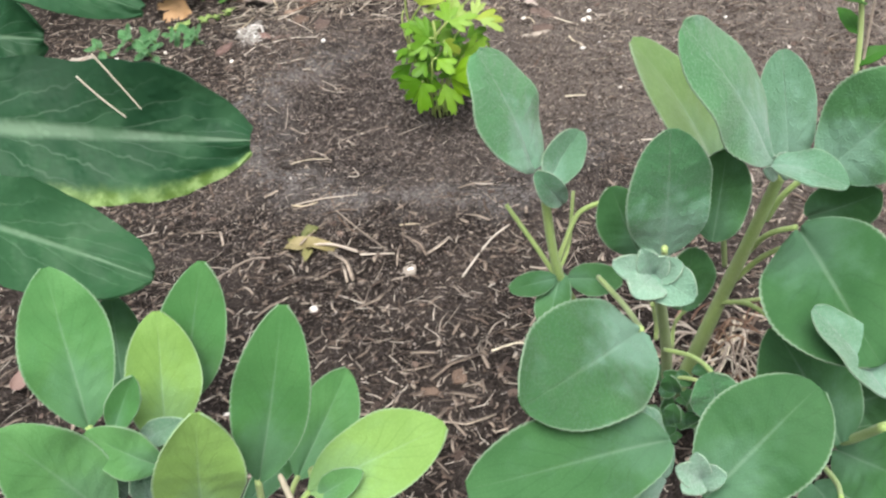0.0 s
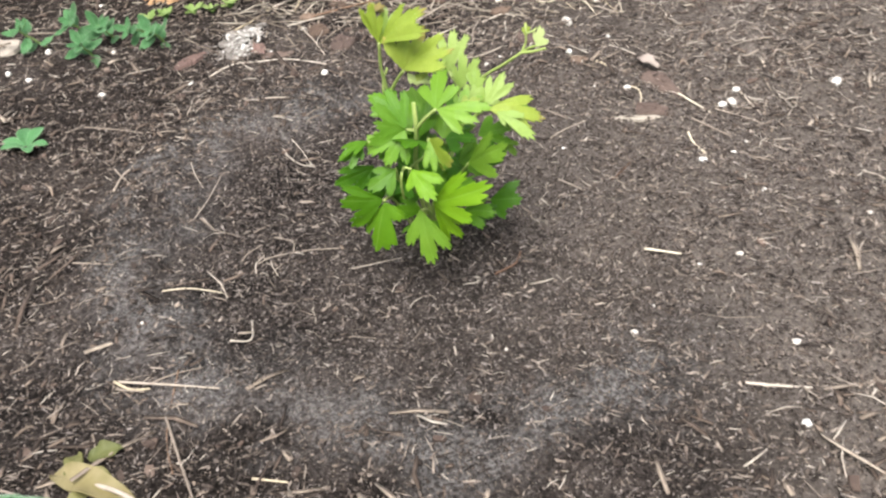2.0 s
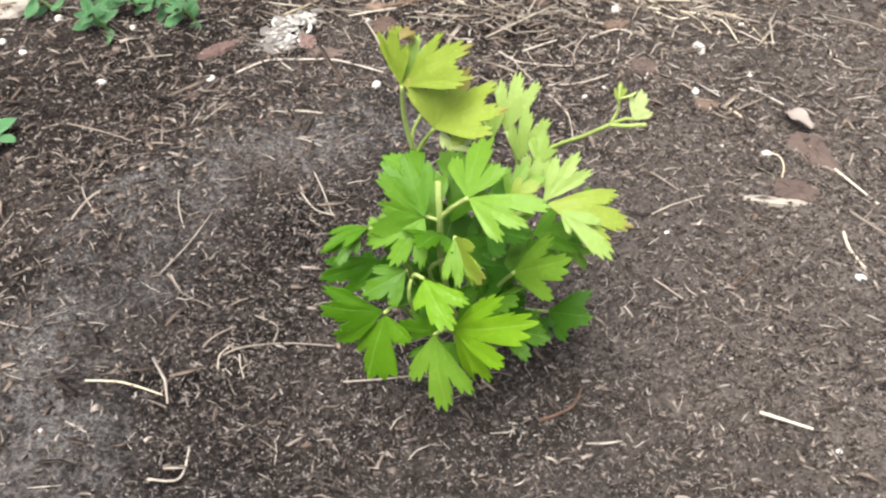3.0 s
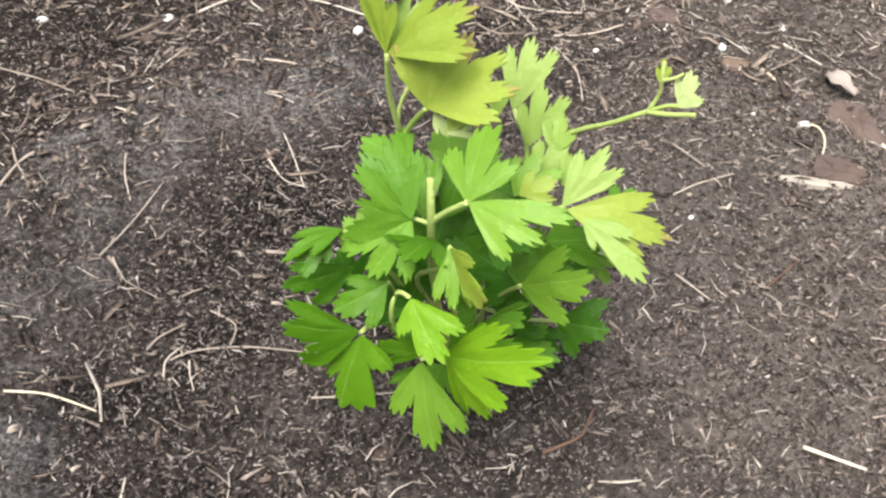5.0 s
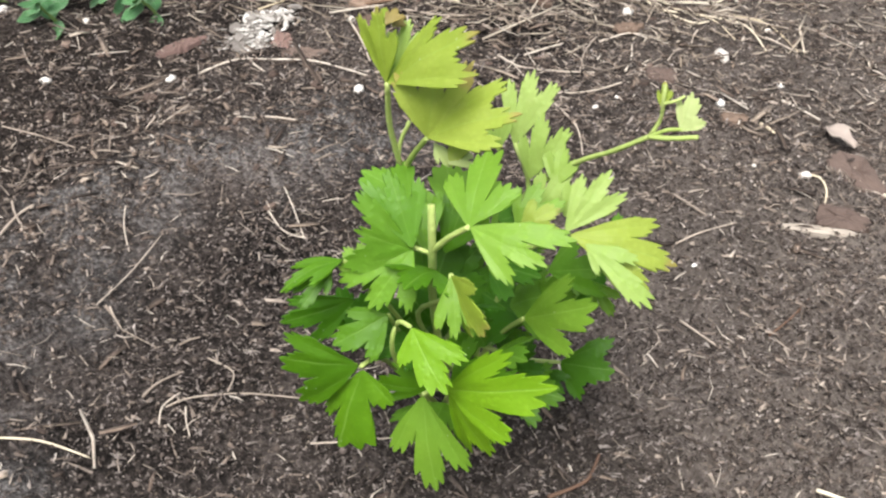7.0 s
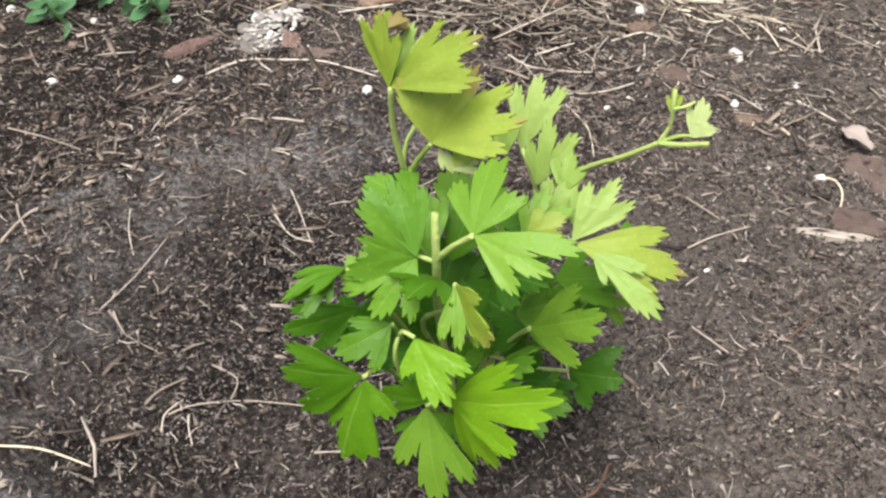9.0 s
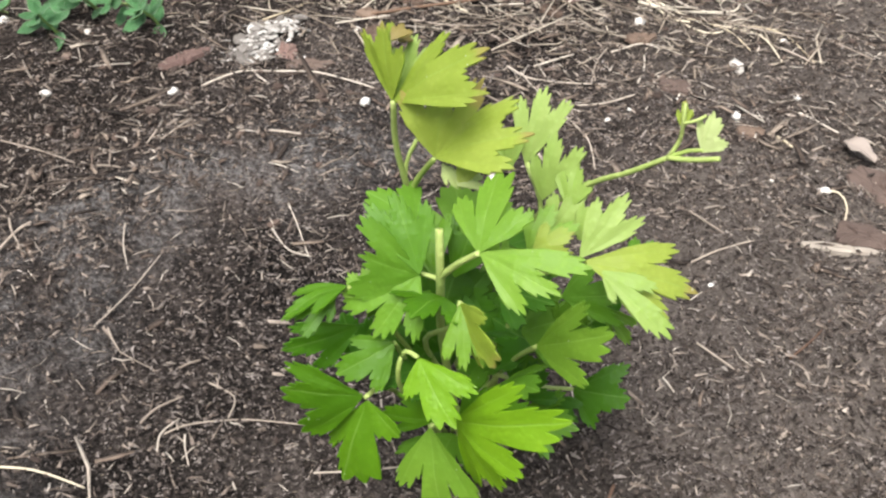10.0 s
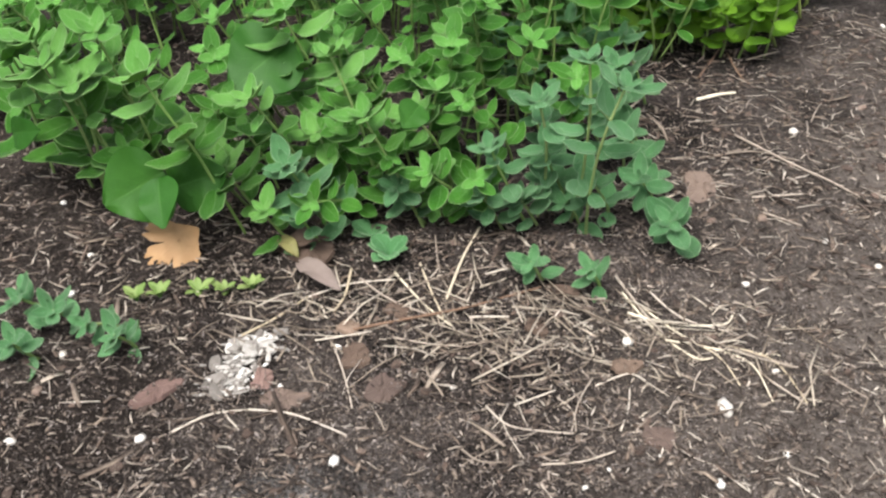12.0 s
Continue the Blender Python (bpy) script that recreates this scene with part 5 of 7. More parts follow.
stem_part(sage_a, [(0.150, 0.455, -0.004), (0.180, 0.420, 0.050), (0.205, 0.390, 0.090)], 0.0030, 0.0018, SAGE_STEM)
stem_part(sage_a, [(0.077, 0.457, 0.085), (0.083, 0.459, 0.098), (0.090, 0.463, 0.111), (0.101, 0.463, 0.116)], 0.0013, 0.0011, SAGE_STEM, "petiole")
stem_part(sage_a, [(0.079, 0.456, 0.082), (0.070, 0.461, 0.098), (0.059, 0.470, 0.115)], 0.0013, 0.0010, SAGE_STEM, "petiole")
stem_part(sage_a, [(0.079, 0.455, 0.086), (0.085, 0.461, 0.096), (0.089, 0.471, 0.118)], 0.0010, 0.0008, SAGE_STEM, "petiole")
stem_part(sage_a, [(0.160, 0.421, 0.127), (0.165, 0.416, 0.142), (0.176, 0.410, 0.157)], 0.0014, 0.0011, SAGE_STEM, "petiole")
stem_part(sage_a, [(0.153, 0.435, 0.095), (0.160, 0.421, 0.119), (0.169, 0.411, 0.129)], 0.0013, 0.0011, SAGE_STEM, "petiole")
stem_part(sage_a, [(0.152, 0.432, 0.090), (0.161, 0.425, 0.106), (0.170, 0.412, 0.121)], 0.0013, 0.0011, SAGE_STEM, "petiole")
stem_part(sage_a, [(0.147, 0.438, 0.074), (0.157, 0.426, 0.081), (0.165, 0.409, 0.082)], 0.0012, 0.0009, SAGE_STEM, "petiole")
stem_part(sage_a, [(0.153, 0.442, 0.070), (0.169, 0.439, 0.073), (0.179, 0.432, 0.080)], 0.0010, 0.0008, SAGE_STEM, "petiole")
stem_part(sage_a, [(0.117, 0.404, 0.079), (0.126, 0.391, 0.085), (0.130, 0.375, 0.089), (0.131, 0.361, 0.086)], 0.0011, 0.0009, SAGE_STEM, "petiole")
stem_part(sage_a, [(0.117, 0.422, 0.070), (0.117, 0.422, 0.079), (0.114, 0.415, 0.095)], 0.0011, 0.0009, SAGE_STEM, "petiole")
stem_part(sage_a, [(0.125, 0.427, 0.060), (0.127, 0.430, 0.072), (0.137, 0.428, 0.086)], 0.0010, 0.0008, SAGE_STEM, "petiole")
stem_part(sage_a, [(0.118, 0.404, 0.061), (0.124, 0.397, 0.069), (0.133, 0.388, 0.072)], 0.0010, 0.0008, SAGE_STEM, "petiole")
stem_part(sage_a, [(0.095, 0.438, 0.094), (0.101, 0.407, 0.102), (0.099, 0.354, 0.132)], 0.0012, 0.0011, SAGE_STEM, "petiole")
stem_part(sage_a, [(0.185, 0.394, 0.026), (0.187, 0.374, 0.049), (0.190, 0.355, 0.074)], 0.0022, 0.0018, SAGE_STEM, "petiole")
stem_part(sage_a, [(0.177, 0.375, 0.034), (0.176, 0.357, 0.043), (0.171, 0.340, 0.054)], 0.0012, 0.0010, SAGE_STEM, "petiole")
stem_part(sage_a, [(0.113, 0.392, 0.114), (0.112, 0.381, 0.134), (0.110, 0.372, 0.153)], 0.0016, 0.0012, SAGE_STEM, "petiole")
stem_part(sage_a, [(0.145, 0.423, 0.105), (0.141, 0.413, 0.126), (0.134, 0.401, 0.143)], 0.0012, 0.0010, SAGE_STEM, "petiole")
stem_part(sage_b, [(-0.038, 0.306, 0.090), (-0.032, 0.304, 0.112), (-0.030, 0.303, 0.128)], 0.0014, 0.0012, SAGE_STEM, "petiole")
stem_part(sage_b, [(-0.035, 0.322, 0.077), (-0.029, 0.329, 0.092), (-0.025, 0.332, 0.099)], 0.0012, 0.0010, SAGE_STEM, "petiole")
stem_part(sage_b, [(-0.029, 0.306, 0.089), (-0.023, 0.308, 0.106), (-0.017, 0.311, 0.113)], 0.0012, 0.0010, SAGE_STEM, "petiole")
stem_part(sage_b, [(-0.084, 0.318, 0.110), (-0.083, 0.319, 0.128), (-0.085, 0.321, 0.141)], 0.0014, 0.0012, SAGE_STEM, "petiole")
stem_part(sage_b, [(-0.065, 0.318, 0.108), (-0.062, 0.315, 0.122), (-0.060, 0.316, 0.132)], 0.0014, 0.0012, SAGE_STEM, "petiole")
stem_part(sage_b, [(-0.069, 0.331, 0.093), (-0.064, 0.336, 0.116), (-0.061, 0.339, 0.130)], 0.0014, 0.0012, SAGE_STEM, "petiole")
stem_part(sage_b, [(-0.027, 0.323, 0.096), (-0.032, 0.335, 0.095), (-0.036, 0.344, 0.091)], 0.0012, 0.0010, STRAW["pale"], "petiole")

stem_part(sage_b, [(-0.045, 0.400, -0.004), (-0.058, 0.350, 0.060), (-0.062, 0.315, 0.120)], 0.0030, 0.0018, SAGE_STEM)
stem_part(sage_b, [(-0.040, 0.400, -0.004), (-0.022, 0.345, 0.060), (-0.016, 0.318, 0.115)], 0.0030, 0.0018, SAGE_STEM)


# ---- parsley ----
def fan(L, W, lobes, arch, fold, rng, na=150, nr=6, thick=0.00035):
    """A parsley leaflet from the origin along +y, facing +z: a wedge foot and broad lobes, cut again and bluntly toothed."""
    t = np.concatenate([np.linspace(-180, -114, 9)[:-1], np.linspace(-114, 114, na - 15), np.linspace(114, 180, 9)[1:]])
    ph = rng.uniform(0, 1)
    r = np.zeros(na + 1)
    for sign in (-1, 1):
        bay = 29 + rng.uniform(-4, 4)
        grow = rng.uniform(0.88, 1.1) * {3: 1.0, 2: 0.62 if sign < 0 else 1.0, 1: 0.62}[lobes]
        ang = [0, 9, 19, bay - 3, bay, bay + 4, bay + 15, bay + 30, bay + 43, 88, 102, 122, 150, 180]
        rad = [0.66, 0.62, 0.54, 0.40, rng.uniform(0.17, 0.28), 0.38 * grow, 0.56 * grow, 0.60 * grow, 0.54 * grow, 0.43 * grow, 0.35, 0.26, 0.25, 0.34]
        half = t * sign >= 0
        r[half] = np.interp(np.abs(t[half]), ang, rad)
    for c in (-84, -60, -13, 13, 60, 84):
        c += rng.uniform(-6, 6)
        r = r * (1 - rng.uniform(0.14, 0.30) * np.exp(-np.abs((t - c) / 3.8) ** 1.3))
    saw = 1 - 2 * np.abs(np.mod(t / rng.uniform(9.0, 11.0) + ph + 0.25 * np.sin(t / 31 + 9 * ph), 1.0) - 0.5)
    r = r * (1 - rng.uniform(0.11, 0.16) * (1 - saw ** 0.85) * np.clip((116 - np.abs(t)) / 14, 0, 1))
    f = np.linspace(0.03, 1, nr + 1)[:, None]
    rr = f * r[None, :]
    p = np.radians(t)[None, :]
    x, y = rr * np.sin(p), 0.34 + rr * np.cos(p)
    y = np.maximum(y, 0.0)
    turn = np.arctan2(x, y + 0.12)
    far = np.hypot(x, y)
    z = arch * 4 * y * (1 - y) - 0.16 * far ** 3 * rng.uniform(-0.2, 1.2) - 0.030 * np.cos(turn / radians(34) * 2 * math.pi) * far
    z = z + 0.05 * np.sin(x * 7 + 6 * ph) * far ** 2 + 0.006 * np.sin(x * 23 + ph * 12) * np.sin(y * 19 + ph * 7) + 0.030 * np.sin(p * 7 + ph * 9) * rr ** 2 * 2
    wide = x.max() - x.min()
    g = Geo()
    vv, ff, uu, mm = sheet(x * (W / wide), y * (L / y.max()), z * L + fold * np.abs(x) * (W / wide), 0.5 + turn / radians(120), np.clip(far, 0, 1), thick)
    g.add(vv, ff, uu, mm)
    return g


def leaflet(L, left, right, cut, drop, rng, thick=0.00032):
    """A parsley leaflet from the origin along +y, facing +z: a wedge that opens into three cut lobes with blunt teeth. left and right: the angle
    and the relative reach of the outer lobes' tips; cut: how far out the bays between the lobes begin; drop: how far the rim bows down."""
    left, right = (min(left[0] * 1.04, -20), left[1] * 1.04), (max(right[0] * 1.04, 20), right[1] * 1.04)
    lobes = [(left[0], left[1]), (0.0, 1.0), (right[0], right[1])]
    edge = (left[0] * 1.12 - 6, right[0] * 1.12 + 6)
    bays = [edge[0], left[0] * rng.uniform(0.46, 0.54), right[0] * rng.uniform(0.46, 0.54), edge[1]]
    knots = [(edge[0], 0.58 * left[1], 0)]
    for k, (c, R) in enumerate(lobes):
        lo, hi = bays[k], bays[k + 1]
        for side, mark in ((lo, -1), (hi, 1)):
            w = side - c
            low, high = R * rng.uniform(0.76, 0.86), R * rng.uniform(0.90, 0.98)
            teeth = [(c + w * rng.uniform(0.76, 0.84), low, 1), (c + w * rng.uniform(0.58, 0.66), low - R * rng.uniform(0.03, 0.07), 0),
                     (c + w * rng.uniform(0.40, 0.48), high, 1), (c + w * rng.uniform(0.20, 0.28), high - R * rng.uniform(0.05, 0.10), 0)]
            if mark < 0:
                knots += teeth + [(c, R, 1)]
            else:
                knots += teeth[::-1]
        if k < 2:
            near = min(R, lobes[k + 1][1])
            knots.append((hi, near * min(0.78, cut * rng.uniform(1.05, 1.35)), 2))
    knots.append((edge[1], 0.58 * right[1], 0))
    ang, rad = [knots[0][0]], [knots[0][1]]
    for (a0, r0, p0), (a1, r1, p1) in zip(knots, knots[1:]):
        for u in (0.2, 0.5, 0.8, 1.0):
            soft = math.sin(u * math.pi / 2) if p1 == 1 else 1 - math.cos(u * math.pi / 2)
            ease = 0.35 * soft + 0.65 * u if p0 == 2 or p1 == 2 else 0.8 * soft + 0.2 * u
            ang.append(a0 + (a1 - a0) * u)
            rad.append(r0 + (r1 - r0) * ease)
    t, r = np.radians(ang), np.array(rad)
    f = np.linspace(0.03, 1, 8)[:, None]
    rr = f * r[None, :]
    bulge = 0.12 * min(1.0, max(0.12, 1 - (right[0] - left[0] - 50) / 45))
    spread = t[None, :] * (1 + bulge * np.clip(1 - rr, 0, 1) ** 1.5)
    x, y = rr * np.sin(spread), rr * np.cos(spread)
    place_in = np.interp(ang, [edge[0], left[0], 0, right[0], edge[1]], [-1.5, -1, 0, 1, 1.5])
    fold = -np.cos(2 * math.pi * place_in)
    ph = rng.uniform(0, 6.28)
    z = 0.009 * fold[None, :] * rr + 0.10 * rr * (1 - rr) - drop * 0.42 * rr ** 2.4
    z = z + 0.040 * np.sin(spread * 4 + ph) * rr ** 2 + 0.010 * np.sin(x * 15 + ph) * np.sin(y * 13 + ph) + rng.uniform(-0.12, 0.12) * x * rr
    g = Geo()
    vv, ff, uu, mm = sheet(x * L, y * L, z * L, (0.5 + 0.31 * place_in)[None, :] + 0 * x, np.clip(rr, 0, 1), thick)
    g.add(vv, ff, uu, mm)
    return g


parsley = plant("parsley_plant", "young bright green flat-leaf parsley plant with some yellowing leaves", "parsley plant", HERB)


def parsley_leaf(base, tip, normal, left, right, cut, drop, tone):
    m, L = frame_from(base, tip, normal)
    place(child("leaf", leaflet(L * 1.03, left, right, cut, drop, rng).mesh("parsley_leaf", [PARSLEY[tone], PARSLEY_UNDER]), parsley), m)


def parsley_stem(points, r):
    stem_part(parsley, points, r * 0.75, r * 0.6, PARSLEY_STEM)


parsley_leaf((0.0103, 0.7740, 0.1015), (0.0071, 0.7772, 0.1166), (-0.30, -0.94, 0.14), (-16, 0.92), (16, 0.72), 0.80, 0.05, "yellow")
parsley_leaf((0.0099, 0.7760, 0.1002), (0.0114, 0.7838, 0.1120), (-0.16, -0.81, 0.56), (-16, 0.75), (17, 1.00), 0.50, 0.10, "pale")
parsley_leaf((0.0105, 0.7740, 0.1013), (0.0286, 0.7727, 0.1178), (-0.54, -0.65, 0.54), (-21, 0.72), (16, 0.92), 0.62, 0.30, "yellow")
parsley_leaf((0.0196, 0.7740, 0.0902), (0.0209, 0.7753, 0.1044), (0.35, -0.90, 0.15), (-31, 1.06), (23, 1.26), 0.62, 0.20, "yellow")
parsley_leaf((0.0196, 0.7740, 0.0902), (0.0375, 0.7714, 0.1031), (-0.52, -0.60, 0.60), (-20, 0.91), (16, 0.85), 0.62, 0.40, "yellow")
parsley_leaf((0.0323, 0.7970, 0.0785), (0.0339, 0.8029, 0.0950), (-0.02, -0.94, 0.34), (-18, 0.82), (17, 0.94), 0.50, 0.20, "pale")
parsley_leaf((0.0386, 0.7900, 0.0745), (0.0390, 0.7952, 0.0890), (-0.02, -0.94, 0.34), (-21, 0.69), (25, 0.93), 0.40, 0.20, "pale")
parsley_leaf((0.0422, 0.7840, 0.0690), (0.0472, 0.7892, 0.0795), (-0.01, -0.89, 0.45), (-26, 0.78), (32, 1.08), 0.45, 0.20, "pale")
parsley_leaf((0.0453, 0.7880, 0.0751), (0.0452, 0.7926, 0.0841), (-0.05, -0.89, 0.45), (-26, 0.86), (29, 0.80), 0.50, 0.20, "pale")
parsley_leaf((0.0403, 0.7750, 0.0713), (0.0433, 0.7815, 0.0801), (-0.02, -0.80, 0.60), (-25, 0.78), (32, 1.03), 0.45, 0.20, "light")
parsley_leaf((0.0429, 0.7700, 0.0762), (0.0501, 0.7732, 0.0801), (0.02, -0.79, 0.62), (-38, 0.67), (27, 0.89), 0.50, 0.20, "yellow")
parsley_leaf((0.0492, 0.7820, 0.0722), (0.0540, 0.7853, 0.0780), (0.08, -0.89, 0.44), (-37, 0.93), (35, 0.85), 0.50, 0.20, "pale")
parsley_leaf((0.0292, 0.7950, 0.0771), (0.0273, 0.7983, 0.0848), (0.12, -0.90, 0.41), (-16, 0.72), (23, 0.90), 0.50, 0.20, "pale")
parsley_leaf((0.0373, 0.7520, 0.0856), (0.0351, 0.7670, 0.0957), (-0.18, -0.57, 0.80), (-30, 0.74), (45, 0.66), 0.42, 0.25, "light")
parsley_leaf((0.0375, 0.7520, 0.0860), (0.0543, 0.7468, 0.0851), (-0.17, -0.66, 0.74), (-19, 1.14), (23, 0.80), 0.50, 0.30, "light")
parsley_leaf((0.0237, 0.7560, 0.0738), (0.0161, 0.7612, 0.0884), (0.38, -0.79, 0.48), (-20, 1.00), (21, 0.83), 0.60, 0.10, "green")
parsley_leaf((0.0237, 0.7570, 0.0728), (0.0122, 0.7524, 0.0777), (0.44, -0.87, 0.22), (-35, 1.12), (25, 1.26), 0.75, 0.10, "green")
parsley_leaf((0.0233, 0.7570, 0.0733), (0.0168, 0.7472, 0.0622), (0.17, -0.79, 0.60), (-30, 0.83), (28, 1.05), 0.42, 0.20, "green")
parsley_leaf((0.0219, 0.7680, 0.0639), (0.0160, 0.7771, 0.0744), (0.16, -0.70, 0.70), (-16, 0.92), (19, 0.91), 0.50, 0.20, "deep")
parsley_leaf((0.0237, 0.7750, 0.0595), (0.0265, 0.7815, 0.0728), (0.34, -0.87, 0.35), (-17, 0.86), (29, 0.63), 0.50, 0.20, "deep")
parsley_leaf((0.0092, 0.7520, 0.0697), (0.0007, 0.7409, 0.0712), (0.15, 0.02, 0.99), (-18, 0.70), (16, 0.74), 0.50, 0.70, "deep")
parsley_leaf((0.0074, 0.7500, 0.0685), (0.0044, 0.7409, 0.0637), (0.32, -0.52, 0.79), (-23, 0.55), (24, 0.89), 0.45, 0.30, "deep")
parsley_leaf((0.0135, 0.7520, 0.0679), (0.0080, 0.7546, 0.0709), (0.15, -0.60, 0.79), (-38, 0.78), (35, 0.95), 0.50, 0.20, "light")
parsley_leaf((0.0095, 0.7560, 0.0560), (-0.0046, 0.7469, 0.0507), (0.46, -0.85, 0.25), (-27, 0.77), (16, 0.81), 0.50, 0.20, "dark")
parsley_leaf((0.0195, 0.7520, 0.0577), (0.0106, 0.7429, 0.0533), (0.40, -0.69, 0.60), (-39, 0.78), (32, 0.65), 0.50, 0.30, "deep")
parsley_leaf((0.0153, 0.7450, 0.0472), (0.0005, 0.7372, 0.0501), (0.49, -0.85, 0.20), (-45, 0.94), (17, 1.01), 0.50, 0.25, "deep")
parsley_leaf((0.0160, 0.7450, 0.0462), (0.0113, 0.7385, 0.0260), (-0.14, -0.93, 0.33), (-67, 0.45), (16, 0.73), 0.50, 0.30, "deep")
parsley_leaf((0.0283, 0.7440, 0.0631), (0.0386, 0.7349, 0.0563), (-0.22, -0.73, 0.64), (-30, 0.86), (44, 0.54), 0.60, 0.30, "bright")
parsley_leaf((0.0339, 0.7520, 0.0727), (0.0428, 0.7442, 0.0650), (-0.63, -0.77, 0.06), (-43, 0.58), (16, 0.91), 0.50, 0.30, "yellow")
parsley_leaf((0.0339, 0.7520, 0.0727), (0.0382, 0.7442, 0.0631), (0.31, -0.67, 0.68), (-16, 1.00), (17, 0.84), 0.50, 0.30, "light")
parsley_leaf((0.0308, 0.7440, 0.0447), (0.0365, 0.7362, 0.0235), (0.04, -0.93, 0.35), (-21, 0.83), (30, 0.66), 0.42, 0.35, "light")
parsley_leaf((0.0357, 0.7450, 0.0473), (0.0584, 0.7359, 0.0617), (-0.45, -0.88, 0.15), (-16, 0.76), (31, 0.65), 0.42, 0.30, "bright")
parsley_leaf((0.0356, 0.7470, 0.0455), (0.0466, 0.7418, 0.0334), (-0.27, -0.95, 0.16), (-28, 0.88), (17, 0.91), 0.50, 0.30, "bright")
parsley_leaf((0.0290, 0.7520, 0.0385), (0.0187, 0.7468, 0.0409), (0.48, -0.83, 0.27), (-18, 0.75), (37, 0.93), 0.50, 0.20, "deep")
parsley_leaf((0.0341, 0.7520, 0.0422), (0.0428, 0.7520, 0.0520), (-0.38, -0.86, 0.34), (-27, 1.02), (16, 1.30), 0.50, 0.20, "deep")
parsley_leaf((0.0462, 0.7660, 0.0540), (0.0624, 0.7595, 0.0675), (-0.50, -0.84, 0.20), (-16, 0.81), (36, 0.65), 0.50, 0.20, "light")
parsley_leaf((0.0438, 0.7760, 0.0453), (0.0316, 0.7799, 0.0464), (-0.22, -0.83, 0.51), (-55, 0.91), (36, 0.75), 0.50, 0.20, "dark")
parsley_leaf((0.0492, 0.7720, 0.0639), (0.0632, 0.7694, 0.0705), (-0.38, -0.78, 0.50), (-39, 0.62), (21, 0.91), 0.55, 0.20, "green")
parsley_leaf((0.0466, 0.7780, 0.0524), (0.0516, 0.7780, 0.0573), (-0.35, -0.86, 0.36), (-57, 0.59), (25, 1.19), 0.50, 0.20, "green")
parsley_leaf((0.0545, 0.7620, 0.0825), (0.0608, 0.7704, 0.0936), (0.23, -0.83, 0.50), (-16, 0.76), (20, 0.91), 0.55, 0.20, "pale")
parsley_leaf((0.0553, 0.7620, 0.0820), (0.0777, 0.7672, 0.0787), (0.25, -0.59, 0.77), (-16, 0.79), (16, 0.80), 0.50, 0.50, "yellow")
parsley_leaf((0.0588, 0.7620, 0.0809), (0.0743, 0.7555, 0.0744), (0.01, -0.70, 0.72), (-25, 0.59), (16, 0.38), 0.50, 0.40, "pale")
parsley_leaf((0.0618, 0.7750, 0.0735), (0.0662, 0.7815, 0.0766), (0.06, -0.47, 0.88), (-33, 0.84), (23, 0.93), 0.50, 0.20, "green")
parsley_leaf((0.0584, 0.7750, 0.0616), (0.0647, 0.7718, 0.0559), (0.00, -0.87, 0.50), (-28, 0.77), (20, 0.63), 0.50, 0.20, "light")
parsley_leaf((0.0495, 0.7920, 0.0200), (0.0635, 0.7907, 0.0230), (-0.18, -0.86, 0.48), (-29, 1.01), (52, 0.73), 0.75, 0.15, "dark")
parsley_leaf((0.0423, 0.7900, 0.0172), (0.0526, 0.7854, 0.0159), (-0.27, -0.78, 0.56), (-21, 0.94), (34, 0.89), 0.65, 0.20, "dark")
parsley_leaf((0.0721, 0.7790, 0.1007), (0.0727, 0.7816, 0.1082), (-0.03, -0.94, 0.33), (-16, 0.76), (52, 0.63), 0.80, 0.10, "cream")
parsley_leaf((0.0677, 0.7800, 0.1041), (0.0672, 0.7826, 0.1090), (-0.10, -0.88, 0.45), (-16, 0.70), (16, 0.75), 0.80, 0.10, "yellow")
parsley_leaf((0.0094, 0.7760, 0.1138), (0.0103, 0.7799, 0.1166), (0.10, -0.59, 0.80), (-17, 0.72), (30, 0.92), 0.60, 0.50, "withered")
parsley_leaf((0.0094, 0.7800, 0.1118), (0.0106, 0.7839, 0.1129), (0.58, -0.39, 0.72), (-39, 0.85), (25, 0.78), 0.60, 0.60, "withered")
parsley_leaf((0.0081, 0.7760, 0.1130), (0.0077, 0.7812, 0.1161), (0.42, -0.44, 0.80), (-24, 0.67), (22, 1.00), 0.60, 0.70, "yellow")
parsley_leaf((0.0204, 0.7760, 0.0881), (0.0248, 0.7728, 0.0851), (-0.04, -0.71, 0.70), (-17, 0.92), (16, 0.74), 0.70, 0.50, "cream")
parsley_leaf((0.0249, 0.7730, 0.0853), (0.0290, 0.7756, 0.0879), (-0.15, -0.58, 0.80), (-45, 0.84), (29, 1.07), 0.50, 0.70, "cream")
parsley_leaf((0.0256, 0.7730, 0.0848), (0.0264, 0.7762, 0.0898), (-0.03, -0.83, 0.55), (-25, 0.75), (18, 1.03), 0.70, 0.70, "yellow")
# leaves inside the plant, with their shade put into the dark green
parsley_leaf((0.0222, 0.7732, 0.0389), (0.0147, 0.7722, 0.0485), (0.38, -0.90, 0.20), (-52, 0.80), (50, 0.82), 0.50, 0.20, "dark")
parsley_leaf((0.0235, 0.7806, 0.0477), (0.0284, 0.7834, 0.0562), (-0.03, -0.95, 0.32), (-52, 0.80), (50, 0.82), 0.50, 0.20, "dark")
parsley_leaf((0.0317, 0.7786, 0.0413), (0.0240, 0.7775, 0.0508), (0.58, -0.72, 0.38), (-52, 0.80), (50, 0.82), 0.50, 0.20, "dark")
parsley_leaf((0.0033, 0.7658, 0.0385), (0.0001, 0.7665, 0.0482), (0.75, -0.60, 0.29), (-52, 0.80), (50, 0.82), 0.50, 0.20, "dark")
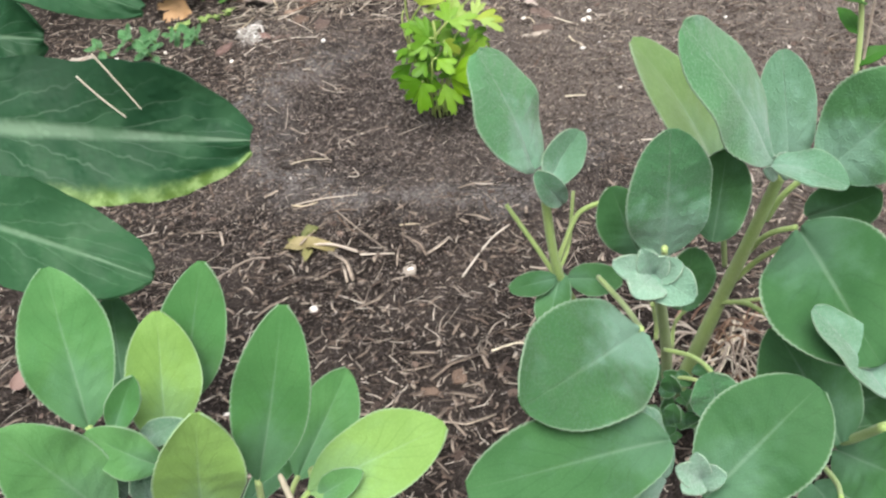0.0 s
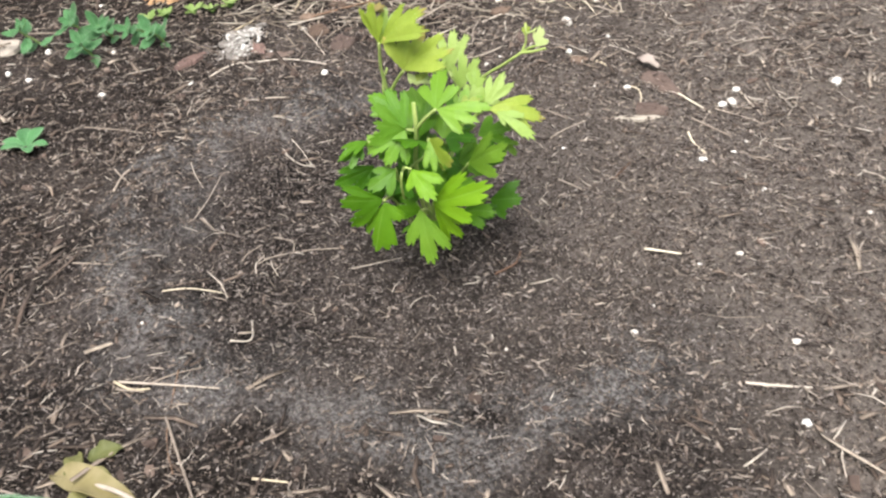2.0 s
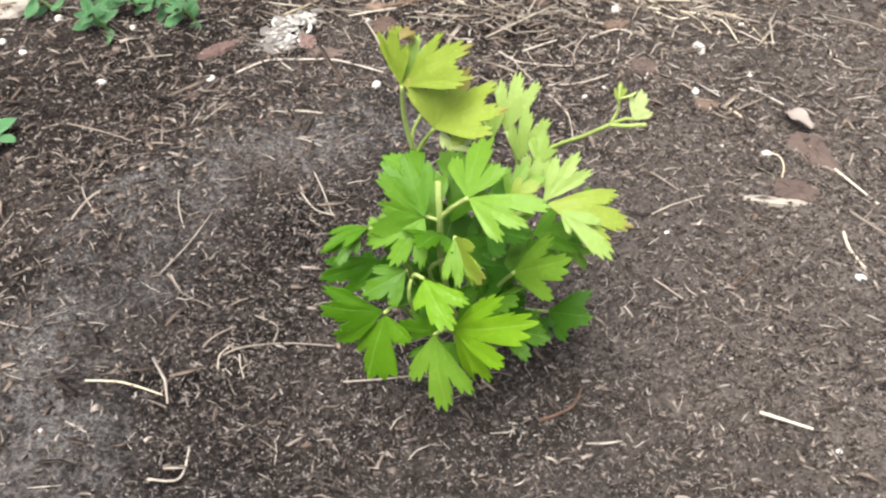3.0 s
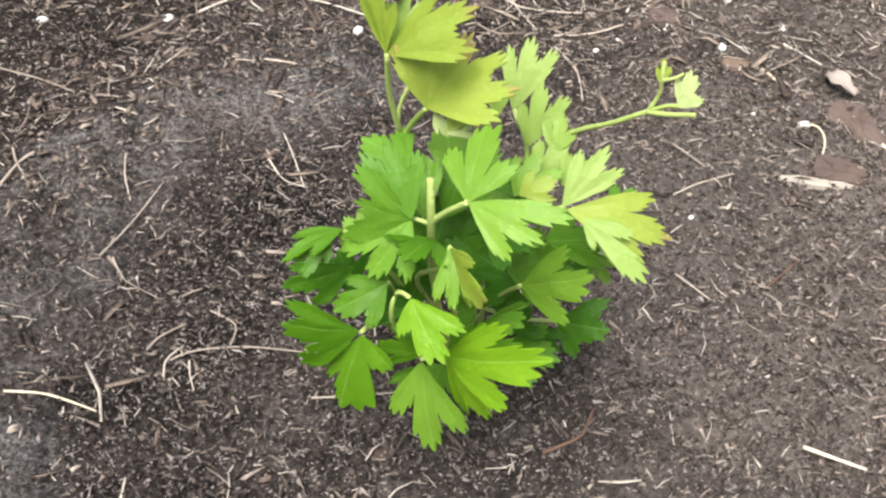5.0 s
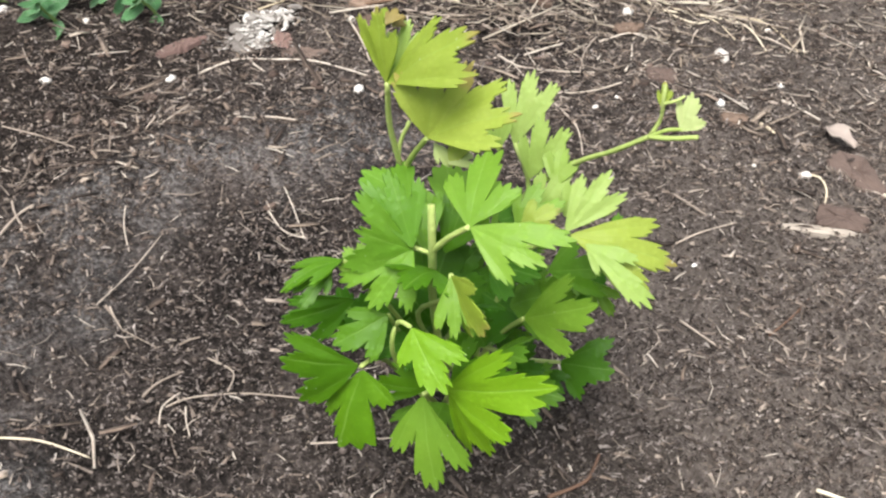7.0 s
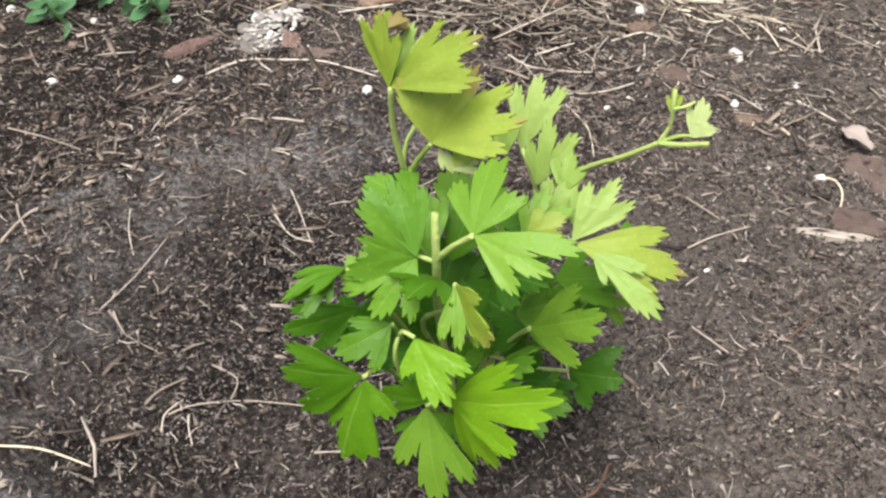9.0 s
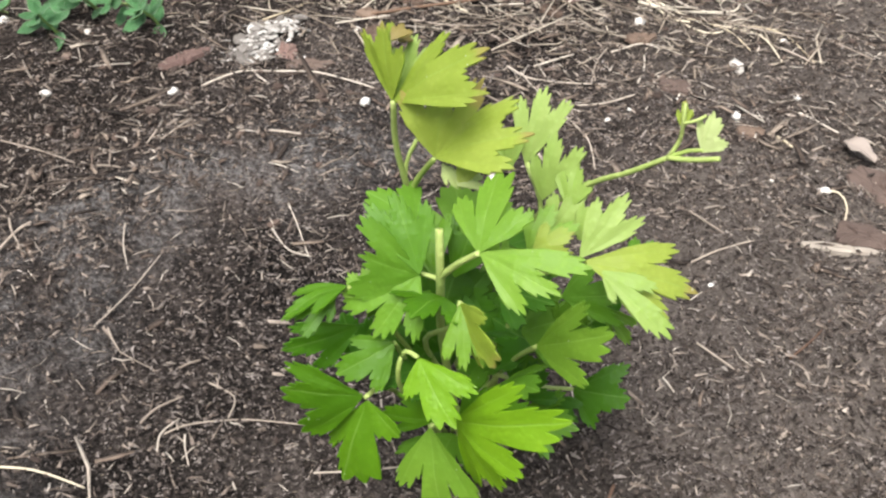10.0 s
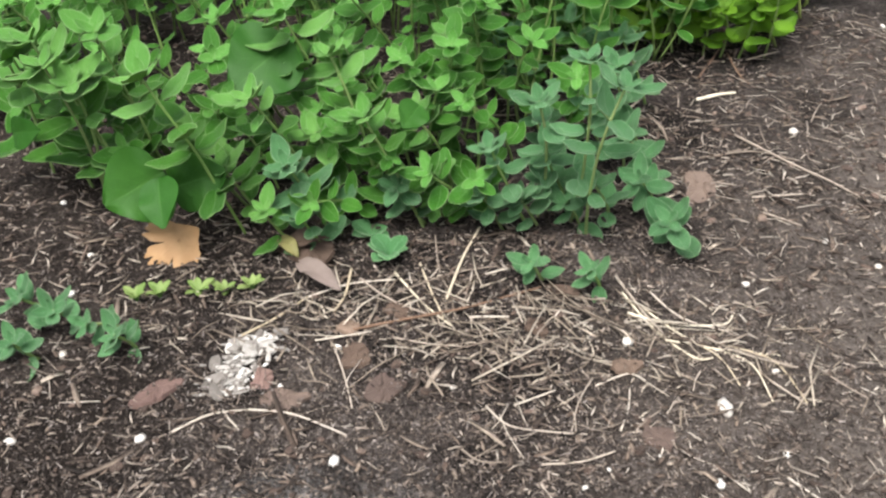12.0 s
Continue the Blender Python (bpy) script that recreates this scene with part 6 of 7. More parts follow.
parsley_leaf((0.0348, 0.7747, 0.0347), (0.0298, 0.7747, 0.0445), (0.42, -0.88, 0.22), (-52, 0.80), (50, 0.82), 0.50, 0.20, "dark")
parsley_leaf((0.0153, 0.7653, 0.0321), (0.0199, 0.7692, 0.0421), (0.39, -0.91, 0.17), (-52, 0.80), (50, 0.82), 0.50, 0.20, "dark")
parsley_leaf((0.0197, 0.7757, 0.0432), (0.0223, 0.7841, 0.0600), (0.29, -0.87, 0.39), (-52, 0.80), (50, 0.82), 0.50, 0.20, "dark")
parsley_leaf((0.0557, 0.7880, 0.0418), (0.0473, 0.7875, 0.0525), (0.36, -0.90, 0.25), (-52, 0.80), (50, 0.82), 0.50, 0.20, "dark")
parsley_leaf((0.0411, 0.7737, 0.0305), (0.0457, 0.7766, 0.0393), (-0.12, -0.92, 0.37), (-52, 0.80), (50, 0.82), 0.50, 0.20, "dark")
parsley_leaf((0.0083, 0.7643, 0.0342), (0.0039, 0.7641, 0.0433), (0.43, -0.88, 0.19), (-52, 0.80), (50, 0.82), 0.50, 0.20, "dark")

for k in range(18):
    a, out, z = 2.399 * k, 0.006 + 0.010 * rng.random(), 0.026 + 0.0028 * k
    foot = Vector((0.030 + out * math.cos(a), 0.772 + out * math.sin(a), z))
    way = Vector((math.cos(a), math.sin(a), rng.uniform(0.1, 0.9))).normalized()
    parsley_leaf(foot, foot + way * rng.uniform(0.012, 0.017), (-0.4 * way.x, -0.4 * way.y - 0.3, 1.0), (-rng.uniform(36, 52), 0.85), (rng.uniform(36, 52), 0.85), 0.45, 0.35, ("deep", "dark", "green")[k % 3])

parsley_stem([(0.0300, 0.7890, -0.0040), (0.0098, 0.7870, 0.0524), (0.0099, 0.7830, 0.0735)], 0.0013)
parsley_stem([(0.0099, 0.7830, 0.0735), (0.0091, 0.7780, 0.0887), (0.0105, 0.7740, 0.1016)], 0.0010)
parsley_stem([(0.0099, 0.7830, 0.0735), (0.0143, 0.7790, 0.0820), (0.0196, 0.7740, 0.0902)], 0.0010)
parsley_stem([(0.0196, 0.7931, -0.0040), (0.0054, 0.7920, 0.0634), (0.0062, 0.7960, 0.0798)], 0.0008)
parsley_stem([(0.0245, 0.7830, -0.0040), (0.0225, 0.7720, 0.0425), (0.0277, 0.7570, 0.0733), (0.0274, 0.7570, 0.0854)], 0.0014)
parsley_stem([(0.0278, 0.7570, 0.0739), (0.0326, 0.7540, 0.0806), (0.0374, 0.7520, 0.0858)], 0.0010)
parsley_stem([(0.0277, 0.7570, 0.0730), (0.0251, 0.7580, 0.0725), (0.0229, 0.7580, 0.0726)], 0.0008)
parsley_stem([(0.0277, 0.7938, -0.0040), (0.0201, 0.7680, 0.0432), (0.0305, 0.7570, 0.0618), (0.0339, 0.7520, 0.0727)], 0.0009)
parsley_stem([(0.0181, 0.7880, -0.0040), (0.0229, 0.7480, 0.0486), (0.0246, 0.7450, 0.0622), (0.0283, 0.7440, 0.0631)], 0.0008)
parsley_stem([(0.0291, 0.7858, -0.0040), (0.0310, 0.7570, 0.0347), (0.0296, 0.7470, 0.0416)], 0.0009)
parsley_stem([(0.0224, 0.7948, -0.0040), (0.0324, 0.7570, 0.0334), (0.0359, 0.7450, 0.0474)], 0.0009)
parsley_stem([(0.0212, 0.7837, -0.0040), (0.0168, 0.7570, 0.0387), (0.0156, 0.7450, 0.0469)], 0.0009)
parsley_stem([(0.0296, 0.7911, -0.0040), (0.0286, 0.7750, 0.0326), (0.0417, 0.7830, 0.0262), (0.0495, 0.7920, 0.0200)], 0.0008)
parsley_stem([(0.0417, 0.7830, 0.0262), (0.0423, 0.7900, 0.0172)], 0.0008)
parsley_stem([(0.0185, 0.7913, -0.0040), (0.0366, 0.7770, 0.0359), (0.0463, 0.7660, 0.0541)], 0.0009)
parsley_stem([(0.0265, 0.7836, -0.0040), (0.0324, 0.7950, 0.0567), (0.0459, 0.7920, 0.0778), (0.0582, 0.7850, 0.0897), (0.0657, 0.7810, 0.0970)], 0.0009)
parsley_stem([(0.0657, 0.7810, 0.0970), (0.0675, 0.7810, 0.1015), (0.0677, 0.7800, 0.1060), (0.0675, 0.7810, 0.1093)], 0.0006)
parsley_stem([(0.0678, 0.7800, 0.1056), (0.0701, 0.7800, 0.1067), (0.0716, 0.7810, 0.1075)], 0.0005)
parsley_stem([(0.0657, 0.7810, 0.0970), (0.0694, 0.7800, 0.0999), (0.0723, 0.7790, 0.1012)], 0.0006)
parsley_stem([(0.0657, 0.7810, 0.0970), (0.0703, 0.7790, 0.0987), (0.0758, 0.7770, 0.1013)], 0.0008)
parsley_stem([(0.0258, 0.7947, -0.0040), (0.0389, 0.7750, 0.0590), (0.0481, 0.7680, 0.0737), (0.0547, 0.7620, 0.0824)], 0.0011)
parsley_stem([(0.0188, 0.7860, -0.0040), (0.0381, 0.7900, 0.0615), (0.0326, 0.7970, 0.0791)], 0.0009)
parsley_stem([(0.0299, 0.7877, -0.0040), (0.0135, 0.7650, 0.0487), (0.0127, 0.7550, 0.0642), (0.0092, 0.7520, 0.0694)], 0.0008)
parsley_stem([(0.0205, 0.7939, -0.0040), (0.0186, 0.7630, 0.0414), (0.0195, 0.7520, 0.0577)], 0.0008)


# ---- oregano and the other plants at the far edge ----
def unit_leaf(peak, ratio, fold, arch, nu=4, nv=6, edge=0.0, ripple=0.02):
    return blade(1.0, ratio, peak=peak, blunt=0.62, arch=arch, fold=fold, nu=nu, nv=nv, thick=0.02, ripple=ripple, edge=edge, groove=0.06, rng=rng)


OR_GEO = [unit_leaf(0.42, rng.uniform(0.50, 0.68), rng.uniform(0.08, 0.32), rng.uniform(-0.16, 0.02), 2, 6) for _ in range(7)]
OR_NEAR = [unit_leaf(0.42, rng.uniform(0.48, 0.66), rng.uniform(0.08, 0.30), rng.uniform(-0.16, 0.0), 4, 12, 0.0, 0.03) for _ in range(9)]
OR_MESH = [g.mesh("oregano_leaf", [OREGANO, OREGANO_UNDER]) for g in OR_NEAR]
OR_MESH_TIP = [g.mesh("oregano_leaf", [OREGANO_TIP, OREGANO_UNDER]) for g in OR_NEAR]
OR_MESH_GREY = [g.mesh("oregano_leaf", [OREGANO_GREY, OREGANO_UNDER]) for g in OR_NEAR]


def sprig_plan(foot, tip, pairs, size, rng, lean=0.0):
    """Stem points and leaf poses of one sprig: opposite pairs, each turned a quarter from the last, and a tuft at the tip."""
    a, b = Vector(foot), Vector(tip)
    side = Vector((rng.uniform(-1, 1), rng.uniform(-1, 1), 0)) * (b - a).length * 0.08
    mid = (a + b) / 2 + side + Vector((0, 0, (b - a).length * 0.06))
    pts = [a, (a + mid) / 2 + side * 0.3, mid, (mid + b) / 2 + side * 0.3, b]
    leaves, turn = [], rng.uniform(0, 3.14)
    for k in range(pairs):
        f = 0.32 + 0.68 * (k / max(pairs - 1, 1)) ** 0.85
        i = min(int(f * 4), 3)
        p = pts[i].lerp(pts[i + 1], f * 4 - i)
        d = ((pts[i + 1] - pts[i]).normalized() + Vector((0, -0.1, 0.25))).normalized()
        s = d.cross(Vector((0.2, 0.9, 0.1))).normalized()
        w = d.cross(s)
        grow = size * (1.12 - 0.30 * f) * rng.uniform(0.72, 1.15)
        for h in range(2):
            ang = turn + math.pi * h + rng.uniform(-0.3, 0.3)
            out = math.cos(ang) * s + math.sin(ang) * w
            rise = rng.uniform(0.05, 0.55) + (0.22 if f > 0.9 else 0.0)
            way = (out + d * rise).normalized()
            m, _ = frame_from(p + out * grow * 0.10, p + out * grow * 0.10 + way, d + Vector((rng.uniform(-0.3, 0.3), rng.uniform(-0.4, 0.2), 0.2)))
            leaves.append((m, grow))
        turn += math.pi / 2 + rng.uniform(-0.15, 0.15)
    for big, rise in ((0.60, 0.40), (0.42, 0.85)):
        for h in range(2):
            ang = turn + math.pi * h
            out = math.cos(ang) * s + math.sin(ang) * w
            way = (out + d * rise).normalized()
            m, _ = frame_from(b, b + way, d - out * 0.5)
            leaves.append((m, size * big * rng.uniform(0.85, 1.1)))
        turn += math.pi / 2
    return pts, leaves


def near_sprig(owner, foot, tip, pairs, size, grey=False, kinds=None):
    pts, leaves = sprig_plan((foot[0], foot[1], gz(*foot) - 0.002), tip, pairs, size, rng)
    o = pts[0]
    st = child("sprig", tube([p - o for p in pts], 0.0009, 0.0006, sides=6, rng=rng).mesh("sprig", [OREGANO_STEM]), owner)
    place(st, Matrix.Translation(o))
    for k, (m, s) in enumerate(leaves):
        young = k >= len(leaves) - 8
        lf = child("leaf", rng.choice(kinds or (OR_MESH_TIP if young and not grey else OR_MESH_GREY if grey else OR_MESH)), st)
        lf.matrix_basis = Matrix.Translation(-o) @ m @ Matrix.Diagonal((s, s, s, 1))


oregano = plant("oregano_bush", "bushy green oregano with small oval opposite leaves", "oregano", (-0.15, 1.22))
near_sprig(oregano, (-0.201, 1.074), (-0.229, 1.044, 0.092), 5, 0.026)
near_sprig(oregano, (-0.176, 1.112), (-0.197, 1.082, 0.072), 5, 0.021)
near_sprig(oregano, (-0.158, 1.090), (-0.171, 1.070, 0.046), 6, 0.020, True)
near_sprig(oregano, (-0.119, 1.117), (-0.139, 1.092, 0.068), 5, 0.022)
near_sprig(oregano, (-0.068, 1.137), (-0.083, 1.117, 0.051), 5, 0.017, True)
near_sprig(oregano, (-0.049, 1.160), (-0.061, 1.140, 0.042), 5, 0.018, True)
near_sprig(oregano, (0.009, 1.159), (0.004, 1.139, 0.017), 4, 0.018, True)
near_sprig(oregano, (-0.032, 1.245), (-0.050, 1.225, 0.059), 5, 0.020, True)
near_sprig(oregano, (-0.043, 1.088), (-0.047, 1.078, 0.016), 3, 0.013, True)
near_sprig(oregano, (-0.016, 1.092), (-0.020, 1.082, 0.016), 3, 0.013, True)
near_sprig(oregano, (-0.177, 1.163), (-0.206, 1.133, 0.098), 5, 0.024)
near_sprig(oregano, (-0.157, 1.164), (-0.180, 1.144, 0.078), 5, 0.021)
near_sprig(oregano, (-0.212, 1.098), (-0.227, 1.068, 0.051), 4, 0.022)
near_sprig(oregano, (-0.288, 1.093), (-0.311, 1.063, 0.092), 5, 0.026)
near_sprig(oregano, (-0.273, 1.092), (-0.292, 1.062, 0.084), 4, 0.022)
near_sprig(oregano, (-0.123, 1.163), (-0.138, 1.143, 0.049), 4, 0.021)
near_sprig(oregano, (-0.125, 1.235), (-0.146, 1.215, 0.068), 5, 0.020)
near_sprig(oregano, (-0.104, 1.266), (-0.122, 1.246, 0.061), 5, 0.020, True)
near_sprig(oregano, (-0.077, 1.302), (-0.095, 1.282, 0.060), 5, 0.020, True)
near_sprig(oregano, (-0.156, 1.096), (-0.165, 1.086, 0.027), 3, 0.017, True)
near_sprig(oregano, (-0.112, 1.128), (-0.117, 1.118, 0.015), 3, 0.016)
near_sprig(oregano, (-0.021, 1.206), (-0.032, 1.186, 0.036), 4, 0.017, True)
near_sprig(oregano, (-0.012, 1.180), (-0.019, 1.165, 0.023), 4, 0.016, True)
near_sprig(oregano, (-0.032, 1.165), (-0.039, 1.150, 0.024), 4, 0.016, True)
near_sprig(oregano, (-0.044, 1.151), (-0.049, 1.136, 0.018), 3, 0.016, True)
near_sprig(oregano, (-0.040, 1.221), (-0.053, 1.201, 0.044), 5, 0.018, True)
near_sprig(oregano, (-0.063, 1.139), (-0.070, 1.124, 0.023), 4, 0.016, True)
near_sprig(oregano, (-0.079, 1.128), (-0.087, 1.113, 0.027), 4, 0.017, True)
near_sprig(oregano, (-0.101, 1.140), (-0.111, 1.120, 0.035), 4, 0.017)
near_sprig(oregano, (-0.120, 1.122), (-0.128, 1.102, 0.027), 4, 0.016, True)
near_sprig(oregano, (-0.061, 1.251), (-0.075, 1.231, 0.046), 5, 0.018, True)
near_sprig(oregano, (-0.050, 1.310), (-0.065, 1.290, 0.051), 5, 0.020, True)
near_sprig(oregano, (-0.075, 1.218), (-0.087, 1.198, 0.042), 5, 0.018, True)
near_sprig(oregano, (-0.158, 1.123), (-0.173, 1.103, 0.049), 5, 0.020)
near_sprig(oregano, (-0.197, 1.089), (-0.208, 1.069, 0.039), 4, 0.020)
near_sprig(oregano, (-0.272, 1.120), (-0.292, 1.090, 0.069), 5, 0.024)
near_sprig(oregano, (-0.308, 1.085), (-0.324, 1.060, 0.085), 4, 0.024)
near_sprig(oregano, (-0.171, 1.074), (-0.178, 1.059, 0.025), 3, 0.016)
near_sprig(oregano, (-0.300, 1.085), (-0.293, 1.050, 0.086), 4, 0.027)
near_sprig(oregano, (-0.335, 1.085), (-0.325, 1.058, 0.084), 3, 0.026)
near_sprig(oregano, (-0.292, 1.075), (-0.280, 1.052, 0.078), 3, 0.023)
near_sprig(oregano, (-0.262, 1.100), (-0.270, 1.065, 0.102), 4, 0.024)
near_sprig(oregano, (-0.038, 1.140), (-0.018, 1.115, 0.094), 4, 0.019, True)
near_sprig(oregano, (-0.050, 1.150), (-0.037, 1.120, 0.102), 4, 0.018, True)
near_sprig(oregano, (-0.068, 1.150), (-0.060, 1.120, 0.078), 4, 0.018, True)
near_sprig(oregano, (-0.150, 1.130), (-0.160, 1.100, 0.094), 5, 0.018)
near_sprig(oregano, (-0.156, 1.080), (-0.162, 1.065, 0.022), 3, 0.016, True)


# the rest of the bush behind its front
crowd = Geo()
for _ in range(360):
    u, v = rng.random(), rng.random()
    x = -0.52 + 0.50 * u
    front = 1.085 + 0.5 * max(0.0, x + 0.12)
    y = front + 0.025 + 0.48 * v
    if x > -0.10 + 0.08 * v:
        continue
    h = 0.035 + 0.075 * min(1.0, v * 4) * rng.uniform(0.5, 1.35)
    tip = (x + rng.uniform(-0.03, 0.03), y + rng.uniform(-0.05, 0.02), gz(x, y) + h)
    pts, leaves = sprig_plan((x, y + 0.01, gz(x, y) - 0.002), tip, rng.choice((4, 5, 5, 6)), rng.uniform(0.013, 0.022), rng)
    crowd.put(tube(pts, 0.0009, 0.0006, sides=5, steps=2, rng=rng), Matrix(), 2)
    for k, (m, s) in enumerate(leaves):
        crowd.put(rng.choice(OR_GEO), m @ Matrix.Diagonal((s, s, s, 1)), 3 if k >= len(leaves) - 4 else None)
place(tagged(child("foliage", crowd.mesh("oregano_foliage", [OREGANO, OREGANO_UNDER, OREGANO_STEM, OREGANO_TIP]), oregano), kind="stuff"), Matrix())

# broad leaves of another herb among the sprigs
def broad_leaf(owner, base, tip, width, normal, name="broad_leaf"):
    m, L = frame_from(base, tip, normal)
    g = blade(L, width, peak=0.36, blunt=0.7, arch=0.05, fold=0.12, nu=12, nv=16, thick=0.0005, ripple=0.03, groove=0.03, rng=rng)
    place(child(name, g.mesh(name, [BROAD, OREGANO_UNDER]), owner), m)


violet = plant("broadleaf_weed", "low weed with broad dark green heart-shaped leaves", "weed", (-0.21, 1.12))
broad_leaf(violet, (-0.2060, 1.1400, 0.0800), (-0.2240, 1.1070, 0.0610), 0.0440, (0.39, -0.61, 0.69))
broad_leaf(violet, (-0.2278, 1.0489, 0.0409), (-0.2447, 1.0228, 0.0313), 0.0410, (0.65, -0.59, 0.48))
broad_leaf(violet, (-0.2239, 1.0393, 0.0431), (-0.2106, 1.0219, 0.0271), 0.0217, (-0.05, -0.70, 0.71))
broad_leaf(violet, (-0.2294, 1.0532, 0.0292), (-0.2026, 1.0646, 0.0388), 0.0308, (0.25, -0.90, 0.36))
broad_leaf(violet, (-0.1229, 1.1218, 0.0647), (-0.1244, 1.1049, 0.0592), 0.0167, (0.56, -0.30, 0.77))
broad_leaf(violet, (-0.3147, 1.0422, 0.0487), (-0.2878, 1.0346, 0.0584), 0.0169, (-0.34, -0.92, 0.22))


creeper = plant("oregano_seedling", "small creeping oregano seedling with grey-green leaves", "oregano", (-0.235, 0.965))
near_sprig(creeper, (-0.245, 0.983), (-0.249, 0.963, 0.014), 3, 0.015, True)
near_sprig(creeper, (-0.203, 0.978), (-0.207, 0.958, 0.014), 3, 0.014, True)
near_sprig(creeper, (-0.223, 0.945), (-0.227, 0.935, 0.014), 3, 0.015, True)
near_sprig(creeper, (-0.224, 0.976), (-0.228, 0.961, 0.014), 3, 0.015, True)
near_sprig(creeper, (-0.187, 0.966), (-0.191, 0.956, 0.014), 3, 0.013, True)
near_sprig(creeper, (-0.262, 0.955), (-0.270, 0.940, 0.018), 3, 0.014, True)


# bright clump behind, at the bed's far side
clump = plant("herb_clump", "bright yellow-green leafy herb clump behind the oregano", "herb", (-0.04, 1.50))
CLUMP_MESH = [g.mesh("clump_leaf", [PARSLEY["green"], PARSLEY_UNDER]) for g in OR_NEAR]
for k in range(22):
    x, y = -0.125 + 0.006 * k + rng.uniform(-0.008, 0.008), 1.385 + rng.uniform(0.0, 0.07) + 0.0012 * k
    near_sprig(clump, (x, y), (x + rng.uniform(-0.02, 0.02), y - rng.uniform(0.0, 0.03), rng.uniform(0.03, 0.085)), 4, rng.uniform(0.016, 0.024), kinds=CLUMP_MESH)
tufts = Geo()
for _ in range(70):
    x, y = rng.uniform(-0.14, 0.02), rng.uniform(1.46, 1.70)
    h = rng.uniform(0.05, 0.10)
    pts, leaves = sprig_plan((x, y, gz(x, y) - 0.002), (x + rng.uniform(-0.03, 0.03), y + rng.uniform(-0.05, 0.02), gz(x, y) + h), rng.choice((3, 4)), rng.uniform(0.018, 0.026), rng)
    tufts.put(tube(pts, 0.0013, 0.0008, sides=5, steps=2, rng=rng), Matrix(), 2)
    for m, s in leaves:
        tufts.put(rng.choice(OR_GEO), m @ Matrix.Diagonal((s, s, s, 1)))
place(tagged(child("foliage", tufts.mesh("clump_foliage", [PARSLEY["green"], PARSLEY_UNDER, PARSLEY_STEM]), clump), kind="stuff"), Matrix())


# ---- cabbage at the bed's side ----
cabbage = plant("cabbage_plant", "blue-green cabbage plant with large waxy leaves and yellowing edges", "cabbage", (-0.22, 0.46))


def cabbage_leaf(base, tip, width, normal, arch, material=CABBAGE_PLAIN):
    m, L = frame_from(base, tip, normal)
    g = blade(L, width, peak=0.60, blunt=0.45, arch=arch, fold=0.10, nu=26, nv=36, thick=0.0009, ripple=0.11, edge=0.012, wave=0.030, groove=0.03, quilt=0.020, rng=rng)
    place(child("leaf", g.mesh("cabbage_leaf", [material, SAGE_UNDER]), cabbage), m)


cabbage_leaf((-0.1945, 0.4296, 0.2080), (-0.0358, 0.4215, 0.1852), 0.0552, (0.03, -0.87, 0.50), 0.05, CABBAGE)
cabbage_leaf((-0.1916, 0.4328, 0.1774), (-0.0676, 0.3683, 0.1636), 0.0380, (-0.24, -0.63, 0.74), 0.05)
cabbage_leaf((-0.1363, 0.4355, 0.2649), (-0.0512, 0.3836, 0.2544), 0.0173, (-0.38, -0.74, 0.56), 0.05)
cabbage_leaf((-0.1911, 0.4947, 0.2137), (-0.1245, 0.4827, 0.2092), 0.0417, (-0.13, -0.89, 0.43), 0.05)
cabbage_leaf((-0.3300, 0.7744, 0.0801), (-0.2005, 0.7642, 0.0440), 0.0228, (0.09, -0.84, 0.54), 0.05, CABBAGE)
needle = new("dry_needle", tube([(0.0000, 0.0000, 0.0000), (0.0090, -0.0066, -0.0066), (0.0173, -0.0107, -0.0131)], 0.00035, 0.0002, sides=6, rng=rng).mesh("dry_needle", [STRAW["pale"]]))
needle.location = (-0.094, 0.426, 0.216)
tagged(needle, "thin pale dry needle lying on a cabbage leaf", "needle")
needle = new("dry_needle", tube([(0.0000, 0.0000, 0.0000), (0.0089, -0.0065, -0.0100), (0.0154, -0.0100, -0.0190)], 0.00035, 0.0002, sides=6, rng=rng).mesh("dry_needle", [STRAW["pale"]]))
needle.location = (-0.086, 0.426, 0.224)
tagged(needle, "thin pale dry needle lying on a cabbage leaf", "needle")

stem_part(cabbage, [(-0.220, 0.460, -0.004), (-0.225, 0.440, 0.08), (-0.215, 0.410, 0.19)], 0.009, 0.006, SAGE_STEM)


# ---- small plants and oddments ----
WEED = leaf_material("weed_leaf", (0.16, 0.26, 0.06), (0.28, 0.36, 0.12), (0.3, 0.4, 0.15), rough=0.6, clear=0.2)


def rosette(name, label, category, x, y, n, size, material, rise=0.5, ratio=0.5):
    ob = plant(name, label, category, (x, y))
    z = gz(x, y) + 0.001
    for k in range(n):
        a = 6.283 * k / n + rng.uniform(-0.3, 0.3)
        d = Vector((math.cos(a), math.sin(a), rng.uniform(0.3, 1.0) * rise))
        L = size * rng.uniform(0.75, 1.1)
        m, _ = frame_from((x, y, z), Vector((x, y, z)) + d.normalized() * L, Vector((0, 0, 1)) - d * 0.2)
        g = blade(L, L * ratio, peak=0.6, blunt=0.7, arch=0.12, fold=0.2, nu=6, nv=9, thick=0.0004, rng=rng)
        place(child("leaf", g.mesh("leaf", [material, OREGANO_UNDER]), ob), m)
    return ob


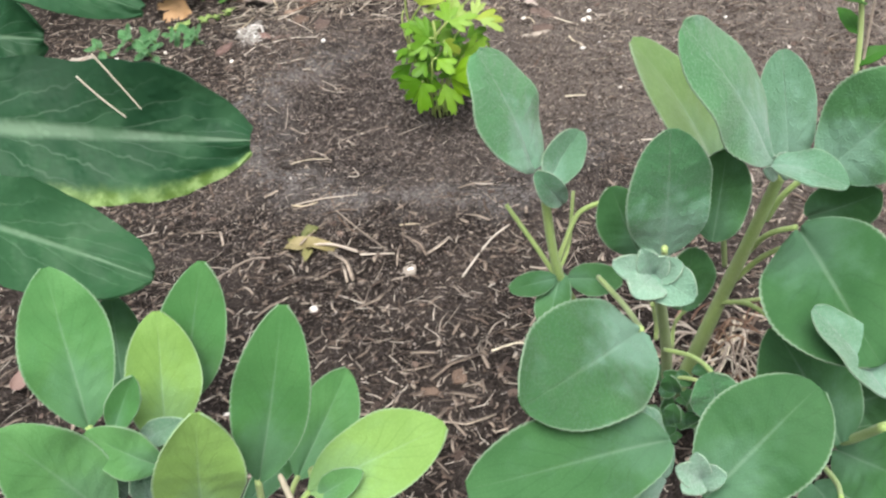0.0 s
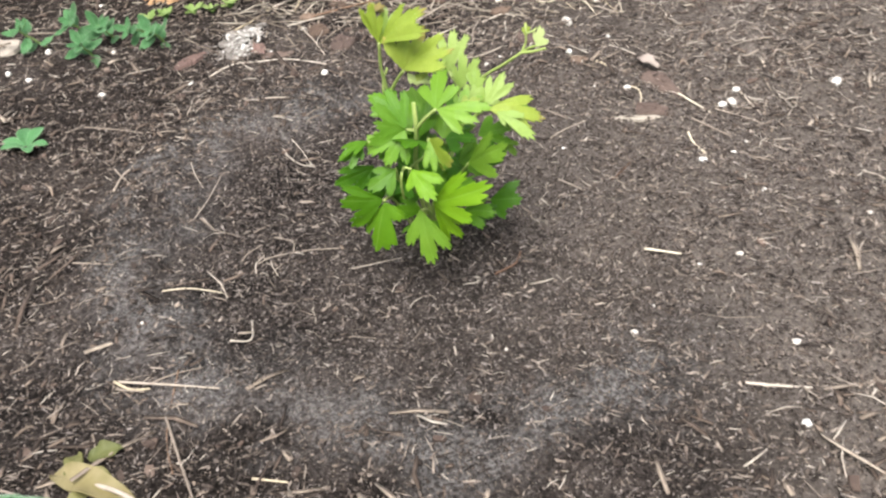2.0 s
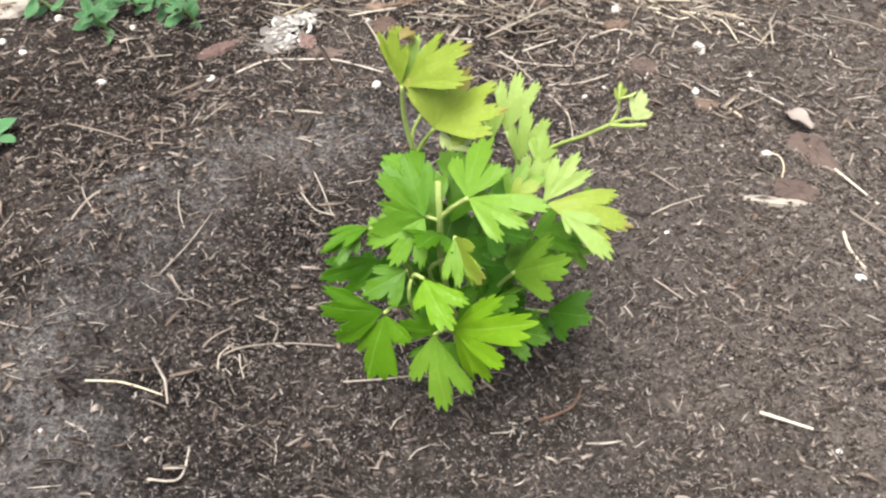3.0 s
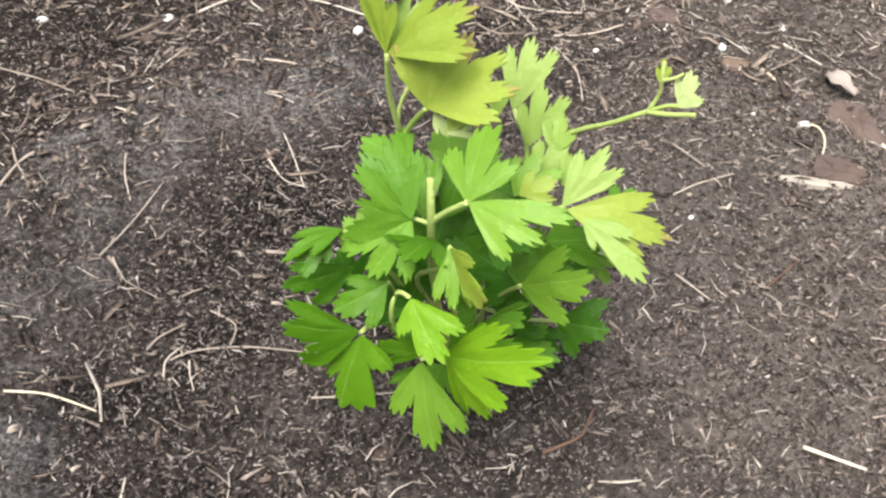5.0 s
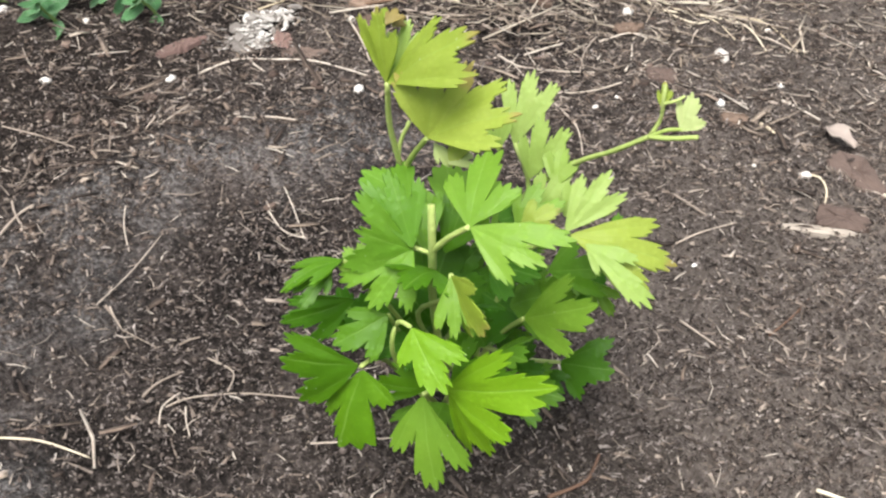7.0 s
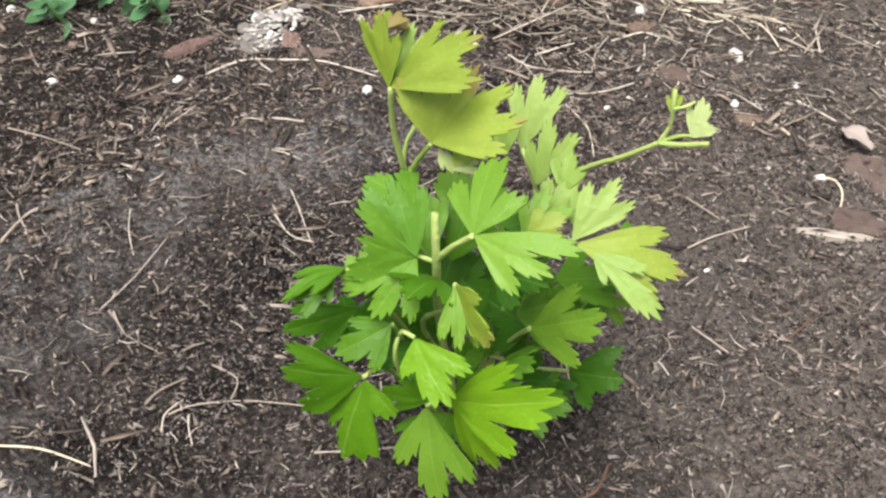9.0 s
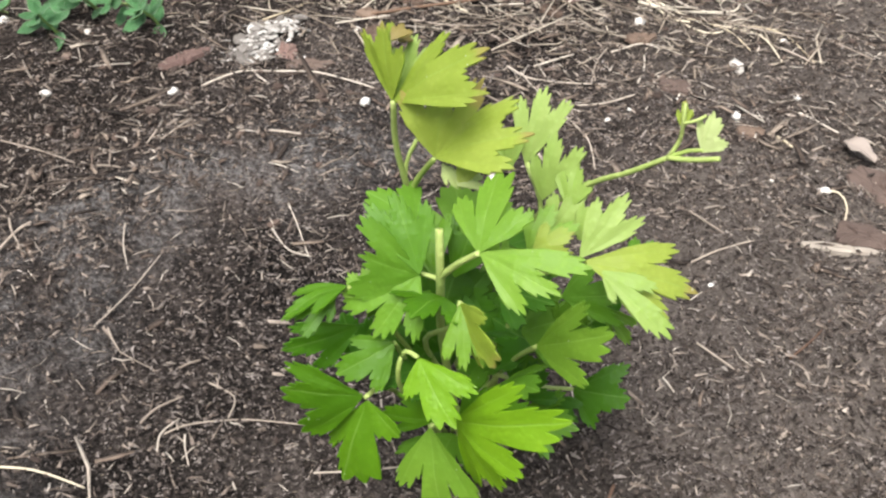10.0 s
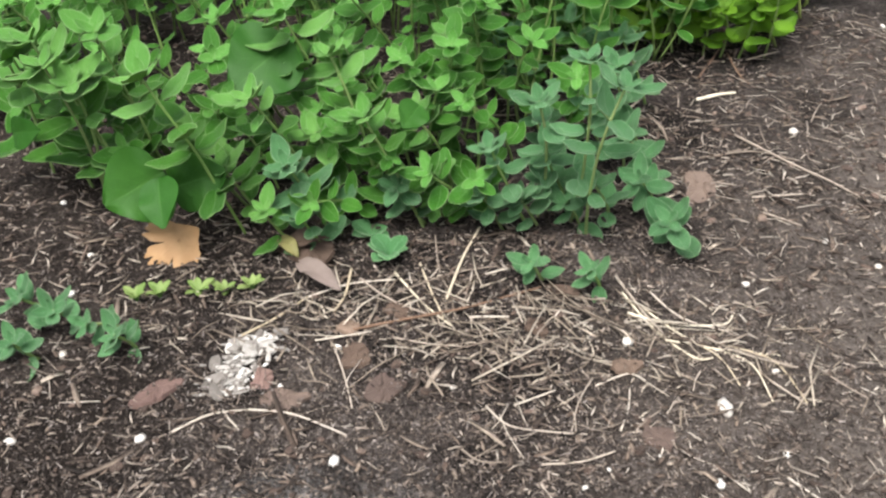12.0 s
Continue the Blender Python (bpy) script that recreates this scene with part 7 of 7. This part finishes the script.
rosette("weed_seedling", "tiny green weed seedling growing in the soil", "weed", -0.211, 0.838, 6, 0.015, OREGANO_GREY)
rosette("clover_seedling", "small round-leaved clover seedling under the oregano", "clover", -0.121, 1.079, 7, 0.014, OREGANO_GREY, 0.7, 0.75)
for x, y in ((0.135, 0.440), (0.124, 0.432), (0.142, 0.452)):
    rosette("clover_seedling", "small dark green clover seedling under the sage", "clover", x, y, 6, 0.010, SAGE["dark"], 0.8, 0.7)
rosette("clover_seedling", "small round-leaved clover seedling under the oregano", "clover", -0.139, 1.095, 6, 0.013, OREGANO_GREY, 0.7, 0.8)
for x, y in ((-0.205, 1.005), (-0.190, 1.015), (-0.180, 1.022), (-0.213, 0.998), (-0.170, 1.030)):
    rosette("weed_seedling", "tiny yellow-green weed tuft growing in the litter", "weed", x, y, 6, 0.009, WEED, 1.4, 0.4)

# a weed stalk at the bed's right side
weed = plant("weed_stalk", "upright thin weed stalk with small green leaves", "weed", (0.308, 0.727))
stem_part(weed, [(0.308, 0.727, -0.003), (0.309, 0.729, 0.05), (0.306, 0.731, 0.11), (0.308, 0.730, 0.17)], 0.0022, 0.0014, SAGE_STEM)
stem_part(weed, [(0.311, 0.728, -0.003), (0.314, 0.730, 0.05), (0.318, 0.731, 0.10)], 0.0014, 0.0009, STRAW["straw"])
for k in range(6):
    a, z = 1.9 * k, 0.035 + 0.022 * k
    broad_leaf(weed, (0.308, 0.729, z), (0.308 + 0.024 * math.cos(a), 0.729 + 0.024 * math.sin(a), z + 0.010), 0.013, (0, -0.4, 1), "leaf")


WITHERED = plain_material("withered_leaf", [(0.0, (0.08, 0.08, 0.025)), (0.45, (0.19, 0.16, 0.07)), (1.0, (0.38, 0.32, 0.20))], 130.0, rough=0.6)


def straw_tuft(x, y, n, reach):
    """A heap of thin dry stalks that spring from one foot and bow to the soil."""
    ob = plant("dry_grass_tuft", "tuft of thin pale dry grass stalks at the sage's foot", "dry grass", (x, y))
    for _ in range(n):
        a, q, b = rng.uniform(0, 6.283), reach * rng.uniform(0.5, 1.2), rng.uniform(-1.4, 1.4)
        u, w = x + rng.gauss(0, 0.010), y + rng.gauss(0, 0.008)
        p = [Vector((u + q * f * math.cos(a + b * f), w + q * f * math.sin(a + b * f), 0)) for f in (0.0, 0.4, 0.75, 1.0)]
        for v, h in zip(p, (0.0, rng.uniform(0.4, 0.8), rng.uniform(0.3, 0.6), rng.uniform(0.0, 0.3))):
            v.z = gz(v.x, v.y) + 0.001 + h * reach * 0.55
        stem_part(ob, p, 0.0006, 0.0004, STRAW[rng.choice(("straw", "brown", "straw"))], "stalk")


straw_tuft(0.163, 0.490, 22, 0.034)
straw_tuft(0.138, 0.474, 14, 0.028)


def fallen_leaf(name, label, x, y, L, W, turn, material, lobed=False, arch=0.12, lift=0.002, tilt=(0.05, -0.12)):
    if lobed:
        g = fan(L, W, 3, arch, -0.15, rng, thick=0.0006)
    else:
        g = blade(L, W, peak=0.45, blunt=0.7, arch=arch, fold=0.35, nu=8, nv=14, thick=0.0005, ripple=0.1, rng=rng)
    ob = new(name, g.mesh(name, [material, material]))
    ob.matrix_world = lie(x, y, lift, turn, tilt)
    tagged(ob, label, "dry leaf")


fallen_leaf("fallen_leaf", "fallen orange-brown lobed dry leaf at the oregano's foot", -0.214, 1.052, 0.034, 0.036, radians(158), DRY_LEAF, True, lift=0.012, tilt=(0.35, -0.75))
fallen_leaf("fallen_leaf", "small red-brown dry leaf on the mulch", -0.214, 0.508, 0.030, 0.014, radians(-60), CHIP["red"], lift=0.004)
fallen_leaf("fallen_leaf", "pale papery dry leaf lying on straw", -0.157, 1.051, 0.032, 0.010, radians(-112), PAPER_LEAF, lift=0.004)
fallen_leaf("fallen_leaf", "dark brown dry leaf lying under the oregano", -0.173, 1.062, 0.027, 0.012, radians(-53), CHIP["brown"], lift=0.003)
fallen_leaf("fallen_leaf", "pale beige dry leaf lying flat on the soil", 0.101, 0.972, 0.015, 0.0075, radians(-118), PAPER_LEAF, lift=0.003)
fallen_leaf("fallen_leaf", "small yellow-green fallen leaf on straw", -0.176, 1.066, 0.018, 0.008, radians(-120), YELLOW_LEAF, lift=0.006)
fallen_leaf("fallen_leaf", "curled brown dry leaf among the oregano stems", -0.110, 1.180, 0.017, 0.009, radians(20), CHIP["dark"], lift=0.036)
for x, y, L, W, turn in ((-0.079, 0.6245, 0.040, 0.011, -103), (-0.066, 0.630, 0.013, 0.007, -60), (-0.068, 0.621, 0.014, 0.007, 20), (-0.054, 0.624, 0.012, 0.008, 100), (-0.060, 0.616, 0.012, 0.006, 170)):
    fallen_leaf("withered_leaf", "crumpled yellow-green withered leaf on the soil", x, y, L, W, radians(turn), WITHERED if L > 0.03 else YELLOW_LEAF, arch=0.16)
stalk = new("withered_stalk", tube([(0.012, -0.002, 0.004), (0.027, -0.006, 0.006), (0.043, -0.011, 0.002)], 0.0008, 0.0010, sides=7, rng=rng).mesh("withered_stalk", [STRAW["straw"]]))
stalk.location = (-0.073, 0.622, gz(-0.073, 0.622) + 0.001)
tagged(stalk, "pale withered leaf stalk lying on the soil", "stalk")

# white crumbs of old plaster-like grit in a heap
heap = Geo()
for _ in range(340):
    f, q = rng.uniform(-1, 1), rng.gauss(0, 0.5)
    x, y = -0.1420 - 0.004 * f + 0.011 * q, 0.976 + 0.024 * f + 0.006 * q
    s = 0.0012 + min(rng.expovariate(1 / 0.0019), 0.0085)
    m = lie(x, y, 0.0003 + rng.random() * 0.0035 * (1 - abs(f)), rng.uniform(0, 6.28), (rng.uniform(-0.4, 0.4), rng.uniform(-0.4, 0.4)))
    heap.put(rng.choice(flakes), m @ Matrix.Diagonal((s * 1.35, s * 1.15, s * 0.55, 1)))
tagged(new("white_grit", heap.mesh("white_grit", [plain_material("white_grit", [(0.0, (0.09, 0.075, 0.065)), (0.40, (0.24, 0.22, 0.20)), (0.7, (0.44, 0.42, 0.39)), (1.0, (0.70, 0.69, 0.66))], 300.0, by="island")], smooth=False)),
       "small heap of crumbled white grit on the soil", "grit", kind="stuff")

# a flat white seed
g = Geo()
g.put(lump_geo(0.06, rng), Matrix.Diagonal((0.0062, 0.0125, 0.003, 1)))
seed = new("flat_seed", g.mesh("flat_seed", [PERLITE]))
seed.matrix_world = lie(0.055, 1.025, 0.001, radians(28), (0, -0.1))
tagged(seed, "flat oval white seed lying on the soil", "seed")
